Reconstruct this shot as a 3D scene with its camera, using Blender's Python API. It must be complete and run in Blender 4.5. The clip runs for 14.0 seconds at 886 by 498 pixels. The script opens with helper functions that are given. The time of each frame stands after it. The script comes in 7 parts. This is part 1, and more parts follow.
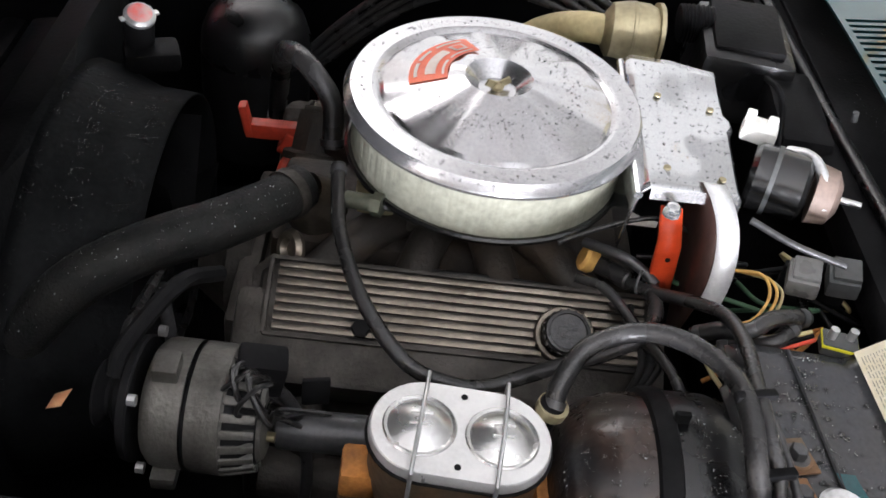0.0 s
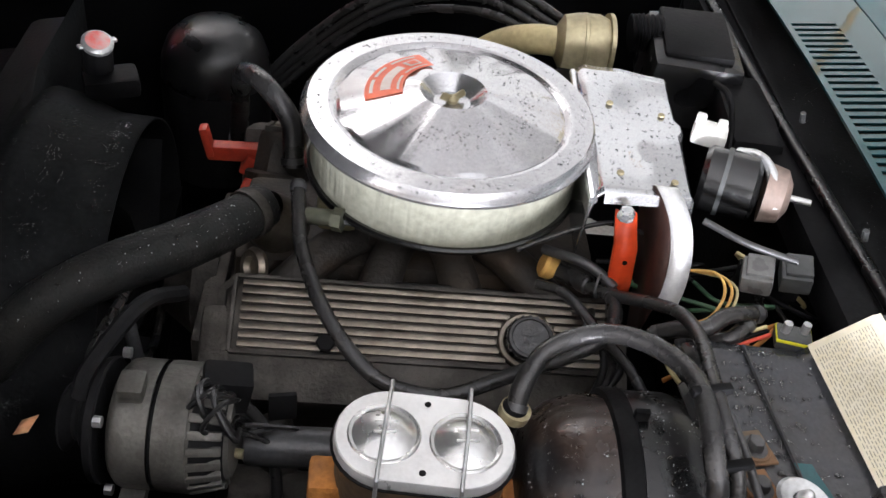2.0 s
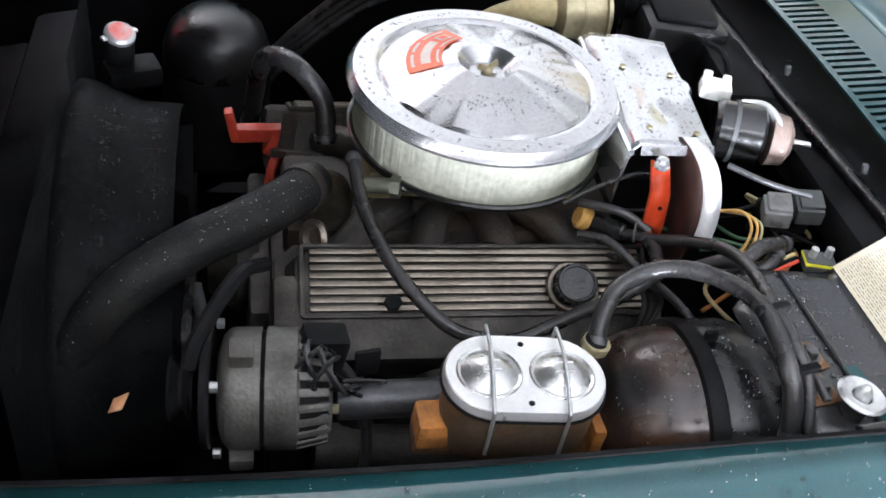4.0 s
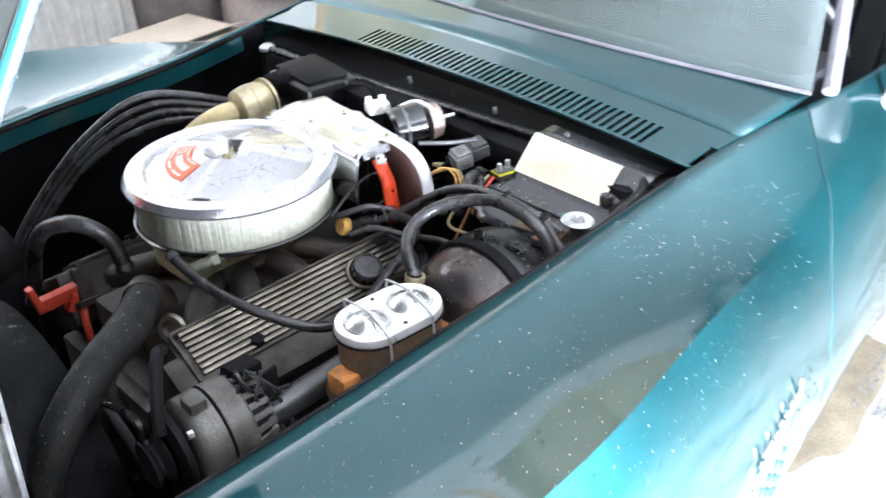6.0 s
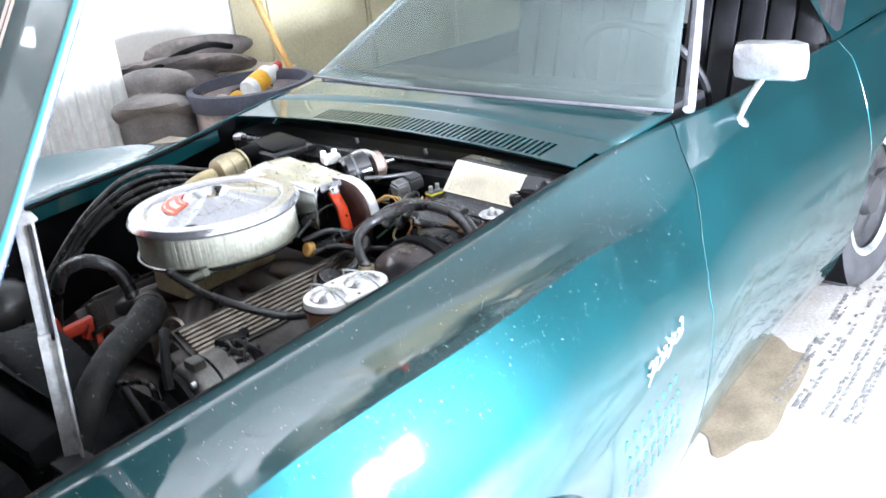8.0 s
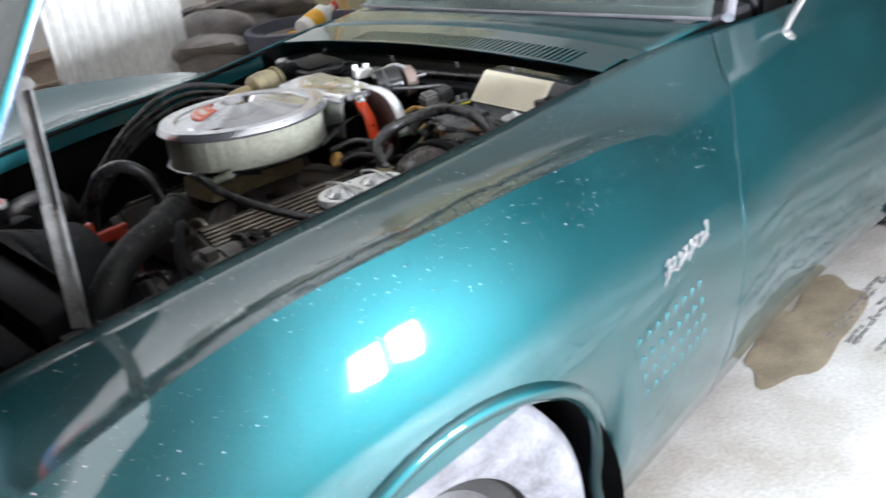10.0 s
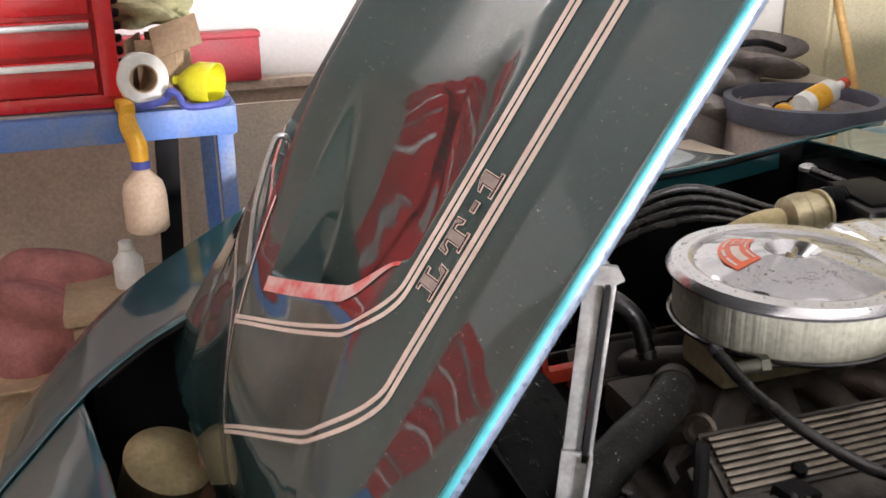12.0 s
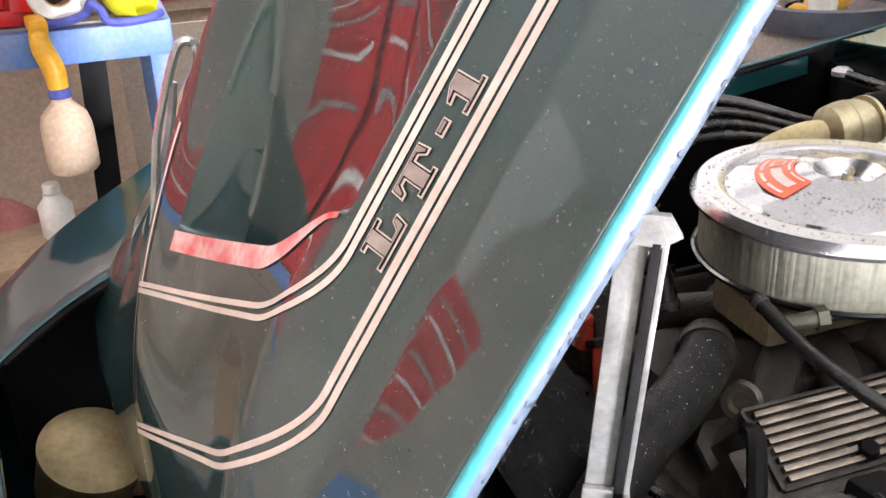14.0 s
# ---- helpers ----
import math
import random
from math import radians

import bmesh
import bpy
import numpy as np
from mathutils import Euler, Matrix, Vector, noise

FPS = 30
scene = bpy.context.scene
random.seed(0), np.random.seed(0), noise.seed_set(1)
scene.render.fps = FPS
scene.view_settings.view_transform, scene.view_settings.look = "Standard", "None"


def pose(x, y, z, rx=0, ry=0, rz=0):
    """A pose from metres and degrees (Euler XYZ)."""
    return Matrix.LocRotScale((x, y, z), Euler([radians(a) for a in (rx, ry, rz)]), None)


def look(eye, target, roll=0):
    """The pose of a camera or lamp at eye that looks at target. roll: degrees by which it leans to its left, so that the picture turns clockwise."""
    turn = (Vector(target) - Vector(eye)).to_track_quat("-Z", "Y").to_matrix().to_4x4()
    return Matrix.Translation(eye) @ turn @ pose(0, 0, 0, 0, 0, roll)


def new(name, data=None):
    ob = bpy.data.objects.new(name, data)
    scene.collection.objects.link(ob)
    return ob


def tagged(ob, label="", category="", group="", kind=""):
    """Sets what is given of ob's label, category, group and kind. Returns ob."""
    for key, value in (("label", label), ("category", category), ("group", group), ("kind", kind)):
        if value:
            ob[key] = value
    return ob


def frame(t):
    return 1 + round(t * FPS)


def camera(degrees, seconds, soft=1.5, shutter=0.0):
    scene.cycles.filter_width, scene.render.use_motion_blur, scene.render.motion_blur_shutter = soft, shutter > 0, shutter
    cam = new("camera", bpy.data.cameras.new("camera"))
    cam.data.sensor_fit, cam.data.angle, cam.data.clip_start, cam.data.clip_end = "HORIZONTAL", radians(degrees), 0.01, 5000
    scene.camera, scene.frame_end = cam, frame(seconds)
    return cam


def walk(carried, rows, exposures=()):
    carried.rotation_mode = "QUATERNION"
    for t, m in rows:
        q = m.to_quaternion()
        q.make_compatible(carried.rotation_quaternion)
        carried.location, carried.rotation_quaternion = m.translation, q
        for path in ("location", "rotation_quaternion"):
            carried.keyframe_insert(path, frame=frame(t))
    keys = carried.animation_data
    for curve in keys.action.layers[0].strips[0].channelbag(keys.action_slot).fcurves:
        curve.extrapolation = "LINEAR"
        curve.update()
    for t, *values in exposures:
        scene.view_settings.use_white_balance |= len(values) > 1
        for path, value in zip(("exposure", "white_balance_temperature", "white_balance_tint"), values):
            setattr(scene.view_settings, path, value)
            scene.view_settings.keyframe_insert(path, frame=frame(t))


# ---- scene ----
cam = camera(49.0, 14.0, 1.5, 0.5)
ROWS = [
    (0, -0.1196, -0.9583, 1.5460, 47.232, -7.440, 1.462),
    (0.5, -0.1067, -0.9657, 1.5544, 48.314, -6.525, 0.092),
    (1, -0.0958, -0.9689, 1.5444, 48.919, -6.718, -1.120),
    (1.5, -0.0965, -0.9755, 1.5468, 48.743, -6.456, -1.005),
    (2, -0.1014, -0.9770, 1.5504, 48.779, -6.685, -1.045),
    (2.5, -0.1044, -0.9772, 1.5487, 48.445, -6.939, -0.999),
    (2.7, -0.0987, -0.9898, 1.5362, 47.728, -7.130, -0.359),
    (4.8, -0.4332, -1.1324, 1.6198, 50.623, -3.309, -24.104),
    (5, -0.4405, -1.1705, 1.6350, 51.197, -0.815, -28.470),
    (5.5, -0.5583, -1.2254, 1.6317, 55.855, -0.910, -34.344),
    (6, -0.7387, -1.3158, 1.6211, 58.899, 2.054, -43.900),
    (6.5, -0.8593, -1.3666, 1.6410, 61.978, 3.386, -48.574),
    (7, -1.0092, -1.4483, 1.6545, 63.492, 7.425, -54.424),
    (7.5, -1.0360, -1.5735, 1.6215, 66.974, 8.234, -51.266),
    (7.7, -1.0296, -1.6268, 1.5882, 67.264, 6.962, -48.570),
    (9.8, -0.9619, -1.8066, 1.3178, 70.128, 7.908, -42.815),
    (10, -0.9650, -1.7981, 1.3796, 67.228, 7.893, -42.040),
    (10.5, -0.9680, -1.7917, 1.4328, 66.856, 8.976, -32.911),
    (11, -0.9765, -1.8068, 1.4824, 67.857, 6.122, -25.425),
    (11.5, -0.9306, -1.3544, 1.4737, 66.157, 3.869, -22.041),
    (12, -0.8914, -1.0950, 1.4477, 69.386, 0.679, -18.374),
    (12.5, -0.8389, -0.9603, 1.4005, 68.250, 1.089, -19.337),
    (13, -0.8085, -0.8867, 1.3724, 66.905, 1.567, -19.559),
    (13.5, -0.7925, -0.8489, 1.3574, 64.937, 2.094, -19.763),
    (14, -0.7903, -0.8467, 1.3567, 65.014, 2.144, -19.786),
]
walk(cam, [(t, pose(x, y, z, rx, ry, rz)) for t, x, y, z, rx, ry, rz in ROWS],
     [(0.0, 0.5, 6500, 10), (2.7, 0.5, 6500, 10), (4.8, 1.2, 5900, 8), (6.2, 1.42, 5900, 8), (7.7, 1.28, 5850, 8), (9.8, 0.35, 6200, 7), (10.8, -0.5, 6500, 9),
      (11.6, -0.4, 7000, 14), (12.2, 0.55, 7000, 14), (14.0, 0.95, 6800, 13)])
# ---- light ----
world = bpy.data.worlds.new("world")
scene.world = world
world.use_nodes = True
world.node_tree.nodes["Background"].inputs["Color"].default_value = (0.75, 0.85, 1.0, 1)
world.node_tree.nodes["Background"].inputs["Strength"].default_value = 0.02


def area_lamp(name, eye, target, sx, sy, watts, colour=(1, 1, 1)):
    data = bpy.data.lights.new(name, "AREA")
    data.shape, data.size, data.size_y = "RECTANGLE", sx, sy
    data.energy, data.color = watts, colour
    ob = new(name, data)
    ob.matrix_world = look(eye, target)
    return ob


# the two heads of a work light that stands beside the car
for lx in (0.36, 0.80):
    area_lamp("work_lamp_light", (lx, -3.40, 0.92), (lx - 0.06, -0.8, 0.70), 0.29, 0.58, 205, (0.95, 0.96, 1.06))


# ---- materials ----
def material(name, colour, rough=0.5, metal=0.0, vary=0.15, scale=8.0, bump=0.0, fine=120.0, spread=0.12, coat=0.0,
             second=None, spots=0.5, ior=1.5):
    """Colour with blotches at one scale and grain at another, uneven gloss and fine relief."""
    m = bpy.data.materials.new(name)
    m.use_nodes = True
    nt = m.node_tree
    b = nt.nodes["Principled BSDF"]
    b.inputs["Metallic"].default_value = metal
    b.inputs["IOR"].default_value = ior
    b.inputs["Coat Weight"].default_value = coat
    b.inputs["Coat Roughness"].default_value = 0.06
    tc = nt.nodes.new("ShaderNodeTexCoord")
    n1 = nt.nodes.new("ShaderNodeTexNoise")
    n1.inputs["Scale"].default_value, n1.inputs["Detail"].default_value = scale, 5
    n2 = nt.nodes.new("ShaderNodeTexNoise")
    n2.inputs["Scale"].default_value, n2.inputs["Detail"].default_value = fine, 3
    for n in (n1, n2):
        nt.links.new(tc.outputs["Object"], n.inputs["Vector"])
    ramp = nt.nodes.new("ShaderNodeValToRGB")
    dark = tuple(c * (1 - vary) for c in colour) if second is None else second
    light = tuple(min(1, c * (1 + vary)) for c in colour)
    ramp.color_ramp.elements[0].position, ramp.color_ramp.elements[1].position = spots - 0.15, spots + 0.2
    ramp.color_ramp.elements[0].color, ramp.color_ramp.elements[1].color = (*dark, 1), (*light, 1)
    nt.links.new(n1.outputs["Fac"], ramp.inputs["Fac"])
    mix = nt.nodes.new("ShaderNodeMix")
    mix.data_type, mix.blend_type = "RGBA", "OVERLAY"
    mix.inputs["Factor"].default_value = 0.35
    nt.links.new(ramp.outputs["Color"], mix.inputs[6])
    nt.links.new(n2.outputs["Fac"], mix.inputs[7])
    nt.links.new(mix.outputs[2], b.inputs["Base Color"])
    rr = nt.nodes.new("ShaderNodeMapRange")
    rr.inputs["To Min"].default_value, rr.inputs["To Max"].default_value = max(0.02, rough - spread), min(1, rough + spread)
    nt.links.new(n1.outputs["Fac"], rr.inputs["Value"])
    nt.links.new(rr.outputs["Result"], b.inputs["Roughness"])
    if bump:
        bp = nt.nodes.new("ShaderNodeBump")
        bp.inputs["Strength"].default_value, bp.inputs["Distance"].default_value = bump, 0.002
        nt.links.new(n2.outputs["Fac"], bp.inputs["Height"])
        nt.links.new(bp.outputs["Normal"], b.inputs["Normal"])
    return m


def metallic_paint(name, colour, flake, gloss=1.95):
    m = material(name, colour, 0.53, 0.94, 0.06, 5.0, 0.05, 600.0, 0.06, coat=1.0)
    b = m.node_tree.nodes["Principled BSDF"]
    b.inputs["Coat Roughness"].default_value = flake
    b.inputs["Coat IOR"].default_value = gloss
    # slow waves of old glass-fibre panels in the clear coat
    nt = m.node_tree
    tc = next(n for n in nt.nodes if n.bl_idname == "ShaderNodeTexCoord")
    wave = nt.nodes.new("ShaderNodeTexNoise")
    wave.inputs["Scale"].default_value, wave.inputs["Detail"].default_value = 5.5, 2
    nt.links.new(tc.outputs["Object"], wave.inputs["Vector"])
    bp = nt.nodes.new("ShaderNodeBump")
    bp.inputs["Strength"].default_value, bp.inputs["Distance"].default_value = 0.5, 0.0045
    nt.links.new(wave.outputs["Fac"], bp.inputs["Height"])
    nt.links.new(bp.outputs["Normal"], b.inputs["Coat Normal"])
    return m


TEAL = metallic_paint("teal_metallic_paint", (0.012, 0.082, 0.092), 0.052, 1.66)
# body paint with a smoother coat; the hood's shade is put into its base
HOODTEAL = metallic_paint("polished_shaded_teal_paint", (0.016, 0.064, 0.063), 0.03)
LETTERFILL = material("tan_grey_letter_paint", (0.36, 0.30, 0.27), 0.4, 0, 0.1, 40)
# hood edge tones, with the lamp's shine put into their colour
PALEEDGE = material("pale_lamplit_edge", (0.11, 0.145, 0.20), 0.3, 0.2, 0.12, 30, 0.1, coat=0.6)
EDGETEAL = material("lamplit_teal_edge", (0.03, 0.30, 0.34), 0.35, 0.3, 0.1, 30, coat=1.0)
STRIPE = material("cream_stripe_paint", (0.78, 0.66, 0.58), 0.4, 0, 0.08, 30, coat=0.3)
REDPAINT = material("faded_red_tape", (0.66, 0.08, 0.08), 0.45, 0, 0.2, 45, second=(0.84, 0.66, 0.63), spots=0.48)
# paler than the chrome: the lamp's reflection is put into the strip's colour
SHIELDSIDE = material("pale_lamplit_strip", (0.74, 0.75, 0.75), 0.5, 0.35, 0.12, 30, 0.4, 240, 0.12)
LIDCHROME = material("wet_chromed_lid", (0.57, 0.57, 0.58), 0.20, 0.9, 0.06, 10, 0.08, 260, 0.10)
CHROME = material("chrome", (0.60, 0.61, 0.62), 0.10, 0.85, 0.05, 6, 0.02, 300, 0.05)
ZINC = material("dull_zinc_plate", (0.36, 0.365, 0.36), 0.42, 0.75, 0.18, 30, 0.2, 200, 0.12, second=(0.22, 0.22, 0.21), spots=0.4)
BRIGHT = material("bright_zinc_steel", (0.58, 0.59, 0.59), 0.36, 0.75, 0.14, 26, 0.2, 200, 0.12, second=(0.38, 0.38, 0.37), spots=0.38)
ALLOY = material("weathered_cast_aluminium", (0.19, 0.165, 0.135), 0.36, 0.85, 0.3, 11, 0.4, 150, 0.12, second=(0.10, 0.085, 0.065), spots=0.42)
ALTCASE = material("dusty_alternator_casting", (0.115, 0.111, 0.10), 0.5, 0.4, 0.25, 20, 0.5, 200, second=(0.06, 0.055, 0.048), spots=0.42)
CASTGREY = material("dusty_grey_casting", (0.075, 0.068, 0.060), 0.58, 0.5, 0.3, 24, 0.6, 220, second=(0.032, 0.028, 0.023), spots=0.5)
RUST = material("rusty_cast_iron", (0.10, 0.07, 0.045), 0.6, 0.3, 0.4, 14, 0.5, 160, second=(0.30, 0.12, 0.03), spots=0.36)
ORANGERUST = material("orange_rust", (0.42, 0.17, 0.04), 0.8, 0.1, 0.4, 30, 0.6, 200, second=(0.16, 0.07, 0.03), spots=0.4)
RUBBER = material("wet_black_rubber", (0.016, 0.0158, 0.0160), 0.28, 0, 0.4, 22, 0.4, 260, 0.16, ior=1.5, second=(0.032, 0.030, 0.028), spots=0.36)
DUSTYRUBBER = material("dusty_grey_rubber", (0.010, 0.0105, 0.0105), 0.5, 0, 0.35, 30, 0.6, 300, 0.2, ior=1.25, second=(0.025, 0.024, 0.022), spots=0.42)
BLACK = material("black_satin_paint", (0.011, 0.011, 0.0115), 0.42, 0, 0.5, 12, 0.25, 180, 0.15, ior=1.12)
BLACKGLOSS = material("wet_black_paint", (0.009, 0.009, 0.009), 0.2, 0, 0.4, 14, 0.25, 140, 0.1, coat=0.4)
PANELGREY = material("wet_dusty_black_sheet", (0.026, 0.027, 0.030), 0.22, 0, 0.4, 18, 0.35, 200, 0.12, coat=0.3, second=(0.038, 0.036, 0.034), spots=0.4)
# near-black with a low IOR, so that it hardly shines
DARKBAY = material("near_black_panel", (0.005, 0.005, 0.0055), 0.55, 0, 0.5, 6, 0.4, 120, 0.15, ior=1.12)
PAPERFILTER = material("cream_paper_element", (0.26, 0.26, 0.205), 0.85, 0, 0.10, 30)
LABEL = material("cream_paper_label", (0.80, 0.74, 0.57), 0.7, 0, 0.08, 12)
LABELINK = material("label_ink", (0.36, 0.33, 0.25), 0.8)
STICKER = material("orange_red_sticker", (0.90, 0.15, 0.06), 0.35, 0, 0.06, 30)
STICKERPALE = material("pale_sticker_ink", (0.75, 0.62, 0.55), 0.35)
ORANGE = material("engine_orange_paint", (0.62, 0.06, 0.015), 0.4, 0, 0.2, 20, 0.1)
REDPLASTIC = material("red_plastic", (0.5, 0.05, 0.025), 0.45, 0, 0.25, 20)
WHITEPLASTIC = material("white_plastic", (0.78, 0.78, 0.74), 0.45, 0, 0.08, 30)
GOLD = material("gold_cadmium_steel", (0.38, 0.33, 0.20), 0.48, 0.45, 0.2, 14, 0.2)
YELLOW = material("yellow_plastic", (0.62, 0.36, 0.10), 0.5, 0, 0.12, 30)
GREYPLASTIC = material("grey_plastic", (0.065, 0.068, 0.068), 0.45, 0, 0.12, 20)


def dusty_glass(name, tint, dust, amount):
    """Clear glass under a blotchy film of dust and damp."""
    m = bpy.data.materials.new(name)
    m.use_nodes = True
    nt = m.node_tree
    b = nt.nodes["Principled BSDF"]
    b.inputs["Base Color"].default_value = (*tint, 1)
    b.inputs["Roughness"].default_value = 0.03
    b.inputs["Transmission Weight"].default_value = 1.0
    b.inputs["IOR"].default_value = 1.15
    d = nt.nodes.new("ShaderNodeBsdfDiffuse")
    d.inputs["Color"].default_value = (*dust, 1)
    n = nt.nodes.new("ShaderNodeTexNoise")
    n.inputs["Scale"].default_value, n.inputs["Detail"].default_value = 3.5, 6
    tc = nt.nodes.new("ShaderNodeTexCoord")
    nt.links.new(tc.outputs["Object"], n.inputs["Vector"])
    r = nt.nodes.new("ShaderNodeMapRange")
    r.inputs["From Min"].default_value, r.inputs["From Max"].default_value = 0.3, 0.7
    r.inputs["To Min"].default_value, r.inputs["To Max"].default_value = amount * 0.75, amount * 1.2
    nt.links.new(n.outputs["Fac"], r.inputs["Value"])
    mx = nt.nodes.new("ShaderNodeMixShader")
    nt.links.new(r.outputs["Result"], mx.inputs["Fac"])
    nt.links.new(b.outputs["BSDF"], mx.inputs[1])
    nt.links.new(d.outputs["BSDF"], mx.inputs[2])
    nt.links.new(mx.outputs["Shader"], nt.nodes["Material Output"].inputs["Surface"])
    return m


GLASS = dusty_glass("windshield_glass", (0.50, 0.60, 0.58), (0.23, 0.275, 0.265), 0.30)
WETBLACK = material("wet_black_plastic", (0.008, 0.008, 0.0085), 0.27, 0, 0.4, 14, 0.6, 45, 0.35)
RELAYGREY = material("wet_grey_plastic", (0.17, 0.17, 0.165), 0.3, 0, 0.15, 30)
DIMGREEN = material("dim_greenish_metal", (0.10, 0.105, 0.075), 0.45, 0.3, 0.3, 40)
# bead coloured white: the glint of a droplet is put into its colour
GLINTBEAD = material("white_glint_bead", (0.62, 0.66, 0.66), 0.12, 0, 0.1, 40)
PILLARTRIM = material("dull_lilac_trim", (0.25, 0.245, 0.27), 0.5, 0.3, 0.15, 20)
WATER = bpy.data.materials.new("clear_water")
WATER.use_nodes = True
_n = WATER.node_tree.nodes
_clear = _n.new("ShaderNodeBsdfTransparent")
_clear.inputs["Color"].default_value = (0.97, 0.975, 0.975, 1)
_shine = _n.new("ShaderNodeBsdfGlossy")
_shine.inputs["Roughness"].default_value = 0.03
_fres = _n.new("ShaderNodeFresnel")
_fres.inputs["IOR"].default_value = 1.7
_mx = _n.new("ShaderNodeMixShader")
WATER.node_tree.links.new(_fres.outputs["Fac"], _mx.inputs["Fac"])
WATER.node_tree.links.new(_clear.outputs["BSDF"], _mx.inputs[1])
WATER.node_tree.links.new(_shine.outputs["BSDF"], _mx.inputs[2])
WATER.node_tree.links.new(_mx.outputs["Shader"], _n["Material Output"].inputs["Surface"])
# glow of the ceiling fittings that are added as fill light
FILLGLOW = bpy.data.materials.new("added_fill_glow")
FILLGLOW.use_nodes = True
_b = FILLGLOW.node_tree.nodes["Principled BSDF"]
_b.inputs["Emission Color"].default_value = (1.0, 0.96, 0.98, 1)
_b.inputs["Emission Strength"].default_value = 3.2
SEATBLACK = material("black_vinyl", (0.02, 0.02, 0.022), 0.45, 0, 0.3, 14, 0.2)
# tyre rubber with dust, paled further: lamplight is put into its colour
TYRE = material("dusty_lamplit_rubber", (0.17, 0.17, 0.185), 0.85, 0, 0.25, 16, 0.8, 130, second=(0.09, 0.09, 0.095), spots=0.42)
CONCRETE = material("pale_concrete", (0.45, 0.44, 0.415), 0.75, 0, 0.14, 2.5, 0.3, 90, second=(0.27, 0.23, 0.175), spots=0.44)
STAIN = material("brown_floor_stain", (0.27, 0.225, 0.155), 0.6, 0, 0.15, 9, second=(0.19, 0.16, 0.11))
# for the tyre tracks, and for floor patches painted as shade
TRACKSHADE = material("tyre_mark_and_shade", (0.21, 0.20, 0.19), 0.8, 0, 0.3, 30)
WALLWHITE = material("white_painted_wall", (0.78, 0.78, 0.75), 0.75, 0, 0.05, 2.0, 0.1, 60)
WALLBASE = material("tan_wall_base", (0.50, 0.42, 0.34), 0.8, 0, 0.15, 3, 0.2, 80)
WALLBROWN = material("brown_wall_board", (0.56, 0.48, 0.42), 0.8, 0, 0.2, 2, 0.2, 50)
CLOTHGREEN = material("pale_green_cloth", (0.52, 0.50, 0.30), 0.9, 0, 0.3, 20, 0.4, 120, second=(0.25, 0.26, 0.14), spots=0.42)
PINKCLOTH = material("dull_pink_cloth", (0.40, 0.16, 0.15), 0.85, 0, 0.25, 14, 0.3)
BLUEPLASTIC = material("dark_blue_webbing", (0.07, 0.09, 0.36), 0.55, 0, 0.2, 40)
FUNNELORANGE = material("orange_yellow_plastic", (0.80, 0.42, 0.03), 0.42, 0, 0.12, 20)
REDCASE = material("faded_red_paint", (0.48, 0.035, 0.05), 0.5, 0, 0.2, 8)
HARDBOARD = material("tan_hardboard", (0.50, 0.43, 0.34), 0.75, 0, 0.12, 5, 0.2)
CREAMPANEL = material("cream_cabinet_paint", (0.60, 0.55, 0.36), 0.55, 0, 0.08, 3)
TOOLRED = material("red_enamel", (0.62, 0.014, 0.018), 0.25, 0, 0.1, 6, coat=0.6)
BENCHBLUE = material("blue_bench_paint", (0.08, 0.17, 0.42), 0.5, 0, 0.25, 10, second=(0.25, 0.28, 0.33), spots=0.36)
FUNNELYELLOW = material("yellow_funnel_plastic", (0.72, 0.68, 0.03), 0.4, 0, 0.08, 10)
TANBOTTLE = material("tan_translucent_plastic", (0.66, 0.50, 0.36), 0.5, 0, 0.1, 8)
CARDBOARD = material("brown_cardboard", (0.42, 0.30, 0.19), 0.85, 0, 0.1, 10)
WOOD = material("varnished_pine", (0.62, 0.38, 0.13), 0.5, 0, 0.2, 14)
DRUMGREY = material("dusty_drum_paint", (0.42, 0.36, 0.31), 0.7, 0, 0.2, 6, second=(0.25, 0.23, 0.24))
TARP = material("dusty_tarp", (0.19, 0.165, 0.15), 0.85, 0, 0.3, 9, 0.4, 60, second=(0.07, 0.065, 0.065), spots=0.42)
BINGREY = material("dusty_grey_bin", (0.24, 0.22, 0.205), 0.7, 0.1, 0.25, 8, second=(0.12, 0.11, 0.11), spots=0.4)
DARKTYRE = material("dark_tyre_rubber", (0.045, 0.045, 0.048), 0.8, 0, 0.25, 16, 0.8, 130)
BLUERIM = material("dull_blue_plastic", (0.09, 0.095, 0.125), 0.6, 0, 0.25, 10)
MCDOME = material("dull_plated_dome", (0.62, 0.62, 0.61), 0.26, 0.8, 0.1, 30, 0.1, 250, 0.08)
MCLID = material("bright_cad_plated_lid", (0.82, 0.82, 0.81), 0.30, 0.5, 0.1, 20, 0.08, 250, 0.08)
GREYMETAL = material("dull_grey_metal", (0.09, 0.09, 0.092), 0.4, 0.6, 0.2, 16, 0.2, 200)
BOOSTER = material("rusting_black_shell", (0.012, 0.012, 0.013), 0.28, 0.1, 0.4, 9, 0.3, 140, 0.1, second=(0.055, 0.026, 0.013), spots=0.44, coat=0.25)
# darker copy of the grey casting: the bay's shade is put into its colour
DARKCAST = material("shaded_casting", (0.024, 0.021, 0.018), 0.6, 0.2, 0.4, 18, 0.6, 200, second=(0.055, 0.036, 0.02), spots=0.38)
SHIELDDARK = material("brown_stained_plate", (0.07, 0.035, 0.028), 0.4, 0.4, 0.3, 16)
TANCAST = material("brown_stained_casting", (0.24, 0.18, 0.15), 0.6, 0.2, 0.25, 20, 0.2)
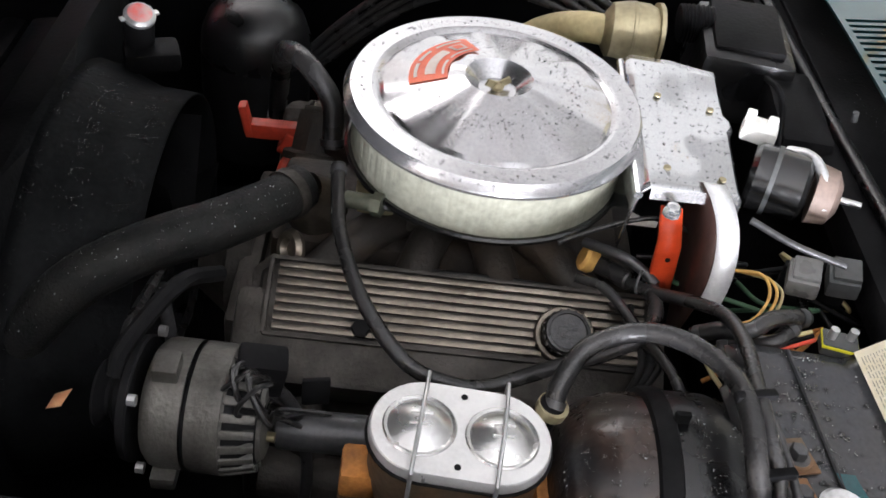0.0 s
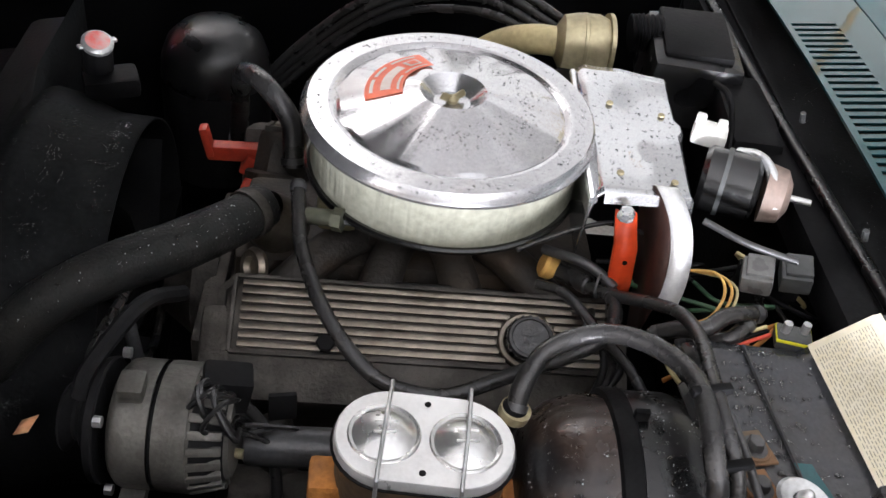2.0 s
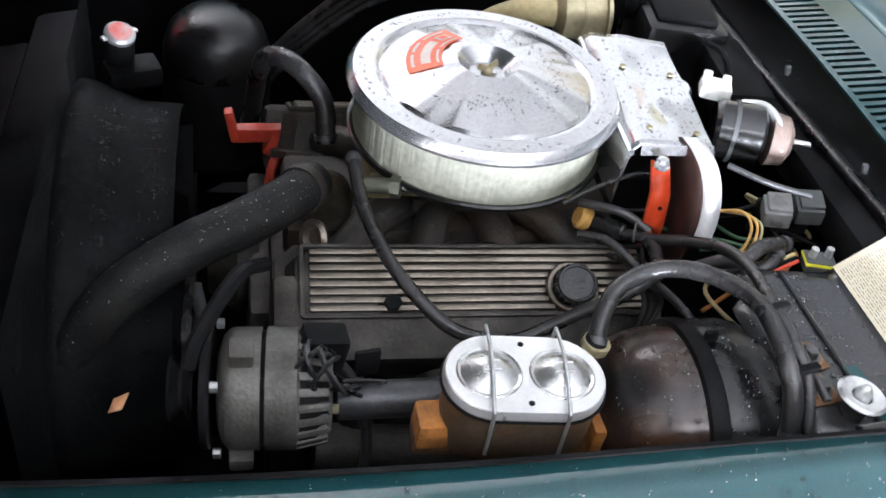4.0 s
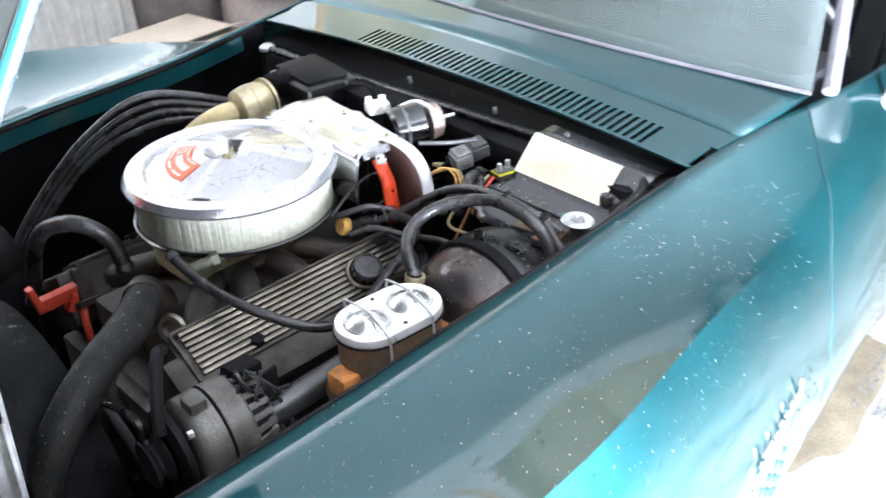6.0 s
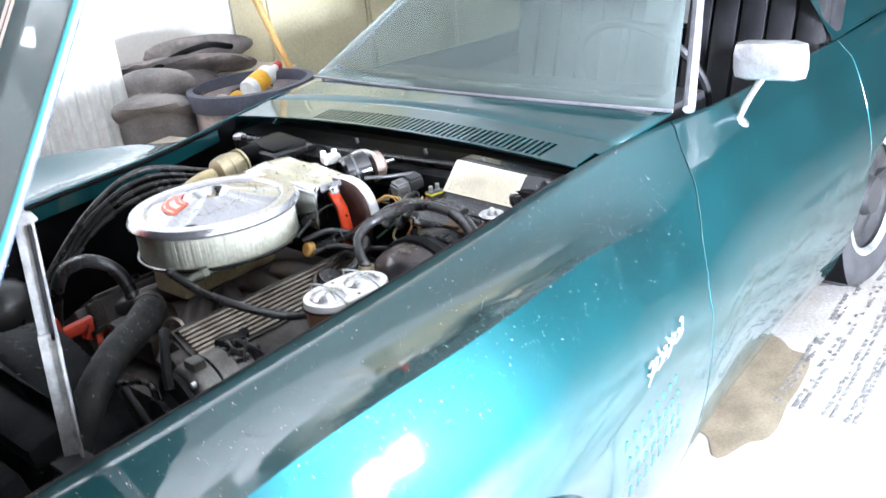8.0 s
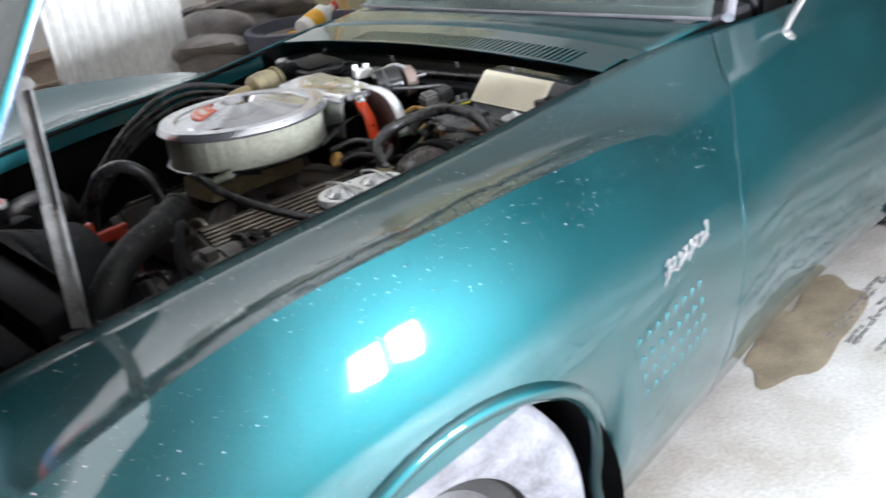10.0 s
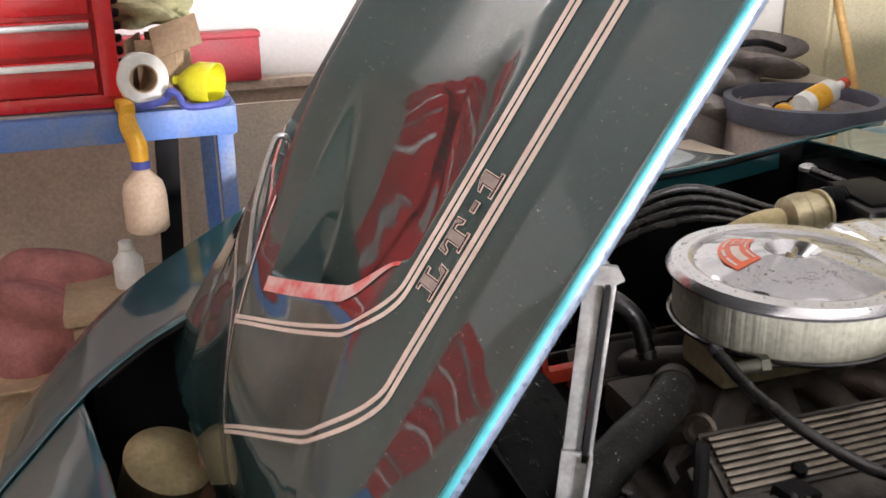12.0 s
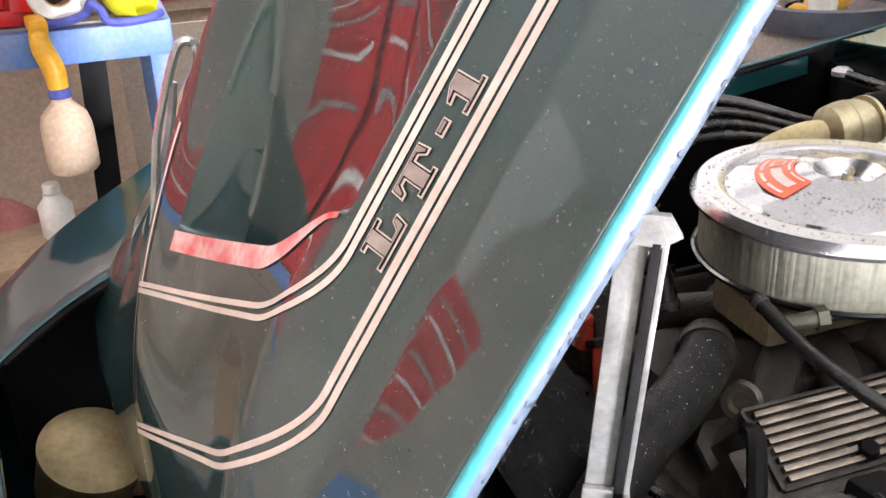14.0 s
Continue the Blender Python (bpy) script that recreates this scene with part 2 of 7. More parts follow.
TANHOSE = material("yellowish_hose", (0.50, 0.42, 0.22), 0.55, 0, 0.15, 20)
GREENWIRE = material("green_wire_jacket", (0.06, 0.13, 0.07), 0.5)
SCRAP = material("orange_paper", (0.75, 0.36, 0.18), 0.8)
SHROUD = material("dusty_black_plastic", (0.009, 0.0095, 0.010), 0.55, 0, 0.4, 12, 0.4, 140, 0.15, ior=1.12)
CAPRED = material("worn_red_print", (0.5, 0.07, 0.06), 0.4, 0, 0.3, 60, second=(0.6, 0.55, 0.52), spots=0.42)
DIRTYBRASS = material("dull_brass", (0.23, 0.19, 0.10), 0.5, 0.5, 0.25, 14)
COPPERY = material("coppery_bracket", (0.42, 0.24, 0.16), 0.5, 0.3, 0.25, 20)
CEILINGMAT = material("white_ceiling_board", (0.70, 0.70, 0.69), 0.85, 0, 0.08, 2)
DARKWALL = material("dark_garage_door", (0.035, 0.032, 0.03), 0.7, 0, 0.3, 2)


# ---- mesh tools ----
def mesh_object(name, bm, mat, parent=None, label="", smooth=True, angle=40):
    me = bpy.data.meshes.new(name)
    bmesh.ops.remove_doubles(bm, verts=bm.verts, dist=1e-6)
    bmesh.ops.recalc_face_normals(bm, faces=bm.faces)
    bm.to_mesh(me)
    bm.free()
    mats = mat if isinstance(mat, (list, tuple)) else [mat]
    for k in mats:
        me.materials.append(k)
    if smooth:
        me.polygons.foreach_set("use_smooth", [True] * len(me.polygons))
        me.set_sharp_from_angle(angle=radians(angle))
    ob = new(name, me)
    if parent is not None:
        ob.parent = parent
    if label:
        tagged(ob, label)
    return ob


def part(name, bm, mat, parent, label="", **k):
    return mesh_object(name, bm, mat, parent, label, **k)


def thing(name, label, category, group="", kind="", at=(0, 0, 0)):
    ob = new(name)
    ob.empty_display_size = 0.05
    ob.location = at
    return tagged(ob, label, category, group, kind)


def box(sx, sy, sz, c=(0, 0, 0), bev=0.0, rot=None, bm=None):
    own = bmesh.new()
    bmesh.ops.create_cube(own, size=1, matrix=Matrix.Diagonal((sx, sy, sz, 1)))
    if bev:
        bmesh.ops.bevel(own, geom=own.edges[:], offset=bev, segments=2, affect="EDGES", profile=0.6)
    m = Matrix.Translation(c)
    if rot is not None:
        m = m @ Euler([radians(a) for a in rot]).to_matrix().to_4x4()
    bmesh.ops.transform(own, matrix=m, verts=own.verts)
    return merge(bm, own)


def merge(bm, own):
    if bm is None:
        return own
    me = bpy.data.meshes.new("tmp")
    own.to_mesh(me)
    own.free()
    bm.from_mesh(me)
    bpy.data.meshes.remove(me)
    return bm


def lathe(profile, seg=32, m=None, bm=None, closed=False):
    """Turns (r, z) points round z."""
    own = bmesh.new()
    rings = []
    for r, z in profile:
        if r < 1e-6:
            rings.append([own.verts.new((0, 0, z))])
        else:
            rings.append([own.verts.new((r * math.cos(2 * math.pi * k / seg), r * math.sin(2 * math.pi * k / seg), z)) for k in range(seg)])
    pairs = list(zip(rings, rings[1:]))
    if closed:
        pairs.append((rings[-1], rings[0]))
    for a, b in pairs:
        for k in range(seg):
            q = [a[k % len(a)], a[(k + 1) % len(a)], b[(k + 1) % len(b)], b[k % len(b)]]
            q = list(dict.fromkeys(q))
            if len(q) > 2:
                own.faces.new(q)
    if m is not None:
        bmesh.ops.transform(own, matrix=m, verts=own.verts)
    return merge(bm, own)


def axis_matrix(origin, direction):
    return Matrix.Translation(origin) @ Vector(direction).to_track_quat("Z", "Y").to_matrix().to_4x4()


def cyl(r, a, b, seg=20, bev=0.0, bm=None):
    a, b = Vector(a), Vector(b)
    h = (b - a).length
    pr = [(0, 0), (r - bev, 0), (r, bev), (r, h - bev), (r - bev, h), (0, h)] if bev else [(0, 0), (r, 0), (r, h), (0, h)]
    return lathe(pr, seg, axis_matrix(a, b - a), bm)


def spline(points, n=8):
    """Catmull-Rom through the points."""
    p = [Vector(q) for q in points]
    p = [p[0] * 2 - p[1]] + p + [p[-1] * 2 - p[-2]]
    out = []
    for k in range(1, len(p) - 2):
        for s in range(n):
            t = s / n
            out.append(0.5 * ((2 * p[k]) + (p[k + 1] - p[k - 1]) * t + (2 * p[k - 1] - 5 * p[k] + 4 * p[k + 1] - p[k + 2]) * t * t
                              + (3 * p[k] - p[k - 1] - 3 * p[k + 1] + p[k + 2]) * t ** 3))
    out.append(p[-2])
    return out


def tube(points, r, seg=10, n=8, bm=None, straight=False, wave=0.0):
    """A hose along the points; r may be a list of radii, one a point."""
    path = [Vector(q) for q in points] if straight else spline(points, n)
    rad = [r] * len(path) if not isinstance(r, (list, tuple)) else list(np.interp(np.linspace(0, len(r) - 1, len(path)), range(len(r)), r))
    own = bmesh.new()
    rings = []
    side = None
    for k, q in enumerate(path):
        d = (path[min(k + 1, len(path) - 1)] - path[max(k - 1, 0)]).normalized()
        if side is None:
            side = d.orthogonal().normalized()
        side = (side - d * side.dot(d)).normalized()
        up = d.cross(side)
        rr = float(rad[k]) * (1 + wave * (1 if k % 2 else -1))
        rings.append([own.verts.new(q + rr * (math.cos(2 * math.pi * j / seg) * side + math.sin(2 * math.pi * j / seg) * up)) for j in range(seg)])
    for a, b in zip(rings, rings[1:]):
        for j in range(seg):
            own.faces.new((a[j], a[(j + 1) % seg], b[(j + 1) % seg], b[j]))
    own.faces.new(rings[0][::-1])
    own.faces.new(rings[-1])
    return merge(bm, own)


def grid(rows, bm=None, close=False):
    """A skin over rows of points."""
    own = bmesh.new()
    vs = [[own.verts.new(q) for q in row] for row in rows]
    for a, b in zip(vs, vs[1:]):
        n = len(a)
        for j in range(n if close else n - 1):
            own.faces.new((a[j], a[(j + 1) % n], b[(j + 1) % n], b[j]))
    return merge(bm, own)


def slab(outline, z0, z1, m=None, bm=None, bev=0.0):
    """An upright prism over an outline."""
    own = bmesh.new()
    lo = [own.verts.new((x, y, z0)) for x, y in outline]
    hi = [own.verts.new((x, y, z1)) for x, y in outline]
    own.faces.new(lo[::-1])
    own.faces.new(hi)
    n = len(lo)
    for k in range(n):
        own.faces.new((lo[k], lo[(k + 1) % n], hi[(k + 1) % n], hi[k]))
    if bev:
        bmesh.ops.bevel(own, geom=[e for e in own.edges if abs(e.verts[0].co.z - e.verts[1].co.z) < 1e-7], offset=bev, segments=2, affect="EDGES")
    if m is not None:
        bmesh.ops.transform(own, matrix=m, verts=own.verts)
    return merge(bm, own)


def solid(ob, t, offset=-1):
    mod = ob.modifiers.new("thickness", "SOLIDIFY")
    mod.thickness, mod.offset = t, offset
    return ob


def nudge(th, dx, dy, dz):
    """Moves all the meshes of a thing."""
    for ob in th.children_recursive:
        ob.data.transform(Matrix.Translation((dx, dy, dz)))


def bolt(a, d, r=0.008, h=0.008, bm=None):
    m = axis_matrix(a, d)
    bm = lathe([(0, 0), (r * 1.5, 0), (r * 1.5, 0.002), (0, 0.002)], 16, m, bm)
    return lathe([(r, 0.002), (r, h), (r * 0.85, h + 0.0015), (0, h + 0.0015)], 6, m, bm)


def oval(a, b, n=12):
    """A stadium: half length a between the round ends' centres, radius b."""
    pts = [(a + b * math.cos(t), b * math.sin(t)) for t in np.linspace(-math.pi / 2, math.pi / 2, n)]
    return pts + [(-a + b * math.cos(t), b * math.sin(t)) for t in np.linspace(math.pi / 2, 3 * math.pi / 2, n)]


# ---- the room ----
def structure(name, bm, mat, label, category):
    ob = mesh_object(name, bm, mat, None, smooth=False)
    return tagged(ob, label, category, kind="structure")


structure("floor", box(9.6, 6.6, 0.1, (1.2, -0.95, -0.05)), CONCRETE, "pale worn concrete garage floor", "floor")
structure("wall_east", box(9.6, 0.1, 2.0, (1.2, 2.35, 1.8)), WALLWHITE, "white painted garage wall", "wall")
structure("baseboard", box(9.6, 0.12, 0.8, (1.2, 2.34, 0.4)), WALLBASE, "tan painted lower part of the garage wall", "wall")
structure("wall_west", box(9.6, 0.1, 2.8, (1.2, -4.3, 1.4)), WALLWHITE, "white painted garage wall", "wall")
structure("wall_north", box(0.1, 6.6, 2.8, (-3.65, -0.95, 1.4)), WALLBROWN, "brown boarded garage wall", "wall")
structure("wall_south", box(0.1, 6.6, 2.8, (6.05, -0.95, 1.4)), DARKWALL, "dark garage door behind the car", "garage door")
structure("ceiling", box(9.6, 6.6, 0.1, (1.2, -0.95, 2.85)), CEILINGMAT, "white boarded garage ceiling", "ceiling")


# fluorescent fittings under the ceiling, unseen and added as fill light
def fill_fitting(x, y, z=2.6, w=0.65):
    th = thing("ceiling_light", "unseen white fluorescent fitting with a lit diffuser, added as fill light", "ceiling light", "fluorescent fittings")
    part("housing", box(1.65, 0.12, 0.05, (x, y, z + 0.045), 0.008), WHITEPLASTIC, th)
    part("diffuser", box(1.6, w, 0.035, (x, y, z), 0.012), FILLGLOW, th, "lit white diffuser panel")
    for s in (-1, 1):
        part("end_holder", box(0.02, 0.04, 0.05, (x + s * 0.81, y, z + 0.005), 0.004), WHITEPLASTIC, th)
        part("hanger", cyl(0.004, (x + s * 0.5, y, z + 0.07), (x + s * 0.5, y, 2.8), 8), WHITEPLASTIC, th)


fill_fitting(-1.0, 1.95)
fill_fitting(-2.9, -2.6)
fill_fitting(0.7, -2.1, w=0.45)

wl = thing("work_light", "twin square work light on a yellow tripod beside the car", "work light")
part("pole", cyl(0.016, (0.58, -3.52, 0.40), (0.58, -3.52, 0.92), 16), BLACK, wl)
part("crossbar", cyl(0.012, (0.25, -3.52, 0.90), (0.91, -3.52, 0.90), 12), BLACK, wl)
for lx in (0.36, 0.80):
    hd = part("lamp_head", box(0.33, 0.08, 0.62, (lx, -3.45, 0.92), 0.014), FUNNELORANGE, wl, "yellow lamp housing")
for k in range(3):
    a = radians(30 + 120 * k)
    part("leg", cyl(0.010, (0.58, -3.52, 0.46), (0.58 + 0.42 * math.cos(a), -3.52 + 0.42 * math.sin(a), 0.0), 10), FUNNELORANGE, wl)

# ---- the car's body ----
car = thing("sports_car", "teal metallic two-door sports car with its front-hinged hood open", "car")
XW, ZW, RW = -0.280, 0.32, 0.362     # front wheel
XR = 2.12                              # rear axle


def sstep(t):
    t = max(0.0, min(1.0, t))
    return t * t * (3 - 2 * t)


def smooth_interp(x, xs, ys):
    k = max(0, min(len(xs) - 2, int(np.searchsorted(xs, x)) - 1))
    x0, x1 = xs[k], xs[k + 1]
    def slope(i):
        if i <= 0 or i >= len(xs) - 1:
            j = min(max(i, 1), len(xs) - 1)
            return (ys[j] - ys[j - 1]) / (xs[j] - xs[j - 1])
        return (ys[i + 1] - ys[i - 1]) / (xs[i + 1] - xs[i - 1])
    h = x1 - x0
    t = (x - x0) / h
    return ((2 * t ** 3 - 3 * t ** 2 + 1) * ys[k] + (t ** 3 - 2 * t ** 2 + t) * h * slope(k)
            + (-2 * t ** 3 + 3 * t ** 2) * ys[k + 1] + (t ** 3 - t ** 2) * h * slope(k + 1))


BX = (-1.15, -1.0, -0.84, -0.5, -0.16, 0.2, 0.47, 0.68, 1.0, 1.5, 1.9, 2.32, 2.7, 3.2)
INNER_Y = (0.30, 0.42, 0.455, 0.532, 0.560, 0.562, 0.576, 0.596, 0.602, 0.575, 0.56, 0.53, 0.50, 0.45)
INNER_Z = (0.585, 0.680, 0.764, 0.838, 0.874, 0.896, 0.926, 0.942, 0.930, 0.918, 0.92, 0.93, 0.93, 0.88)
CREST_Y = (0.58, 0.70, 0.765, 0.855, 0.868, 0.800, 0.742, 0.705, 0.665, 0.625, 0.605, 0.60, 0.59, 0.54)
CREST_Z = (0.555, 0.675, 0.765, 0.895, 0.918, 0.886, 0.840, 0.850, 0.865, 0.86, 0.885, 0.91, 0.90, 0.83)
SIDE_Y = (0.67, 0.800, 0.878, 0.934, 0.942, 0.890, 0.836, 0.800, 0.745, 0.695, 0.675, 0.665, 0.65, 0.61)
SIDE_Z = (0.50, 0.54, 0.56, 0.61, 0.65, 0.63, 0.60, 0.60, 0.60, 0.60, 0.62, 0.66, 0.64, 0.60)


def arch_height(x, centre, r):
    return ZW + math.sqrt(max(0.0, r * r - (x - centre) ** 2)) if abs(x - centre) < r else 0.0


def fender_section(x, side):
    f = lambda tab: smooth_interp(x, BX, tab)
    iy, iz, cy, cz, sy, sz = f(INNER_Y), f(INNER_Z), f(CREST_Y), f(CREST_Z), f(SIDE_Y), f(SIDE_Z)
    dip = 0.026 * max(0.0, min(1.0, (0.5 - x) / 0.5)) * sstep((x + 1.05) / 0.35)
    bottom = max(0.19, arch_height(x, XW, RW), arch_height(x, XR, RW + 0.01))
    pts = []
    for t in np.linspace(0, 1, 9):                      # dished top, from the opening to the crest
        pts.append((iy + (cy - iy) * t, iz + (cz - iz) * t - dip * math.sin(math.pi * t)))
    back = sstep((x - 0.40) / 0.25)
    power, bow = 1.0 + 0.17 * back, 2.0 - 0.6 * back
    for t in np.linspace(0, 1, 13)[1:]:                 # shoulder: a crease ahead, rounder behind
        pts.append((cy + (sy - cy) * (1 - (1 - t) ** bow), cz + (sz - cz) * t ** power))
    tuck = 0.10 * max(0.0, (sz - bottom) / 0.4)
    for t in np.linspace(0, 1, 6)[1:]:                  # side, tucked in below
        pts.append((sy - tuck * t * t, sz + (min(bottom, sz - 0.001) - sz) * t))
    return [(x, side * y, z) for y, z in pts]


def fender_y(x, z):
    """How far out the fender's side lies at a height."""
    sec = fender_section(x, 1)[9:]
    return float(np.interp(-z, [-p[2] for p in sec], [p[1] for p in sec]))


def stations(x0, x1, step, marks=()):
    xs = set(np.round(np.arange(x0, x1 + 1e-6, step), 4)) | {round(x1, 4), round(x0 + 0.0015, 4), round(x1 - 0.0015, 4)}
    for c, r in marks:
        for a in np.linspace(0, math.pi, 25):
            xx = round(c + (r - 1e-4) * math.cos(a), 4)
            if x0 < xx < x1:
                xs.add(xx)
    return sorted(float(v) for v in xs)


def leaned_section(x, side, edge):
    """A section whose points lean back towards the top, where the door's gap is."""
    near = sstep(1 - abs(x - edge) / 0.34)
    if near <= 0:
        return fender_section(x, side)
    pts = []
    for j, p in enumerate(fender_section(x, side)):
        lean = float(np.interp(p[2], (0.3, 0.6, 0.66, 0.75, 0.85, 0.93), (-0.05, -0.05, -0.045, 0.0, 0.085, 0.165)))
        pts.append(fender_section(x + lean * near, side)[j])
    return pts


for side, nm in ((-1, "front_fender"), (1, "front_fender")):
    ob = part(nm, grid([leaned_section(x, side, 0.625) for x in stations(-1.15, 0.622, 0.05, [(XW, RW)])]), TEAL, car,
              "teal metallic fender wet with droplets", angle=32)
    solid(ob, 0.006, 1 if side > 0 else -1)
    lip = [(XW + (RW - 0.004) * math.cos(a), side * (fender_y(XW + RW * math.cos(a), max(0.2, ZW + RW * math.sin(a))) - 0.003), ZW + (RW - 0.004) * math.sin(a))
           for a in np.linspace(-0.2, math.pi + 0.2, 44)]
    part("arch_lip", tube(lip, 0.016, 10, straight=True), TEAL, ob)
    door = part("door", grid([leaned_section(x, side, 0.625) for x in stations(0.628, 1.745, 0.05)]), TEAL, car, "teal metallic door", angle=32)
    solid(door, 0.006, 1 if side > 0 else -1)
    rear = part("rear_fender", grid([fender_section(x, side) for x in stations(1.75, 3.2, 0.05, [(XR, RW + 0.01)])]), TEAL, car, angle=32)
    solid(rear, 0.006, 1 if side > 0 else -1)

# nose ahead of the hood opening, whose front edge points forward
def skin_z(x, y):
    sec = fender_section(x, 1)[:21]
    ys, zs = [p[1] for p in sec], [p[2] for p in sec]
    if abs(y) < ys[0]:
        return zs[0] + 0.012 * (1 - (y / ys[0]) ** 2)
    return float(np.interp(abs(y), ys, zs))


def opening_front(y):
    return -0.962 - 0.052 * y / 0.42


rows = []
for w in np.linspace(-1, 1, 61):
    row = []
    x1 = opening_front(w * 0.455)
    for q in np.linspace(0, 1, 14):
        x = -1.15 + q * (x1 + 1.15)
        y = w * (smooth_interp(x, BX, INNER_Y) + 0.001)
        row.append((x, y, skin_z(x, y)))
    rows.append(row)
nose = solid(part("nose_panel", grid(rows), TEAL, car, "dark teal nose panel ahead of the hood opening"), 0.008, -1)
front = [(-1.15, y, skin_z(-1.15, y)) for y in np.linspace(-0.66, 0.66, 41)]
part("nose_face", grid([front, [(-1.12, y * 0.95, 0.22) for _, y, _ in front]]), TEAL, car)

# cowl: black ledge, panel with slots, panel to the windshield
part("cowl_ledge", box(0.10, 1.13, 0.008, (0.505, 0, 0.885), 0.003), BLACK, car, "black ledge under the cowl's front edge")


def cowl_z(x, y):
    return 0.926 + 0.105 * (x - 0.48) + 0.026 * (1 - (y / 0.58) ** 2)


def cowl_patch(x0, x1, y0, y1, nx=3, ny=24):
    return [[(x, y, cowl_z(x, y)) for y in np.linspace(y0, y1, ny)] for x in np.linspace(x0, x1, nx)]


def cowl_strip(x0, x1, nx=3, ny=40):
    """The cowl's skin from one fender to the other."""
    rows = []
    for x in np.linspace(x0, x1, nx):
        w = smooth_interp(x, BX, INNER_Y) - 0.003
        rows.append([(x, y, cowl_z(x, y)) for y in np.linspace(-w, w, ny)])
    return rows


cow = grid(cowl_strip(0.475, 0.484))
grid(cowl_strip(0.548, 0.60), cow)
grid(cowl_patch(0.484, 0.548, 0.25, 0.568, 2, 8), cow)
grid(cowl_patch(0.484, 0.548, -0.568, -0.485, 2, 4), cow)
NSLOT = 46
for k in range(NSLOT):
    y0 = -0.485 + 0.735 * k / NSLOT
    grid(cowl_patch(0.484, 0.548, y0, y0 + 0.735 / NSLOT * 0.50, 2, 2), cow)
cowl = solid(part("cowl_grille", cow, TEAL, car, "dark green cowl panel with a row of air slots", smooth=False), 0.004, 0)
cowl2 = solid(part("cowl_panel", grid(cowl_strip(0.606, 0.80, 5)), TEAL, car, "dark green panel below the windshield"), 0.008, -1)
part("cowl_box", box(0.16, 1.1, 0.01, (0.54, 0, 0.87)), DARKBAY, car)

# windshield
def shield(u, v):
    y = (0.605 - 0.145 * v) * u
    return Vector((0.722 + 0.073 * u * u * (1 - 0.5 * v) + 0.36 * v, y, 0.965 + 0.218 * v + 0.03 * (1 - u * u) * v + 0.016 * (1 - u * u) * (1 - v)))


ws = thing("windshield", "wet tinted windshield in a bright metal frame", "windshield")
solid(part("pane", grid([[shield(u, v) for u in np.linspace(-1, 1, 25)] for v in np.linspace(0, 1, 9)]), GLASS, ws), 0.005).visible_shadow = False
ws.parent = car
ws.name = "windshield"
del ws["category"]
part("lower_trim", tube([shield(u, -0.01) for u in np.linspace(-1, 1, 21)], 0.0042, 8, straight=True), PILLARTRIM, ws, "bright lower trim")
part("upper_trim", tube([shield(u, 1.02) for u in np.linspace(-1, 1, 21)], 0.016, 8, straight=True), TEAL, ws)
for s in (-1, 1):
    part("pillar", tube([shield(s * 1.03, v) + Vector((0.03, 0, -0.012)) for v in np.linspace(0.02, 1.02, 9)], 0.014, 8, straight=True), PILLARTRIM, ws, "dull metal windshield pillar")
# roof, cabin
part("roof", grid([[(x, y, 1.187 + 0.03 * (1 - (y / 0.5) ** 2) - 0.10 * max(0, x - 1.5) ** 2) for y in np.linspace(-0.455, 0.455, 13)] for x in np.linspace(1.10, 1.75, 6)]), TEAL, car)
for s in (-1, 1):
    part("rear_pillar", grid([[(1.62, s * 0.45, 1.2), (1.75, s * 0.45, 1.19)], [(1.72, s * 0.57, 0.92), (2.3, s * 0.54, 0.93)]]), TEAL, car)
part("dashboard", box(0.25, 1.10, 0.16, (0.93, 0, 0.87), 0.03), SEATBLACK, car, "black padded dashboard")
part("cabin_floor", box(2.0, 1.08, 0.03, (1.55, 0, 0.35)), SEATBLACK, car)
part("cabin_back", box(0.05, 1.08, 0.6, (1.85, 0, 0.62)), SEATBLACK, car)
part("rear_deck", grid([[(x, y, 0.93 - 0.12 * max(0, x - 2.4)) for y in np.linspace(-0.56, 0.56, 5)] for x in np.linspace(1.85, 3.2, 5)]), TEAL, car)
part("rear_panel", box(0.05, 1.18, 0.62, (3.2, 0, 0.54), 0.02), TEAL, car)
part("door_sill", box(0.9, 0.05, 0.25, (1.35, -0.55, 0.72), 0.02), SEATBLACK, car)
part("inner_door", box(0.9, 0.05, 0.25, (1.35, 0.55, 0.72), 0.02), SEATBLACK, car)


def seat(y):
    st = part("seat", box(0.48, 0.46, 0.16, (1.42, y, 0.48), 0.05), SEATBLACK, car, "black vinyl bucket seat")
    bk = part("backrest", box(0.09, 0.46, 0.60, (1.73, y, 0.80), 0.03, (0, 18, 0)), SEATBLACK, st)
    for k in range(5):
        part("pleat", box(0.05, 0.084, 0.54, (1.675, y - 0.176 + 0.088 * k, 0.80), 0.022, (0, 18, 0)), SEATBLACK, bk)
    part("headrest", box(0.07, 0.26, 0.16, (1.83, y, 1.10), 0.03, (0, 18, 0)), SEATBLACK, st)
    return st


seat(-0.33)
seat(0.33)
part("steering_wheel", lathe([(0.185 + 0.012 * math.cos(a), 0.012 * math.sin(a)) for a in np.linspace(0, 2 * math.pi, 9)[:-1]], 40,
                             axis_matrix((1.10, -0.33, 0.93), (1, 0, 0.45)), closed=True), SEATBLACK, car)

im = part("inside_mirror", box(0.02, 0.20, 0.05, (1.10, 0.0, 1.16), 0.008), GREYPLASTIC, car, "inside rear-view mirror behind the glass")
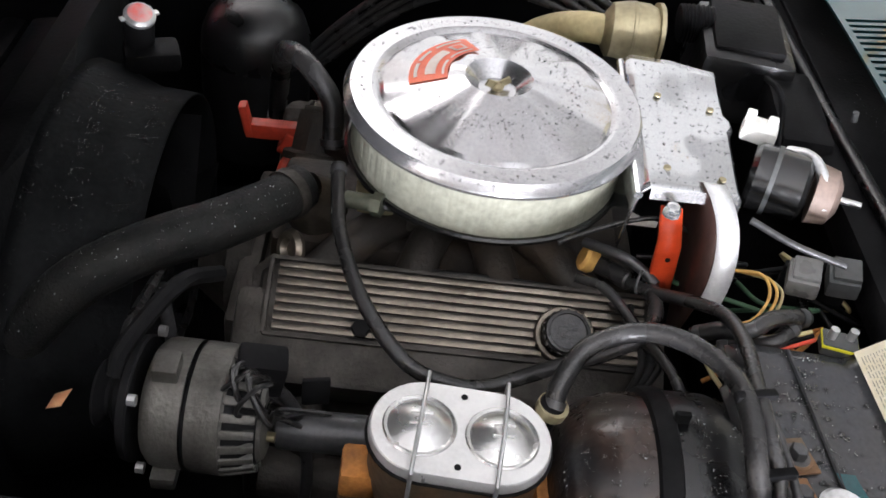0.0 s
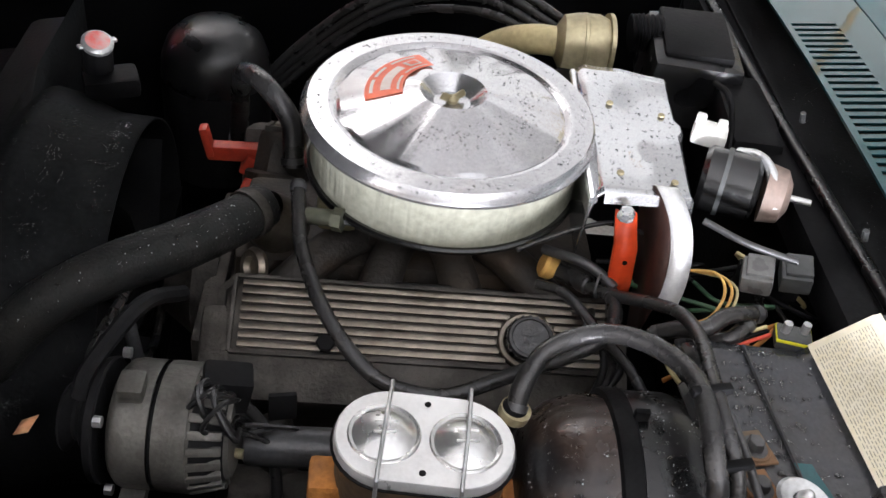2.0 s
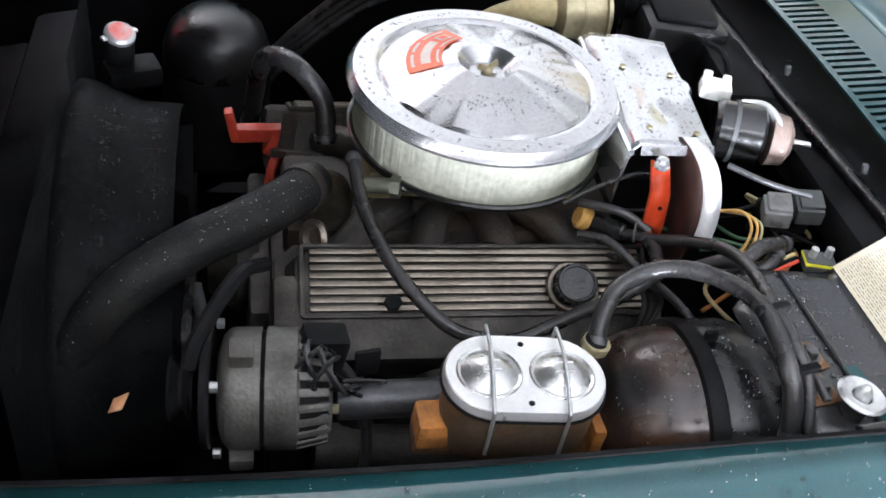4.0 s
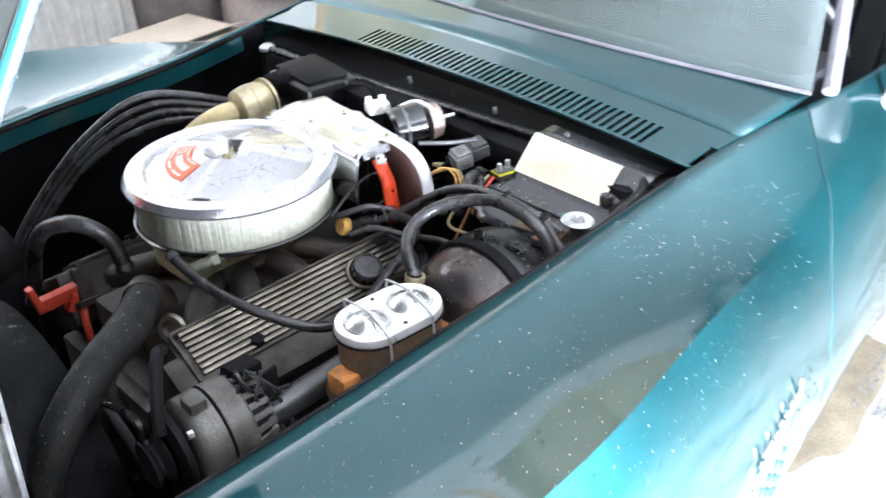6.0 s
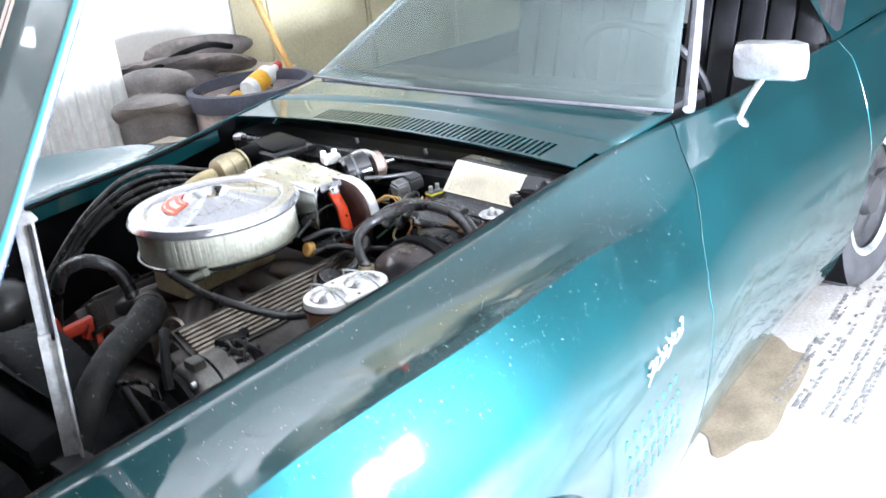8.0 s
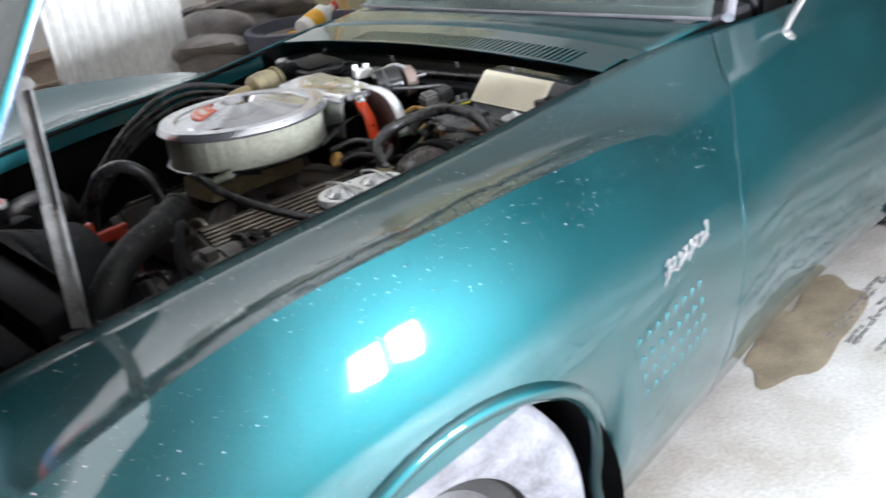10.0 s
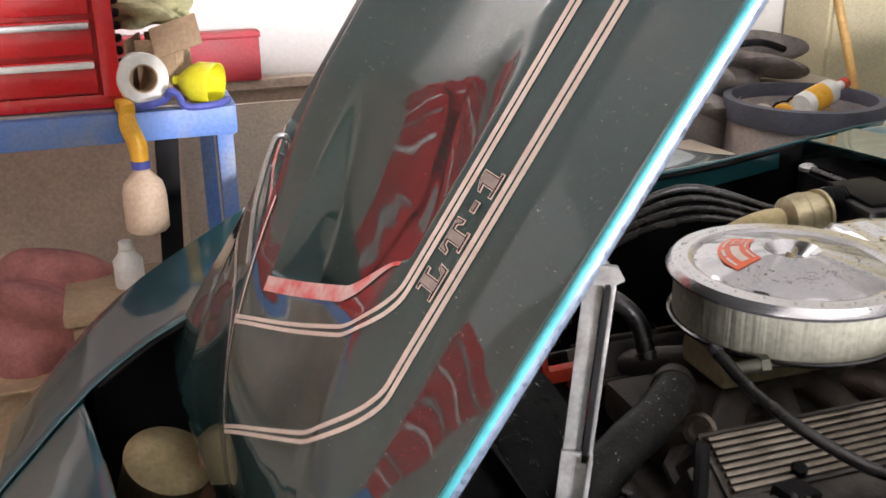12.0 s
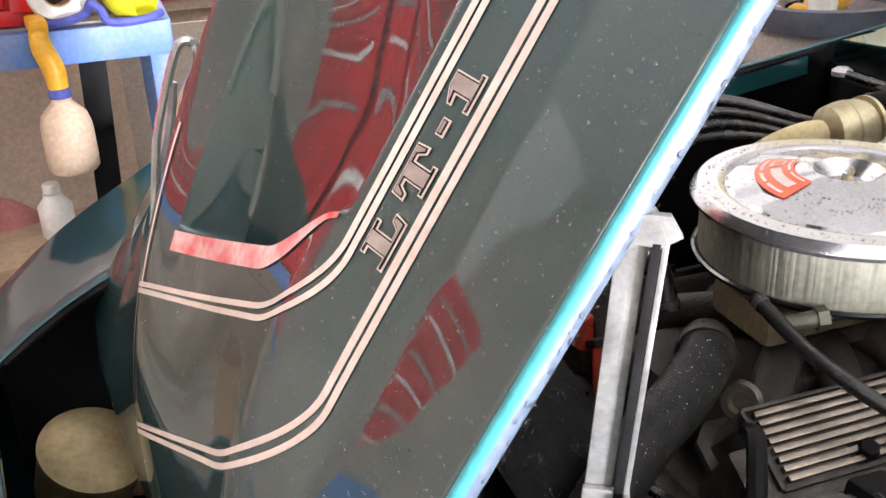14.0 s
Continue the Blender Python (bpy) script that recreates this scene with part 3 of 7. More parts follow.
part("mirror_face", box(0.003, 0.185, 0.042, (1.1115, 0.0, 1.16), 0.001), CHROME, im)
# mirror
mh = box(0.060, 0.172, 0.092, (1.085, -0.688, 1.012), 0.030, (0, 6, 8))
mir = part("door_mirror", mh, BRIGHT, car, "chrome door mirror on a slanted stalk")
part("stalk", tube([(1.030, -0.637, 0.885), (1.052, -0.652, 0.93), (1.080, -0.680, 0.985)], 0.0085, 10), CHROME, mir)
part("mirror_base", lathe([(0, 0), (0.026, 0), (0.024, 0.006), (0.012, 0.014), (0, 0.014)], 20, axis_matrix((1.030, -0.637, 0.876), (0.1, -0.45, 1))), CHROME, mir)
# fender badge
bd = part("fender_badge", tube([(x, -fender_y(x, 0.664) - 0.002, 0.664 + 0.004 * math.sin(60 * x)) for x in np.linspace(0.225, 0.415, 16)], 0.0036, 8, 3), CHROME, car, "chrome script badge on the fender")
for k, (hh, ww) in enumerate(((0.044, 0.016), (0.022, 0.012), (0.030, 0.012), (0.020, 0.013), (0.036, 0.012), (0.020, 0.013), (0.026, 0.012), (0.040, 0.010))):
    xx, zz = 0.236 + 0.024 * k, 0.668 + 0.006 * (k % 2)
    yy = -fender_y(xx, zz) - 0.002
    part("stroke", tube([(xx - ww * 0.5, yy, zz - hh * 0.5), (xx + ww * 0.2, yy - 0.002, zz), (xx + ww * 0.5, yy - 0.001, zz + hh * 0.5), (xx - ww * 0.3, yy - 0.001, zz + hh * 0.3)], [0.0026, 0.0036, 0.003, 0.0018], 7, 4), CHROME, bd)
# side vents: rows of small pressed louvres behind the front wheel
for side in (-1, 1):
    for r in range(4):
        for k in range(8):
            xx = 0.13 + 0.033 * k + 0.012 * r
            zz = 0.585 - 0.040 * r
            yy = side * (fender_y(xx, zz) - 0.0025)
            part("louvre", box(0.008, 0.008, 0.024, (xx, yy, zz), 0.003, (0, 28, side * 20)), TEAL, car)
part("sill_strip", tube([(x, side * (smooth_interp(x, BX, SIDE_Y) - 0.048), 0.20) for x in np.linspace(0.12, 1.75, 24)], 0.026, 8, straight=True), BRIGHT, car, "bright metal strip along the sill")


def wheel(x, side):
    w = part("wheel", lathe([(0, 0.02), (0.06, 0.03), (0.07, 0.0), (0.155, -0.02), (0.185, 0.0), (0.19, 0.02), (0.19, -0.16), (0, -0.16)], 40,
                            axis_matrix((x, side * (0.825 if x < 1 else 0.535), ZW), (0, side, 0))), GREYMETAL, car, "dull steel rally wheel")
    # front tyre takes the rubber paled for lamplight, rear the dark one
    part("tyre", lathe([(0.19, 0.02), (0.235, 0.045), (0.285, 0.04), (0.311, 0.015), (0.318, -0.02), (0.318, -0.15), (0.285, -0.19), (0.19, -0.17)], 56,
                       axis_matrix((x, side * (0.825 if x < 1 else 0.535), ZW), (0, side, 0))), TYRE if x < 1 else DARKTYRE, w, "dusty black tyre, coloured paler in front for lamplight")
    if x > 1:
        part("trim_ring", lathe([(0.178, 0.018), (0.186, 0.030), (0.198, 0.034), (0.204, 0.028)], 48, axis_matrix((x, side * 0.535, ZW), (0, side, 0))), BRIGHT, w, "bright trim ring")
    return w


for xx in (XW, XR):
    for side in (-1, 1):
        wheel(xx, side)
        yo = 0.895 if xx < 1 else 0.60
        arc = [(xx + (RW - 0.01) * math.cos(a), ZW + (RW - 0.01) * math.sin(a)) for a in np.linspace(-0.6, math.pi + 0.6, 36)]
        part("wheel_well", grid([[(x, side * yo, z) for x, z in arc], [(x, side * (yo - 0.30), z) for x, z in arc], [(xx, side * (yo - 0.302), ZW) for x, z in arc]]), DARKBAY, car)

# ---- hood ----
HX, HZ, HA = -0.849, 0.706, radians(57.0)
HOODM = Matrix.Translation((HX, 0, HZ)) @ Matrix(((math.cos(HA), 0, -math.sin(HA), 0), (0, 1, 0, 0), (math.sin(HA), 0, math.cos(HA), 0), (0, 0, 0, 1)))
HOODW = 0.472                          # half the hood's width
hood = thing("hood", "open dark green hood with cream stripes and lettering, beaded with water", "hood")
hood.matrix_world = HOODM


def hood_front(v):
    return -0.10 + 0.11 * abs(v) / 0.5


def lip_u(a):
    """The scoop's front lip: where it lies for a distance a from the centre line."""
    return 0.300 + 0.40 * a + 0.03 * sstep((a - 0.22) / 0.08)


def spine(u):
    """Half the width of the ridge between the scoops."""
    return 0.052 - 0.010 * sstep((u - 0.31) / 0.5)


def hood_base(u, a):
    """Side panels, the flank up to the raised centre, and the nose that droops."""
    h = 0.026 + 0.018 * min(1.0, max(0.0, (HOODW - a) / 0.122))
    h += 0.036 * sstep((u - 0.13) / 0.26) * (1 - sstep((a - 0.285) / 0.10))
    return h - 0.078 * (1 - sstep((u + 0.06) / 0.36)) * max(0.0, 1 - (a / HOODW) ** 2)


def hood_h(u, v):
    """Height of the hood's skin over its base plane, with the ridge along the middle and the two scoops."""
    a = abs(v)
    crest = min(0.150, 0.172 - 0.207 * math.exp(-u / 0.245))
    h = hood_base(u, a) + (crest - hood_base(u, 0.0)) * math.exp(-(a / (0.19 - 0.105 * sstep((u - 0.12) / 0.20))) ** 1.35)
    back = (u - lip_u(a)) / 0.25
    if 0.0 < back < 1.0 and a < 0.32:
        inside = sstep((a - spine(u)) / 0.010) * (1 - sstep((a - 0.262) / 0.045)) * sstep((u - lip_u(a)) / 0.006)
        h -= 0.052 * inside * (1 - back * abs(back)) ** 1.3
    return h


us = sorted(set(list(np.linspace(-0.1, 0.30, 40)) + list(np.linspace(0.30, 0.48, 100)) + list(np.linspace(0.48, 1.33, 66))))
vs_half = list(np.linspace(0, 0.075, 26)) + list(np.linspace(0.08, 0.24, 28)) + list(np.linspace(0.25, 0.315, 22)) + list(np.linspace(0.32, HOODW, 34))
vs_all = [-q for q in vs_half[:0:-1]] + vs_half
rows = []
for u in us:
    rows.append([(max(u, hood_front(v)), v, hood_h(max(u, hood_front(v)), v)) for v in vs_all])
skin = solid(part("outer_skin", grid(rows), HOODTEAL, hood), 0.006, -1)
for s in (-1, 1):
    # rolled edge: painted round the corner, then the flange below it; both colours carry lamp shine
    lipp = [(0.0, 0.0), (0.0025, -0.0006), (0.0038, -0.0022), (0.0042, -0.0068)]
    part("rolled_edge", grid([[(u, s * (HOODW + y), 0.0258 + z) for u in np.linspace(0.01, 1.33, 40)] for y, z in lipp]), EDGETEAL, hood, "teal rolled edge, brightened for lamplight")
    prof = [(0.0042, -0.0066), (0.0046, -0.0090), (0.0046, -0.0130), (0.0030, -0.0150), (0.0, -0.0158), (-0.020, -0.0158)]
    part("side_flange", grid([[(u, s * (HOODW + y), 0.0258 + z) for u in np.linspace(0.01, 1.33, 40)] for y, z in prof]), PALEEDGE, hood, "edge flange coloured pale for lamplight, beaded with water")


def on_hood(u, v, lift=0.0012):
    return Vector((u, v, hood_h(u, v) + lift))


def ribbon(points, width, lift=0.0012, bm=None):
    """A painted strip that follows the hood's skin."""
    p = [Vector((a, b, 0)) for a, b in points]
    rows = []
    for k, q in enumerate(p):
        d = (p[min(k + 1, len(p) - 1)] - p[max(k - 1, 0)]).normalized()
        nn = Vector((-d.y, d.x, 0))
        rows.append([on_hood(*(q + nn * width * s).xy, lift) for s in (-0.5, 0, 0.5)])
    return grid(rows, bm)


def stripe_line(u_nose, v_side, bend, slant, reach, u_end=1.32):
    """From the centre line, slanting back, round the bend and along the side."""
    v1 = v_side - bend
    pts = [(u_nose + slant * t, -v1 * t) for t in np.linspace(0, 1, 24)]
    u0 = pts[-1][0]
    for a in np.linspace(0, math.pi / 2, 15)[1:]:
        pts.append((u0 + slant / v1 * bend * math.sin(a) + reach * (1 - math.cos(a)), -v1 - bend * math.sin(a)))
    u0 = pts[-1][0]
    for u in np.linspace(u0, u_end, 60)[1:]:
        pts.append((u, -v_side))
    return pts


for s in (1, -1):
    for u_n, v_s, bd_, sl, reach in ((0.102, 0.355, 0.105, 0.132, 0.062), (0.240, 0.319, 0.069, 0.110, 0.055)):
        for off in (-0.0031, 0.0031):
            line = stripe_line(u_n + off, v_s - off, bd_, sl, reach)
            part("stripe", ribbon([(a, b * s) for a, b in line], 0.0044), STRIPE, hood, "cream pinstripe")
part("centre_stripe", ribbon([(u, 0.0) for u in np.linspace(0.102, 0.25, 60)], 0.0024, 0.0014), STRIPE, hood, "fine cream line along the centre")
part("centre_stripe", ribbon([(u, -0.009 - 0.02 * (u - 0.24)) for u in np.linspace(0.242, 0.40, 40)], 0.0030, 0.0014), STRIPE, hood, "fine cream line along the ridge")


# lettering: outlined block letters with slab feet, between the stripes
def inset_outline(poly, d):
    """The outline moved inwards by d, corner by corner."""
    n = len(poly)
    out = []
    for k in range(n):
        p, q, r = Vector(poly[k - 1]), Vector(poly[k]), Vector(poly[(k + 1) % n])
        e1, e2 = (q - p).normalized(), (r - q).normalized()
        n1, n2 = Vector((-e1.y, e1.x)), Vector((-e2.y, e2.x))
        m = (n1 + n2)
        m = m / max(0.3, m.length_squared / 2)
        out.append(tuple(q + m * d))
    return out


def glyph(poly, u0, width, s, d, lift):
    bm = bmesh.new()
    poly = [(a * width, b * 0.0195) for a, b in poly]
    if d:
        poly = inset_outline(poly, d)
    f = bm.faces.new([bm.verts.new(on_hood(u0 + a, s * -(0.3470 - b), lift)) for a, b in poly])
    f.normal_update()
    bmesh.ops.triangulate(bm, faces=[f])
    return bm


LETTERS = {
    "L": [(0, 0), (0.95, 0), (1, 0.5), (0.84, 0.5), (0.74, 0.24), (0.58, 0.24), (0.58, 0.80), (0.74, 0.80), (0.74, 1), (0.08, 1), (0.08, 0.80), (0.22, 0.80), (0.22, 0.20), (0, 0.20)],
    "T": [(0.22, 0), (0.78, 0), (0.78, 0.20), (0.68, 0.20), (0.68, 0.76), (0.78, 0.76), (0.86, 0.52), (1, 0.52), (0.97, 1), (0.03, 1), (0, 0.52), (0.14, 0.52), (0.22, 0.76), (0.32, 0.76), (0.32, 0.20), (0.22, 0.20)],
    "-": [(0, 0.36), (1, 0.36), (1, 0.66), (0, 0.66)],
    "1": [(0, 0), (1, 0), (1, 0.22), (0.82, 0.22), (0.82, 1), (0.40, 1), (0.0, 0.80), (0.0, 0.62), (0.28, 0.66), (0.28, 0.22), (0, 0.22)],
}
for s in (1, -1):
    for ch, uu, wd in (("L", 0.436, 0.035), ("T", 0.4785, 0.036), ("-", 0.5225, 0.0115), ("1", 0.541, 0.025)):
        part("letter_edge", glyph(LETTERS[ch], uu, wd, s, 0.0, 0.0014), STRIPE, hood, "cream letter outline", smooth=False)
        part("letter_line", glyph(LETTERS[ch], uu, wd, s, 0.0010, 0.0019), BLACK, hood, "dark line inside the outline", smooth=False)
        part("letter", glyph(LETTERS[ch], uu, wd, s, 0.0019, 0.0024), LETTERFILL, hood, "grey-tan letter face", smooth=False)

# red tape along the scoop lips
for s in (1, -1):
    tape = []
    for a in np.linspace(0.048, 0.300, 50):
        u = lip_u(a)
        d0 = 0.019 * (1 - 0.75 * sstep((a - 0.25) / 0.05))
        tape.append([Vector((u - d, s * -a, hood_h(u - d, a) + 0.0012)) for d in (d0, d0 * 0.66, d0 * 0.33, 0.0005)])
    part("red_tape", grid(tape), REDPAINT, hood, "faded red tape on the scoop lip")
# bright frame and blade in the far scoop
ring = [(0.302, 0.088), (0.35, 0.108), (0.38, 0.119), (0.432, 0.131), (0.456, 0.133), (0.457, 0.118), (0.419, 0.103), (0.377, 0.092)]
part("scoop_trim", tube([(u, 0.030, h + 0.017) for u, h in ring], 0.0042, 8, 5), CHROME, hood, "bright bent trim in the scoop")
part("scoop_blade", tube([(u, 0.040, h + 0.017) for u, h in ((0.42, 0.122), (0.383, 0.109), (0.335, 0.095), (0.31, 0.086))], [0.003, 0.0055, 0.0055, 0.003], 8, 5), BRIGHT, hood, "bright blade behind the trim")
# underside frame
part("inner_panel", grid([[(max(u, hood_front(v)) , v, min(0.008, hood_base(max(u, 0.02), abs(v)) * 0.5 - 0.012)) for v in np.linspace(-0.445, 0.445, 21)] for u in np.linspace(0.02, 1.31, 24)]), DARKBAY, hood, "black inner panel")

# prop arm
PT, PB = Vector((-0.560, -0.470, 1.166)), Vector((-0.568, -0.425, 0.785))
prop = thing("hood_prop", "bright steel folding arm that holds the hood up", "hood prop")
dd = (PB - PT).normalized()
xx_ = Vector((0.88, -0.47, 0)).normalized()
xx_ = (xx_ - dd * xx_.dot(dd)).normalized()
yy_ = dd.cross(xx_)
pm = Matrix(((xx_.x, yy_.x, dd.x, PT.x), (xx_.y, yy_.y, dd.y, PT.y), (xx_.z, yy_.z, dd.z, PT.z), (0, 0, 0, 1)))


def prop_part(name, bm, mat=None, label=""):
    bmesh.ops.transform(bm, matrix=pm, verts=bm.verts)
    return part(name, bm, mat or ZINC, prop, label)


b_ = box(0.0155, 0.003, 0.180, (-0.003, 0, 0.088), 0.001)
lathe([(0, -0.003), (0.011, -0.003), (0.011, 0.003), (0, 0.003)], 20, axis_matrix((-0.002, 0, 0), (0, 1, 0)), b_)
prop_part("upper_link", b_)
prop_part("side_link", box(0.0035, 0.008, 0.176, (0.0125, 0.003, 0.094), 0.001))
# black strip paints the shade in the channel between the links
prop_part("channel", box(0.0050, 0.002, 0.174, (0.0080, 0.006, 0.094), 0.0005), BLACK, "channel between the links, painted black as its shade")
prop_part("upper_rivet", lathe([(0, 0), (0.009, 0), (0.007, 0.003), (0.003, 0.004), (0, 0.004)], 16, axis_matrix((-0.002, -0.003, 0), (0, -1, 0))))
lo = box(0.026, 0.004, 0.20, (0.001, 0.004, 0.272), 0.001)
box(0.004, 0.014, 0.20, (0.013, 0.009, 0.272), 0.001, None, lo)
prop_part("lower_link", lo)
prop_part("hole", lathe([(0, 0), (0.0048, 0), (0.0048, 0.001), (0, 0.001)], 16, axis_matrix((0.004, 0.0015, 0.198), (0, -1, 0))), BLACK, "dark round hole")
prop_part("lower_rivet", lathe([(0, 0), (0.0075, 0), (0.006, 0.003), (0, 0.004)], 16, axis_matrix((0.003, 0.002, 0.232), (0, -1, 0))))
prop_part("hood_bracket", slab([(-0.006, -0.008), (0.013, -0.008), (0.020, 0.003), (0.010, 0.010), (-0.006, 0.008)], -0.002, 0.002,
                               Matrix(((1, 0, 0, 0), (0, 0, 1, 0.005), (0, 1, 0, 0), (0, 0, 0, 1)))))
part("foot_bracket", box(0.05, 0.14, 0.006, (-0.568, -0.465, 0.778), 0.001), BLACK, prop)


# ---- engine bay ----
for s in (-1, 1):
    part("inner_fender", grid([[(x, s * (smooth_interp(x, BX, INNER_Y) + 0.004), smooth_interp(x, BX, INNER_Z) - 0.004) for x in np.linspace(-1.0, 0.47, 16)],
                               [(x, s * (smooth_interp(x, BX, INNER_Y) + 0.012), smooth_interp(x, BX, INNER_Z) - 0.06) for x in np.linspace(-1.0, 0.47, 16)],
                               [(x, s * (smooth_interp(x, BX, INNER_Y) + 0.02), 0.30) for x in np.linspace(-1.0, 0.47, 16)]]), DARKBAY, car, "near-black inner fender panel")
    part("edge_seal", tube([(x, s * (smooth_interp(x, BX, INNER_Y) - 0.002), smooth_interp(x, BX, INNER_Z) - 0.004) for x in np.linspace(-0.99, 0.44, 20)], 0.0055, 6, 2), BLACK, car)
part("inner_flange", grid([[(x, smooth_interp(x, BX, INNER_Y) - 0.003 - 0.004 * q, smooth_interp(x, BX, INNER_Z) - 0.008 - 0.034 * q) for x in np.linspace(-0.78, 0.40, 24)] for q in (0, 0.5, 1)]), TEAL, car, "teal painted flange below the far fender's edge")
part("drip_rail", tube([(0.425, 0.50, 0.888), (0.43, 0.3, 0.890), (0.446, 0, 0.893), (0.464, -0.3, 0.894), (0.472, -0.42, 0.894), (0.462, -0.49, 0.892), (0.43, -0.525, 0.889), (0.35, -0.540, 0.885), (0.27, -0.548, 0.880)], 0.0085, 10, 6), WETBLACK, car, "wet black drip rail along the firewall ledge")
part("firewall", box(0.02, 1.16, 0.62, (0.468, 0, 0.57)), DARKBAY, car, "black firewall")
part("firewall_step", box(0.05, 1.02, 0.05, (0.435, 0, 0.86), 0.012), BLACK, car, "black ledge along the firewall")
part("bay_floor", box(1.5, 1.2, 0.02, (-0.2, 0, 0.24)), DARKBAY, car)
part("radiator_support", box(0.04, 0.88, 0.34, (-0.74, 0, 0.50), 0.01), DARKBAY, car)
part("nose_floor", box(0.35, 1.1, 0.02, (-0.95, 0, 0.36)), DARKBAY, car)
for q in (-0.18, 0.05, -0.35):
    part("clip", cyl(0.004, (0.452, q, 0.915), (0.449, q, 0.928), 8), GREYPLASTIC, car)

LID = 0.92
ac = thing("air_cleaner", "round chrome air cleaner with an orange sticker over a pleated element", "air cleaner")
# faceted lid: cone of wedges inside a flat rim, with a dish at the centre
SEG = 120
prof = [(0.0, 0.010), (0.022, 0.010), (0.033, 0.020), (0.040, 0.026), (0.047, 0.025), (0.132, 0.004), (0.137, 0.0015), (0.142, 0.005), (0.146, 0.006), (0.170, 0.0055), (0.176, -0.002), (0.178, -0.006), (0.176, -0.011), (0.160, -0.009), (0.0, -0.009)]
lid = bmesh.new()
rings = []
for r, z in prof:
    ring = []
    for k in range(SEG):
        a = 2 * math.pi * k / SEG
        zz = z
        if 0.05 < r < 0.133 or r == 0.047:
            ph = (k / SEG * 12) % 1.0
            zz += 0.0012 * math.sin(2 * math.pi * ph) * (1 if r > 0.1 else 0.5)
        ring.append(lid.verts.new((max(r, 1e-4) * math.cos(a), max(r, 1e-4) * math.sin(a), LID + zz)))
    rings.append(ring)
for a, b in zip(rings, rings[1:]):
    for k in range(SEG):
        lid.faces.new((a[k], a[(k + 1) % SEG], b[(k + 1) % SEG], b[k]))
LIDOB = part("lid", lid, LIDCHROME, ac, "wet chrome lid", angle=14)


def pleated(r, n, depth, z0, z1):
    bm = bmesh.new()
    lo, mid, hi = [], [], []
    rnd = random.Random(4)
    for k in range(n):
        a = 2 * math.pi * k / n
        rr = r + (depth if k % 2 else 0) + rnd.uniform(-0.0003, 0.0003)
        w = rnd.uniform(-0.004, 0.004)
        for lst, z, ww in ((lo, z0, 0), (mid, (z0 + z1) / 2, w), (hi, z1, 0)):
            lst.append(bm.verts.new((rr * math.cos(a + ww), rr * math.sin(a + ww), z)))
    for p, q in ((lo, mid), (mid, hi)):
        for k in range(n):
            bm.faces.new((p[k], p[(k + 1) % n], q[(k + 1) % n], q[k]))
    return bm


part("element", pleated(0.1635, 640, 0.0007, LID - 0.077, LID - 0.009), PAPERFILTER, ac, "cream pleated paper element", angle=75)
part("base", lathe([(0.163, LID - 0.0755), (0.1685, LID - 0.0745), (0.1715, LID - 0.0765), (0.1705, LID - 0.081), (0.163, LID - 0.084), (0.10, LID - 0.092), (0.0, LID - 0.092)], 96), BLACKGLOSS, ac, "black base pan")


def lid_z(r):
    return float(np.interp(r, [p[0] for p in prof[1:9]], [p[1] for p in prof[1:9]])) + LID


def arc_band(r0, r1, a0, a1, lift):
    return grid([[(r * math.cos(a), r * math.sin(a), lid_z(r) + lift) for r in np.linspace(r0, r1, 4)] for a in np.linspace(radians(a0), radians(a1), 28)])


stk = part("sticker", arc_band(0.060, 0.104, 112, 190, 0.0022), STICKER, ac, "orange-red arc sticker with pale print")
for r0, r1, a0, a1 in ((0.0945, 0.0985, 118, 140), (0.0945, 0.0985, 146, 162), (0.0945, 0.0985, 166, 184), (0.064, 0.067, 118, 150), (0.064, 0.067, 156, 184)):
    part("print_bar", arc_band(r0, r1, a0, a1, 0.0030), STICKERPALE, stk)
part("print_bar", arc_band(0.072, 0.088, 120, 134, 0.0030), STICKERPALE, stk)
part("print_bar", arc_band(0.0745, 0.0855, 122.5, 131.5, 0.0036), STICKER, stk)
part("print_bar", arc_band(0.074, 0.086, 140, 182, 0.0030), STICKERPALE, stk)
wn = lathe([(0, 0.006), (0.007, 0.006), (0.0075, 0.014), (0.004, 0.018), (0, 0.018)], 12, Matrix.Translation((0, 0, LID)))
for a in (25, 205):
    box(0.014, 0.003, 0.009, (0.009 * math.cos(radians(a)), 0.009 * math.sin(radians(a)), LID + 0.018), 0.001, (0, -25, a), wn)
part("wing_nut", wn, GOLD, ac, "dull brass wing nut")


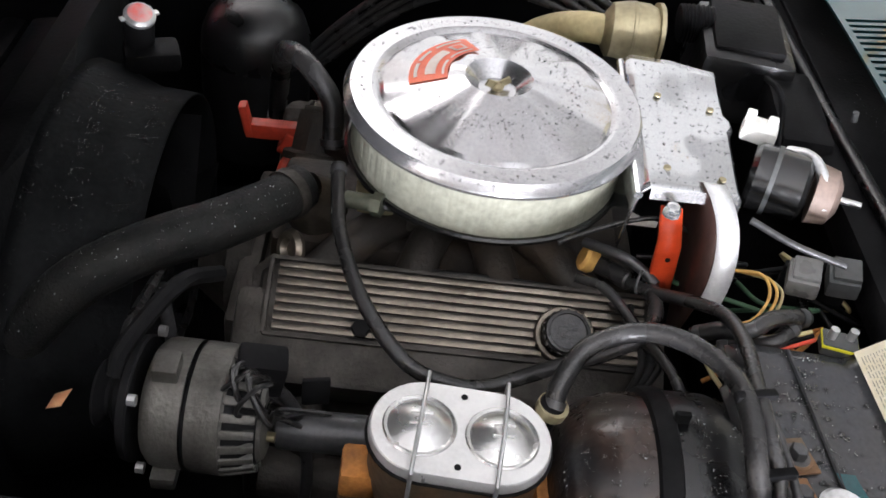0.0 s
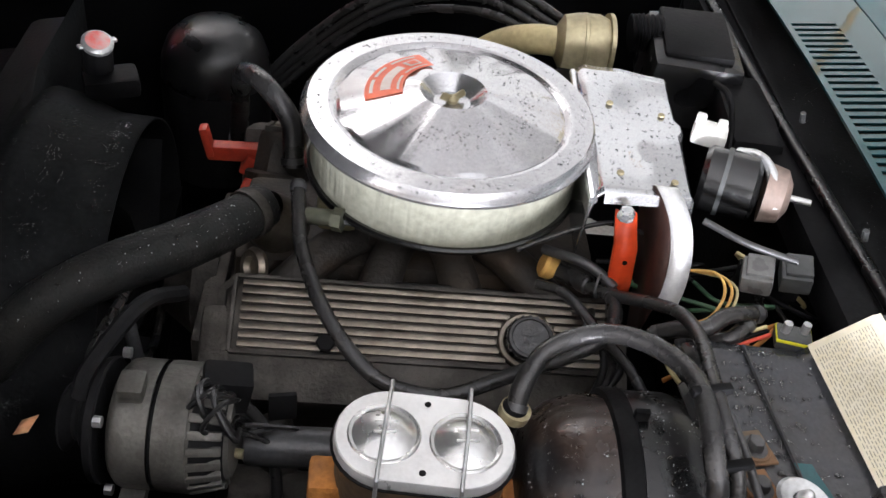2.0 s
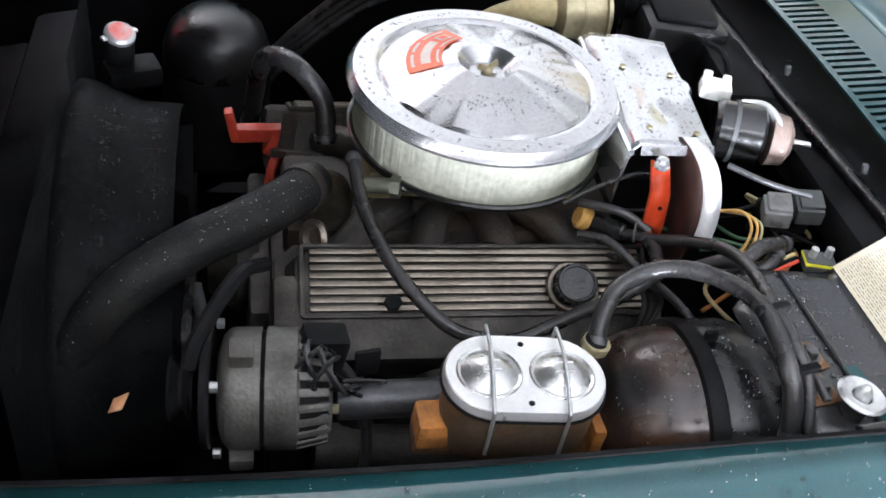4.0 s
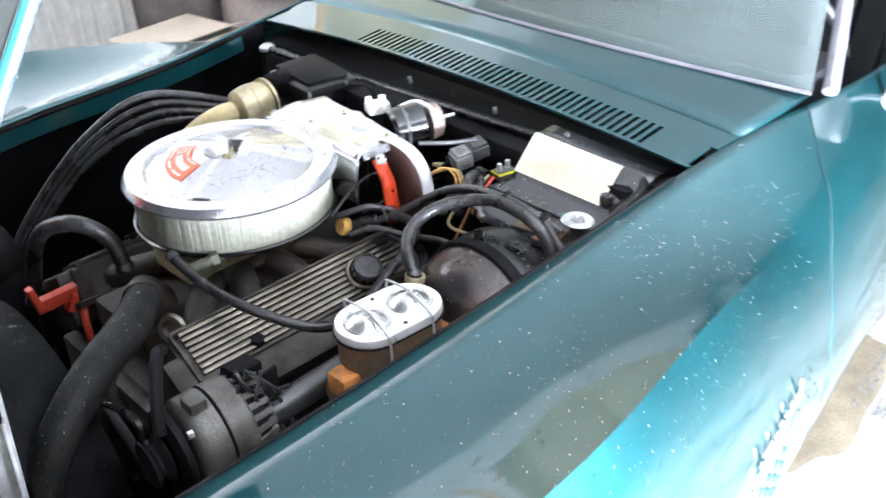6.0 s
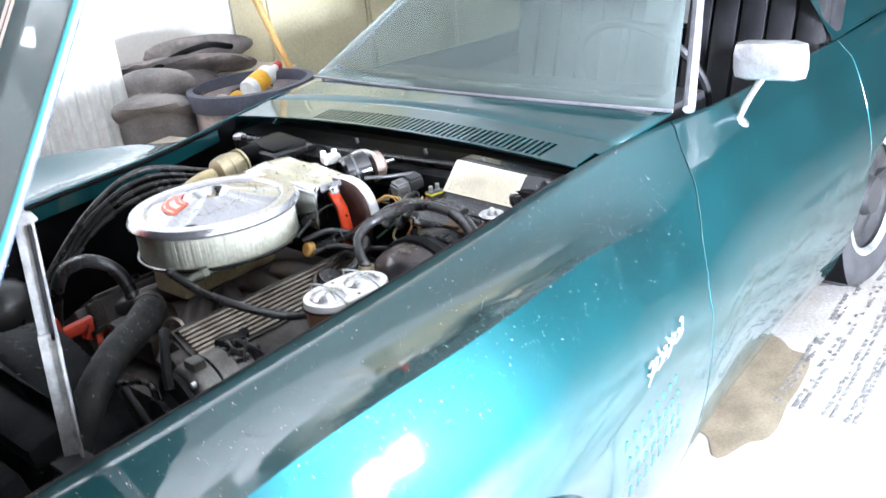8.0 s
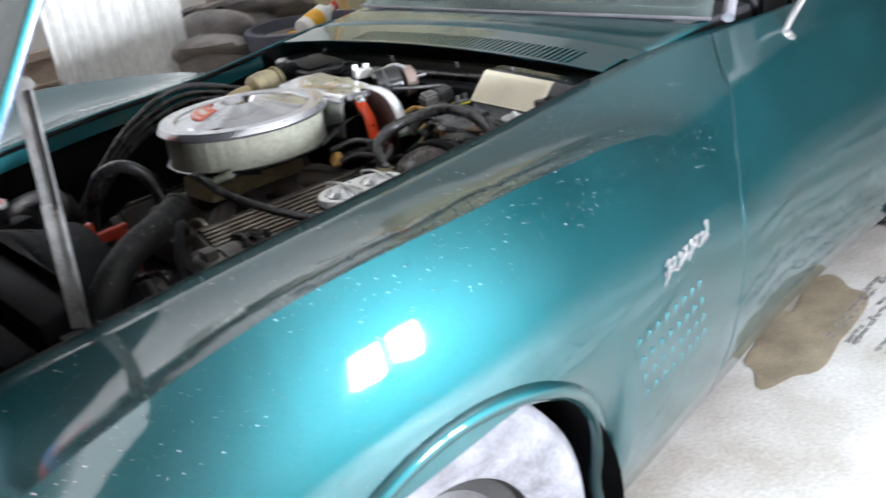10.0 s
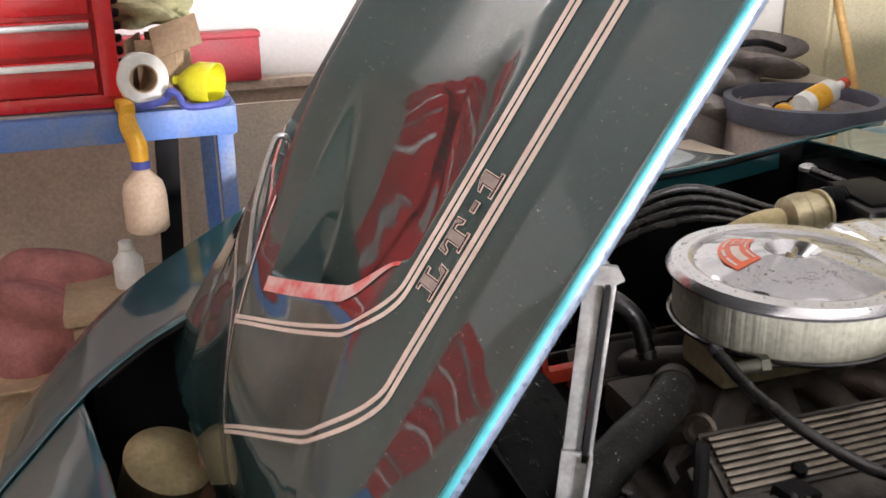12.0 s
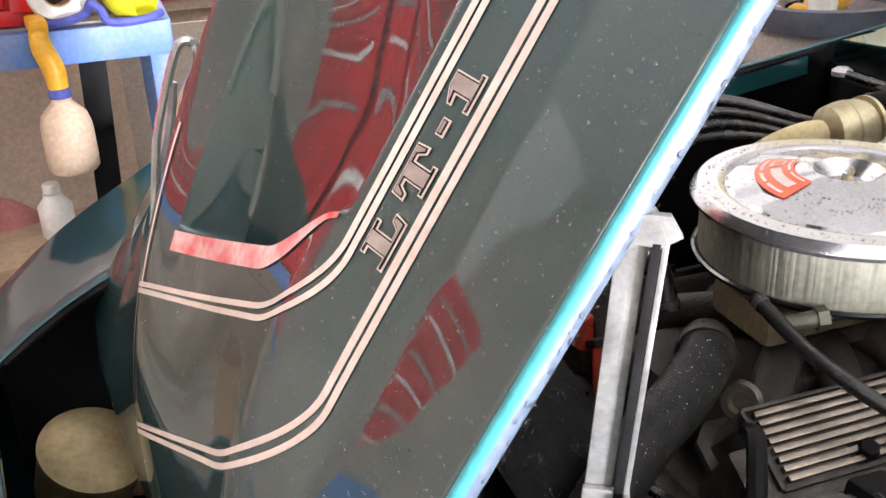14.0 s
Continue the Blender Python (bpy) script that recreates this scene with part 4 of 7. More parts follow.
def fin_cover(sd, cap):
    th = thing("valve_cover", "weathered finned cast aluminium valve cover" + (" with a black oil cap" if cap else ""), "valve cover", "valve covers")
    m = Matrix.Translation((-0.013, sd * 0.188, 0.742)) @ Euler((radians(-30 * sd), 0, 0)).to_matrix().to_4x4() @ Matrix.Diagonal((1.045, 1, 1, 1))
    def put(name, bm, mat, label="", parent=None, **k):
        bmesh.ops.transform(bm, matrix=m, verts=bm.verts)
        return part(name, bm, mat, parent or th, label, **k)
    body = bmesh.new()
    outl = lambda a, b: [(a - 0.02, -b), (a, -b + 0.02), (a, b - 0.02), (a - 0.02, b), (-a + 0.02, b), (-a, b - 0.02), (-a, -b + 0.02), (-a + 0.02, -b)]
    rows = []
    for a, b, z in ((0.238, 0.066, -0.070), (0.238, 0.066, -0.060), (0.228, 0.056, -0.058), (0.222, 0.050, -0.010), (0.219, 0.047, -0.003), (0.213, 0.042, 0.0)):
        rows.append([(x, y, z) for x, y in outl(a, b)])
    body = grid(rows, None, True)
    body.faces.new([v for v in body.verts if abs(v.co.z) < 1e-6])
    # the far cover takes the casting darkened for shade
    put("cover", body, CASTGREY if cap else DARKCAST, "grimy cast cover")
    n = 8
    for k in range(n):
        y = -0.036 + 0.072 * k / (n - 1)
        segs = [(-0.203, 0.203)]
        if cap and abs(y - -0.012) < 0.033:
            half = math.sqrt(0.034 ** 2 - (y + 0.012) ** 2) if abs(y + 0.012) < 0.034 else 0
            segs = [(-0.203, 0.114 - half), (0.114 + half, 0.203)]
        for x0, x1 in segs:
            put("fin", box(x1 - x0, 0.0064, 0.009, ((x0 + x1) / 2, y, 0.0035), 0.0012), ALLOY)
    for yy in (-0.0445, 0.0445):
        put("rim", box(0.424, 0.005, 0.008, (0, yy, 0.001), 0.0015), CASTGREY)
    for xx in (-0.212, 0.212):
        put("rim", box(0.005, 0.089, 0.008, (xx, 0, 0.001), 0.0015), CASTGREY)
    for bx in (-0.11, 0.05):
        put("bolt", bolt((bx, -0.058, -0.058), (0, -0.4, 1), 0.006, 0.010), BLACK)
    put("hold_down", bolt((-0.108, -0.030, 0.0), (0, 0, 1), 0.011, 0.014), BLACK)
    if cap:
        put("cap_seat", lathe([(0.0335, -0.002), (0.0335, 0.009), (0.032, 0.0105), (0.028, 0.0105), (0.0265, 0.009), (0.0265, -0.002)], 40, Matrix.Translation((0.114, -0.012, 0))), ALLOY)
        cp = lathe([(0.024, 0.004), (0.0252, 0.009), (0.0258, 0.015), (0.0258, 0.026), (0.024, 0.0295), (0.021, 0.030), (0.020, 0.0285), (0.0, 0.0285)], 40, Matrix.Translation((0.114, -0.012, 0)))
        c_ = put("oil_cap", cp, RUBBER, "wet black ribbed oil filler cap")
        for k in range(20):
            a = 2 * math.pi * k / 20
            put("rib", box(0.003, 0.0025, 0.012, (0.114 + 0.0259 * math.cos(a), -0.012 + 0.0259 * math.sin(a), 0.020), 0.0006, (0, 0, math.degrees(a))), RUBBER, parent=c_)
        put("moulded_mark", box(0.020, 0.004, 0.0012, (0.114, -0.009, 0.0290), 0.0004), RUBBER, parent=c_)
        put("moulded_mark", box(0.014, 0.003, 0.0012, (0.114, -0.018, 0.0290), 0.0004), RUBBER, parent=c_)
    return th


fin_cover(-1, True)
fin_cover(1, False)

eng = thing("engine", "grimy V8 engine with a cast intake under the air cleaner", "engine")
part("block", box(0.50, 0.40, 0.34, (-0.02, 0, 0.47), 0.03), CASTGREY, eng)
for s in (-1, 1):
    part("cylinder_head", box(0.50, 0.11, 0.10, (-0.02, s * 0.20, 0.675), 0.012, (-30 * s, 0, 0)), CASTGREY, eng)
    for k in range(4):
        part("exhaust_port", tube([(-0.18 + 0.11 * k, s * 0.255, 0.645), (-0.17 + 0.11 * k, s * 0.30, 0.62), (-0.16 + 0.11 * k, s * 0.32, 0.56)], 0.022, 10), CASTGREY, eng)
    part("exhaust_manifold", tube([(-0.22, s * 0.325, 0.60), (-0.02, s * 0.33, 0.59), (0.20, s * 0.32, 0.58)], 0.028, 12), CASTGREY, eng)
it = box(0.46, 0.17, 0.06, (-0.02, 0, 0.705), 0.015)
part("intake", it, DARKCAST, eng, "dull cast aluminium intake manifold, darkened for shade")
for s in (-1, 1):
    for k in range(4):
        part("runner", tube([(-0.06 + 0.03 * k, s * 0.02, 0.755), (-0.13 + 0.075 * k, s * 0.075, 0.75), (-0.19 + 0.115 * k, s * 0.135, 0.72)], [0.024, 0.024, 0.027], 12), DARKCAST, eng, "cast intake runner, darkened for shade")
carb = box(0.19, 0.13, 0.055, (-0.01, 0, 0.80), 0.012)
part("carburettor", carb, GOLD, eng, "dirty gold carburettor")
part("carburettor_base", box(0.15, 0.14, 0.02, (-0.01, 0, 0.765), 0.004), CASTGREY, eng)
part("fuel_bowl", box(0.05, 0.11, 0.045, (-0.125, -0.02, 0.80), 0.01), GOLD, eng)
th_ = lathe([(0, 0), (0.036, 0), (0.040, 0.02), (0.034, 0.04), (0.030, 0.055)], 24, axis_matrix((-0.19, -0.03, 0.735), (-0.5, -0.35, 0.8)))
part("thermostat_housing", th_, ALLOY, eng)
part("head_ring", lathe([(0.010, 0), (0.022, 0), (0.024, 0.006), (0.020, 0.012), (0.013, 0.012), (0.010, 0.004), (0, 0.004)], 28, axis_matrix((-0.213, -0.125, 0.758), (-0.75, -0.5, 0.35))), ALLOY, eng, "open round boss on the cylinder head")
part("timing_cover", box(0.03, 0.30, 0.26, (-0.28, 0, 0.52), 0.01), CASTGREY, eng)
part("water_pump", lathe([(0, 0), (0.06, 0), (0.07, 0.03), (0.04, 0.07), (0, 0.07)], 24, axis_matrix((-0.28, 0, 0.60), (-1, 0, 0))), CASTGREY, eng)

# pale plastic fitting with a nut below the air cleaner
fl = thing("fuel_filter", "dim greenish fuel filter with a hex nut beneath the air cleaner", "fuel filter")
part("body", cyl(0.010, (-0.160, -0.112, 0.832), (-0.125, -0.122, 0.838), 16, 0.002), DIMGREEN, fl, "dim greenish body")
part("nut", lathe([(0, 0), (0.014, 0), (0.014, 0.012), (0, 0.012)], 6, axis_matrix((-0.128, -0.121, 0.837), (0.95, -0.3, 0.1))), DIMGREEN, fl)
part("line", tube([(-0.115, -0.124, 0.838), (-0.09, -0.125, 0.835), (-0.05, -0.11, 0.82)], 0.005, 8), GREYMETAL, fl)

# ---- hoses ----
def hose(name, label, pts, r, mat, **k):
    th = mesh_object(name, tube(pts, r, k.get("seg", 14), k.get("n", 8), wave=k.get("wave", 0)), mat)
    if r > 0.008:
        for a, b in ((pts[0], pts[1]), (pts[-1], pts[-2])):
            a, b = Vector(a), Vector(b)
            d = (b - a).normalized()
            part("end_clip", cyl(r * 1.14, a + d * 0.004, a + d * 0.012, 16), GREYMETAL, th, "thin metal hose clip")
    return tagged(th, label, "hose")


rh = thing("radiator_hose", "thick dusty grey rubber radiator hose wet along its top", "hose")
part("hose", tube([(-0.215, -0.055, 0.795), (-0.245, -0.095, 0.798), (-0.30, -0.14, 0.795), (-0.37, -0.185, 0.79), (-0.44, -0.225, 0.76), (-0.50, -0.24, 0.68), (-0.545, -0.235, 0.58), (-0.60, -0.20, 0.50)],
                  [0.028, 0.029, 0.030, 0.029, 0.029, 0.028, 0.027, 0.027], 20, 10), DUSTYRUBBER, rh)
part("clamp", tube([(-0.224, -0.068, 0.796), (-0.232, -0.079, 0.797)], 0.0312, 20), CASTGREY, rh)
hose("breather_hose", "black rubber hose draped across the valve cover", [(-0.172, -0.075, 0.85), (-0.168, -0.112, 0.838), (-0.159, -0.161, 0.82), (-0.128, -0.23, 0.795), (-0.077, -0.287, 0.768), (-0.028, -0.298, 0.752), (0.011, -0.297, 0.75), (0.051, -0.284, 0.757), (0.088, -0.28, 0.777), (0.126, -0.28, 0.8), (0.165, -0.268, 0.82), (0.187, -0.232, 0.82), (0.191, -0.185, 0.815)], 0.0085, RUBBER)
hose("vacuum_hose", "black brake booster vacuum hose arching over", [(0.063, -0.383, 0.828), (0.07, -0.362, 0.85), (0.092, -0.334, 0.868), (0.133, -0.319, 0.88), (0.17, -0.328, 0.89), (0.201, -0.355, 0.898), (0.219, -0.394, 0.905), (0.221, -0.433, 0.905), (0.218, -0.474, 0.9), (0.221, -0.5, 0.88), (0.221, -0.525, 0.84)], 0.0100, RUBBER)
hose("vacuum_line", "black line running back beside the booster", [(0.136, -0.126, 0.79), (0.179, -0.181, 0.81), (0.22, -0.236, 0.85), (0.238, -0.276, 0.875), (0.24, -0.331, 0.895), (0.235, -0.388, 0.905), (0.234, -0.445, 0.905), (0.24, -0.485, 0.888), (0.24, -0.52, 0.85)], 0.0072, RUBBER)
hose("vacuum_line", "thin black line behind the valve cover", [(0.11, -0.165, 0.80), (0.14, -0.19, 0.81), (0.175, -0.24, 0.80), (0.20, -0.29, 0.80), (0.215, -0.33, 0.79)], 0.006, RUBBER)
hose("cable_sheath", "pale grey control cable", [(0.252, -0.415, 0.885), (0.256, -0.439, 0.882), (0.258, -0.462, 0.88), (0.262, -0.5, 0.872)], 0.0042, GREYMETAL)
hose("heater_hose", "looped black hose by the firewall", [(0.215, -0.275, 0.84), (0.233, -0.283, 0.86), (0.258, -0.295, 0.875), (0.284, -0.279, 0.88), (0.328, -0.262, 0.87)], 0.009, RUBBER)
hose("heater_hose", "looped black hose lower by the firewall", [(0.245, -0.28, 0.83), (0.271, -0.286, 0.85), (0.291, -0.291, 0.86), (0.315, -0.272, 0.865)], 0.009, RUBBER)
hose("upper_hose", "black rubber hose curving behind the engine", [(-0.19, 0.06, 0.77), (-0.195, 0.085, 0.82), (-0.222, 0.105, 0.852), (-0.248, 0.135, 0.856), (-0.27, 0.18, 0.83), (-0.28, 0.22, 0.77), (-0.29, 0.26, 0.66)], 0.014, RUBBER)
for k, dz in enumerate((0.0, 0.016, 0.032, 0.05)):
    hose("wiring_loom", "bundle of black wires on the far inner fender", [(0.16 + 0.01 * k, 0.28, 0.87 + dz * 0.5), (0.05, 0.33 + 0.01 * k, 0.88 + dz), (-0.08, 0.38, 0.83 + dz), (-0.2, 0.40, 0.72 + dz), (-0.3, 0.40, 0.60 + dz)], 0.0065, RUBBER)
hose("spark_cable", "thin dark cable from under the air cleaner", [(0.08, -0.16, 0.845), (0.105, -0.15, 0.852), (0.144, -0.135, 0.86), (0.182, -0.13, 0.87), (0.212, -0.132, 0.868), (0.238, -0.138, 0.85), (0.245, -0.142, 0.83)], 0.0028, RUBBER)
for k, (a, b, c) in enumerate((((-0.15, -0.12, 0.735), (0.02, -0.125, 0.745), (0.17, -0.13, 0.74)), ((-0.12, -0.135, 0.73), (0.03, -0.14, 0.738), (0.19, -0.15, 0.76)))):
    hose("spark_cable", "black ignition cable along the head", [a, b, c], 0.0045, RUBBER)
for k in range(3):
    hose("spark_cable", "black rubber spark plug cable", [(0.16 + 0.012 * k, -0.16, 0.76), (0.17, -0.20 - 0.015 * k, 0.785), (0.19 + 0.01 * k, -0.24, 0.75), (0.17, -0.27, 0.69)], 0.0045, RUBBER)
clamps = ((0.228, -0.408, 0.910), (0.232, -0.482, 0.898))
for c in clamps:
    tagged(mesh_object("hose_clip", box(0.040, 0.009, 0.009, c, 0.002, (0, 0, 12)), BLACK), "black clip that holds hoses together", "clip")

yc = thing("check_valve", "tan plastic cap on a black stub", "check valve")
part("cap", lathe([(0, 0), (0.014, 0), (0.017, 0.004), (0.017, 0.013), (0.013, 0.017), (0, 0.017)], 20, axis_matrix((0.137, -0.124, 0.79), (-0.9, 0.1, 0.35))), YELLOW, yc)
part("stub", cyl(0.011, (0.137, -0.124, 0.79), (0.170, -0.168, 0.805), 14, 0.002), RUBBER, yc)
tagged(mesh_object("throttle_rod", tube([(0.12, -0.12, 0.815), (0.156, -0.154, 0.83), (0.178, -0.166, 0.825), (0.194, -0.184, 0.82)], 0.006, 10), GREYMETAL), "dull steel throttle linkage", "linkage")
tagged(mesh_object("ring_clip", lathe([(0.013 + 0.0018 * math.cos(a), 0.0018 * math.sin(a)) for a in np.linspace(0, 2 * math.pi, 7)[:-1]], 20, axis_matrix((0.178, -0.178, 0.816), (0.9, -0.5, 0.2)), closed=True), GREYPLASTIC), "grey wire ring round the hoses", "clip")

# ---- brakes ----
mc = thing("master_cylinder", "rusty iron brake master cylinder with a bright wired lid", "master cylinder")
MCM = Matrix.Translation((-0.0235, -0.420, -0.0165)) @ Euler((0, 0, radians(-4))).to_matrix().to_4x4()
rows = []
for sc, z in ((0.55, 0.745), (0.80, 0.755), (0.97, 0.785), (1.0, 0.815), (1.0, 0.834)):
    rows.append([tuple(MCM @ Vector((x * (0.75 + 0.25 * sc), y * sc, z))) for x, y in oval(0.032, 0.0500)])
mb = grid(rows, None, True)
mb.faces.new([v for v in mb.verts if v.co.z > 0.8174])
part("reservoir", mb, RUST, mc, "rust-brown reservoir casting")
part("bore", cyl(0.024, MCM @ Vector((-0.105, 0, 0.752)), MCM @ Vector((0.12, 0, 0.752)), 20, 0.003), RUST, mc)
part("outlet_boss", box(0.035, 0.04, 0.036, MCM @ Vector((-0.088, -0.006, 0.772)), 0.006), ORANGERUST, mc, "orange rusty outlet boss")
part("outlet_boss", box(0.03, 0.04, 0.036, MCM @ Vector((0.095, -0.01, 0.775)), 0.006), ORANGERUST, mc, "orange rusty mounting boss")
lidr = []
for a, b, z in ((0.032, 0.0515, 0.835), (0.0325, 0.0525, 0.838), (0.0325, 0.0525, 0.842), (0.0322, 0.0518, 0.8445), (0.0322, 0.0518, 0.848), (0.0315, 0.051, 0.8495), (0.030, 0.048, 0.8495)):
    lidr.append([tuple(MCM @ Vector((x, y, z))) for x, y in oval(a, b, 16)])
lb = grid(lidr, None, True)
lb.faces.new([v for v in lb.verts if v.co.z > 0.83299][-32:])
part("gasket", grid([[tuple(MCM @ Vector((x, y, z))) for x, y in oval(a, b, 16)] for a, b, z in ((0.0330, 0.0530, 0.8335), (0.0335, 0.0540, 0.8345), (0.0335, 0.0540, 0.8365), (0.0315, 0.0510, 0.8370))], None, True), BLACK, mc, "black rubber gasket")
lid2 = part("lid", lb, MCLID, mc, "bright pressed lid", angle=30)
for dx in (-0.038, 0.038):
    dome = lathe([(0.0345, 0.8497), (0.0330, 0.8512), (0.030, 0.8500), (0.024, 0.8540), (0.016, 0.8590), (0.008, 0.8615), (0, 0.862)], 32, MCM @ Matrix.Translation((dx, 0, 0)))
    part("dome", dome, MCDOME, lid2)
    part("emboss", box(0.020, 0.0022, 0.002, MCM @ Vector((dx, 0.005, 0.8615)), 0.0005), MCLID, lid2)
    part("emboss", box(0.020, 0.0022, 0.002, MCM @ Vector((dx, -0.007, 0.8612)), 0.0005), MCLID, lid2)
    part("bail_wire", tube([MCM @ Vector(q) for q in ((dx + 0.002, 0.060, 0.80), (dx + 0.002, 0.058, 0.85), (dx + 0.002, 0.052, 0.858), (dx, 0, 0.866), (dx - 0.002, -0.049, 0.854), (dx - 0.002, -0.056, 0.845), (dx - 0.002, -0.057, 0.79))], 0.0021, 8, 6), BRIGHT, mc, "steel bail wire")
for q in (0.0395, -0.0395):
    part("hole", lathe([(0, 0), (0.0032, 0), (0.0032, 0.0006), (0, 0.0006)], 14, MCM @ Matrix.Translation((0.0, q, 0.8497))), BLACK, lid2, "small dark hole")

bo = thing("brake_booster", "round wet black brake booster, rusty at its front", "brake booster")
BM_ = axis_matrix((0.068, -0.425, 0.742), (1, 0, 0.02))
part("front_shell", lathe([(0, 0.0), (0.035, 0.0), (0.058, 0.004), (0.085, 0.014), (0.103, 0.034), (0.111, 0.060), (0.113, 0.088)], 56, BM_), BOOSTER, bo, "black front shell with brown rust")
seam = lathe([(0.113, 0.084), (0.1185, 0.086), (0.1205, 0.092), (0.1200, 0.104), (0.1170, 0.106)], 72, BM_)
part("seam", seam, BLACK, bo, "crimped seam")
part("rear_shell", lathe([(0.116, 0.104), (0.1175, 0.112), (0.1175, 0.150), (0.111, 0.172), (0.088, 0.186), (0, 0.190)], 56, BM_), WETBLACK, bo, "wet black rear shell")
for k in range(6):
    a = radians(20 + 60 * k)
    part("crimp_tab", box(0.014, 0.006, 0.02, BM_ @ Vector((0.1195 * math.cos(a), 0.1195 * math.sin(a), 0.110)), 0.001), BLACK, bo)
part("check_valve", cyl(0.013, (0.055, -0.378, 0.80), (0.063, -0.381, 0.838), 16, 0.002), BLACK, bo)
part("clamp", cyl(0.0155, (0.062, -0.381, 0.826), (0.064, -0.381, 0.836), 18), GOLD, bo, "brass hose clamp")

# ---- ignition shield, its side pieces ----
sh = thing("ignition_shield", "dented chrome ignition shield with riveted top", "ignition shield")
A, B, C, Dd = Vector((0.180, 0.100, 0.925)), Vector((0.282, 0.072, 0.930)), Vector((0.272, -0.160, 0.918)), Vector((0.170, -0.172, 0.925))
rows = []
for t in np.linspace(0, 1, 22):
    row = []
    p0, p1 = A.lerp(Dd, t), B.lerp(C, t)
    if 0.42 < t < 0.5:
        p1 = p1 + Vector((0.006, 0, 0))
    for q in np.linspace(0, 1, 12):
        p = p0.lerp(p1, q)
        dent = 0.0016 * math.sin(9 * t + 3 * q) + 0.0020 * math.exp(-((q - 0.45) ** 2) / 0.02) * math.cos(5 * t) - 0.004 * math.exp(-((q - 0.55) ** 2 + (t - 0.72) ** 2) / 0.006)
        row.append(p + Vector((0, 0, dent)))
    rows.append([row[0] + Vector((-0.016, 0, -0.09)), row[0] + Vector((-0.012, 0, -0.025)), row[0] + Vector((-0.009, 0, -0.008))] + row + [row[-1] + Vector((0.005, 0, -0.006)), row[-1] + Vector((0.007, 0, -0.03))])
TOPOB = solid(part("top_cover", grid(rows), CHROME, sh, "dented chrome top"), 0.002, -1)
part("front_fold", tube([A + Vector((-0.010, 0, -0.012)), Dd + Vector((-0.010, 0, -0.012))], 0.005, 8, straight=True), CHROME, sh)
for t, q in ((0.32, 0.25), (0.36, 0.86), (0.86, 0.22), (0.90, 0.84)):
    p = A.lerp(Dd, t).lerp(B.lerp(C, t), q)
    part("rivet", lathe([(0, 0.001), (0.0045, 0.001), (0.004, 0.003), (0, 0.0035)], 12, Matrix.Translation(p)), GOLD, sh, "brass rivet")
lipg = grid([[Dd.lerp(C, q) + Vector((0, -0.002 - 0.004 * s2, 0.002 - 0.010 * s2)) for q in np.linspace(0, 1, 8)] for s2 in (0, 0.5, 1.2)])
part("end_lip", lipg, LIDCHROME, sh)
st_ = [(0.244, -0.150, 0.924), (0.249, -0.178, 0.921), (0.253, -0.205, 0.910), (0.254, -0.228, 0.888), (0.252, -0.242, 0.860), (0.248, -0.248, 0.83)]
strip = [[Vector(p) + Vector((-0.013, 0.002, 0)), Vector(p) + Vector((0, -0.002, 0.0015)), Vector(p) + Vector((0.013, 0.0, 0))] for p in spline(st_, 6)]
solid(part("side_strip", grid(strip), SHIELDSIDE, sh, "curved side strip, coloured pale for the lamp's reflection"), 0.003)
side = [Vector(p) + Vector((-0.012, 0, 0)) for p in spline(st_, 6)]
solid(part("side_plate", grid([side, [Vector((0.232, p.y + 0.045 * (1 - k / len(side)), p.z - 0.03)) for k, p in enumerate(side)], [Vector((0.236, -0.17 - 0.04 * k / len(side), 0.80 - 0.08 * k / len(side))) for k, p in enumerate(side)]]), SHIELDDARK, sh, "dark plate behind the strip"), 0.002)
nudge(sh, -0.005, 0.028, -0.002)
orb = thing("orange_bracket", "engine-orange painted bracket below the chrome shield", "bracket")
part("plate", grid([[(0.199, -0.170, 0.912), (0.222, -0.168, 0.910)], [(0.203, -0.185, 0.875), (0.230, -0.183, 0.87)], [(0.206, -0.186, 0.83), (0.234, -0.185, 0.825)], [(0.212, -0.178, 0.785), (0.240, -0.177, 0.78)]]), ORANGE, orb)
solid(orb.children[0], 0.006)
part("cap_nut", lathe([(0, 0), (0.010, 0), (0.010, 0.006), (0.007, 0.012), (0, 0.014)], 8, Matrix.Translation((0.208, -0.176, 0.908))), CHROME, orb, "bright dome nut")
part("hole", lathe([(0, 0), (0.003, 0), (0.003, 0.001), (0, 0.001)], 10, axis_matrix((0.218, -0.1895, 0.855), (0, -1, 0))), BLACK, orb)
nudge(orb, -0.020, 0.010, 0.0)
dk = thing("distributor", "black distributor half hidden under the shield", "distributor")
part("cap", lathe([(0, 0), (0.05, 0), (0.052, 0.05), (0.045, 0.08), (0, 0.085)], 28, Matrix.Translation((0.225, 0.0, 0.80))), BLACK, dk)

# ---- wiper motor, heater box, canister ----
wm = thing("wiper_motor", "dark wiper motor with a bright end plate and white plug", "wiper motor")
part("housing", cyl(0.040, (0.300, -0.075, 0.895), (0.362, -0.098, 0.898), 32, 0.006), BLACKGLOSS, wm, "dark drum housing")
part("band", cyl(0.0412, (0.322, -0.083, 0.8965), (0.327, -0.085, 0.8967), 32), GREYPLASTIC, wm)
part("end_plate", tube([(0.345, -0.060, 0.918), (0.358, -0.078, 0.932), (0.366, -0.098, 0.932), (0.371, -0.118, 0.918), (0.374, -0.130, 0.898)], [0.011, 0.007, 0.006, 0.008, 0.008], 12, 6), BRIGHT, wm, "bright end plate")
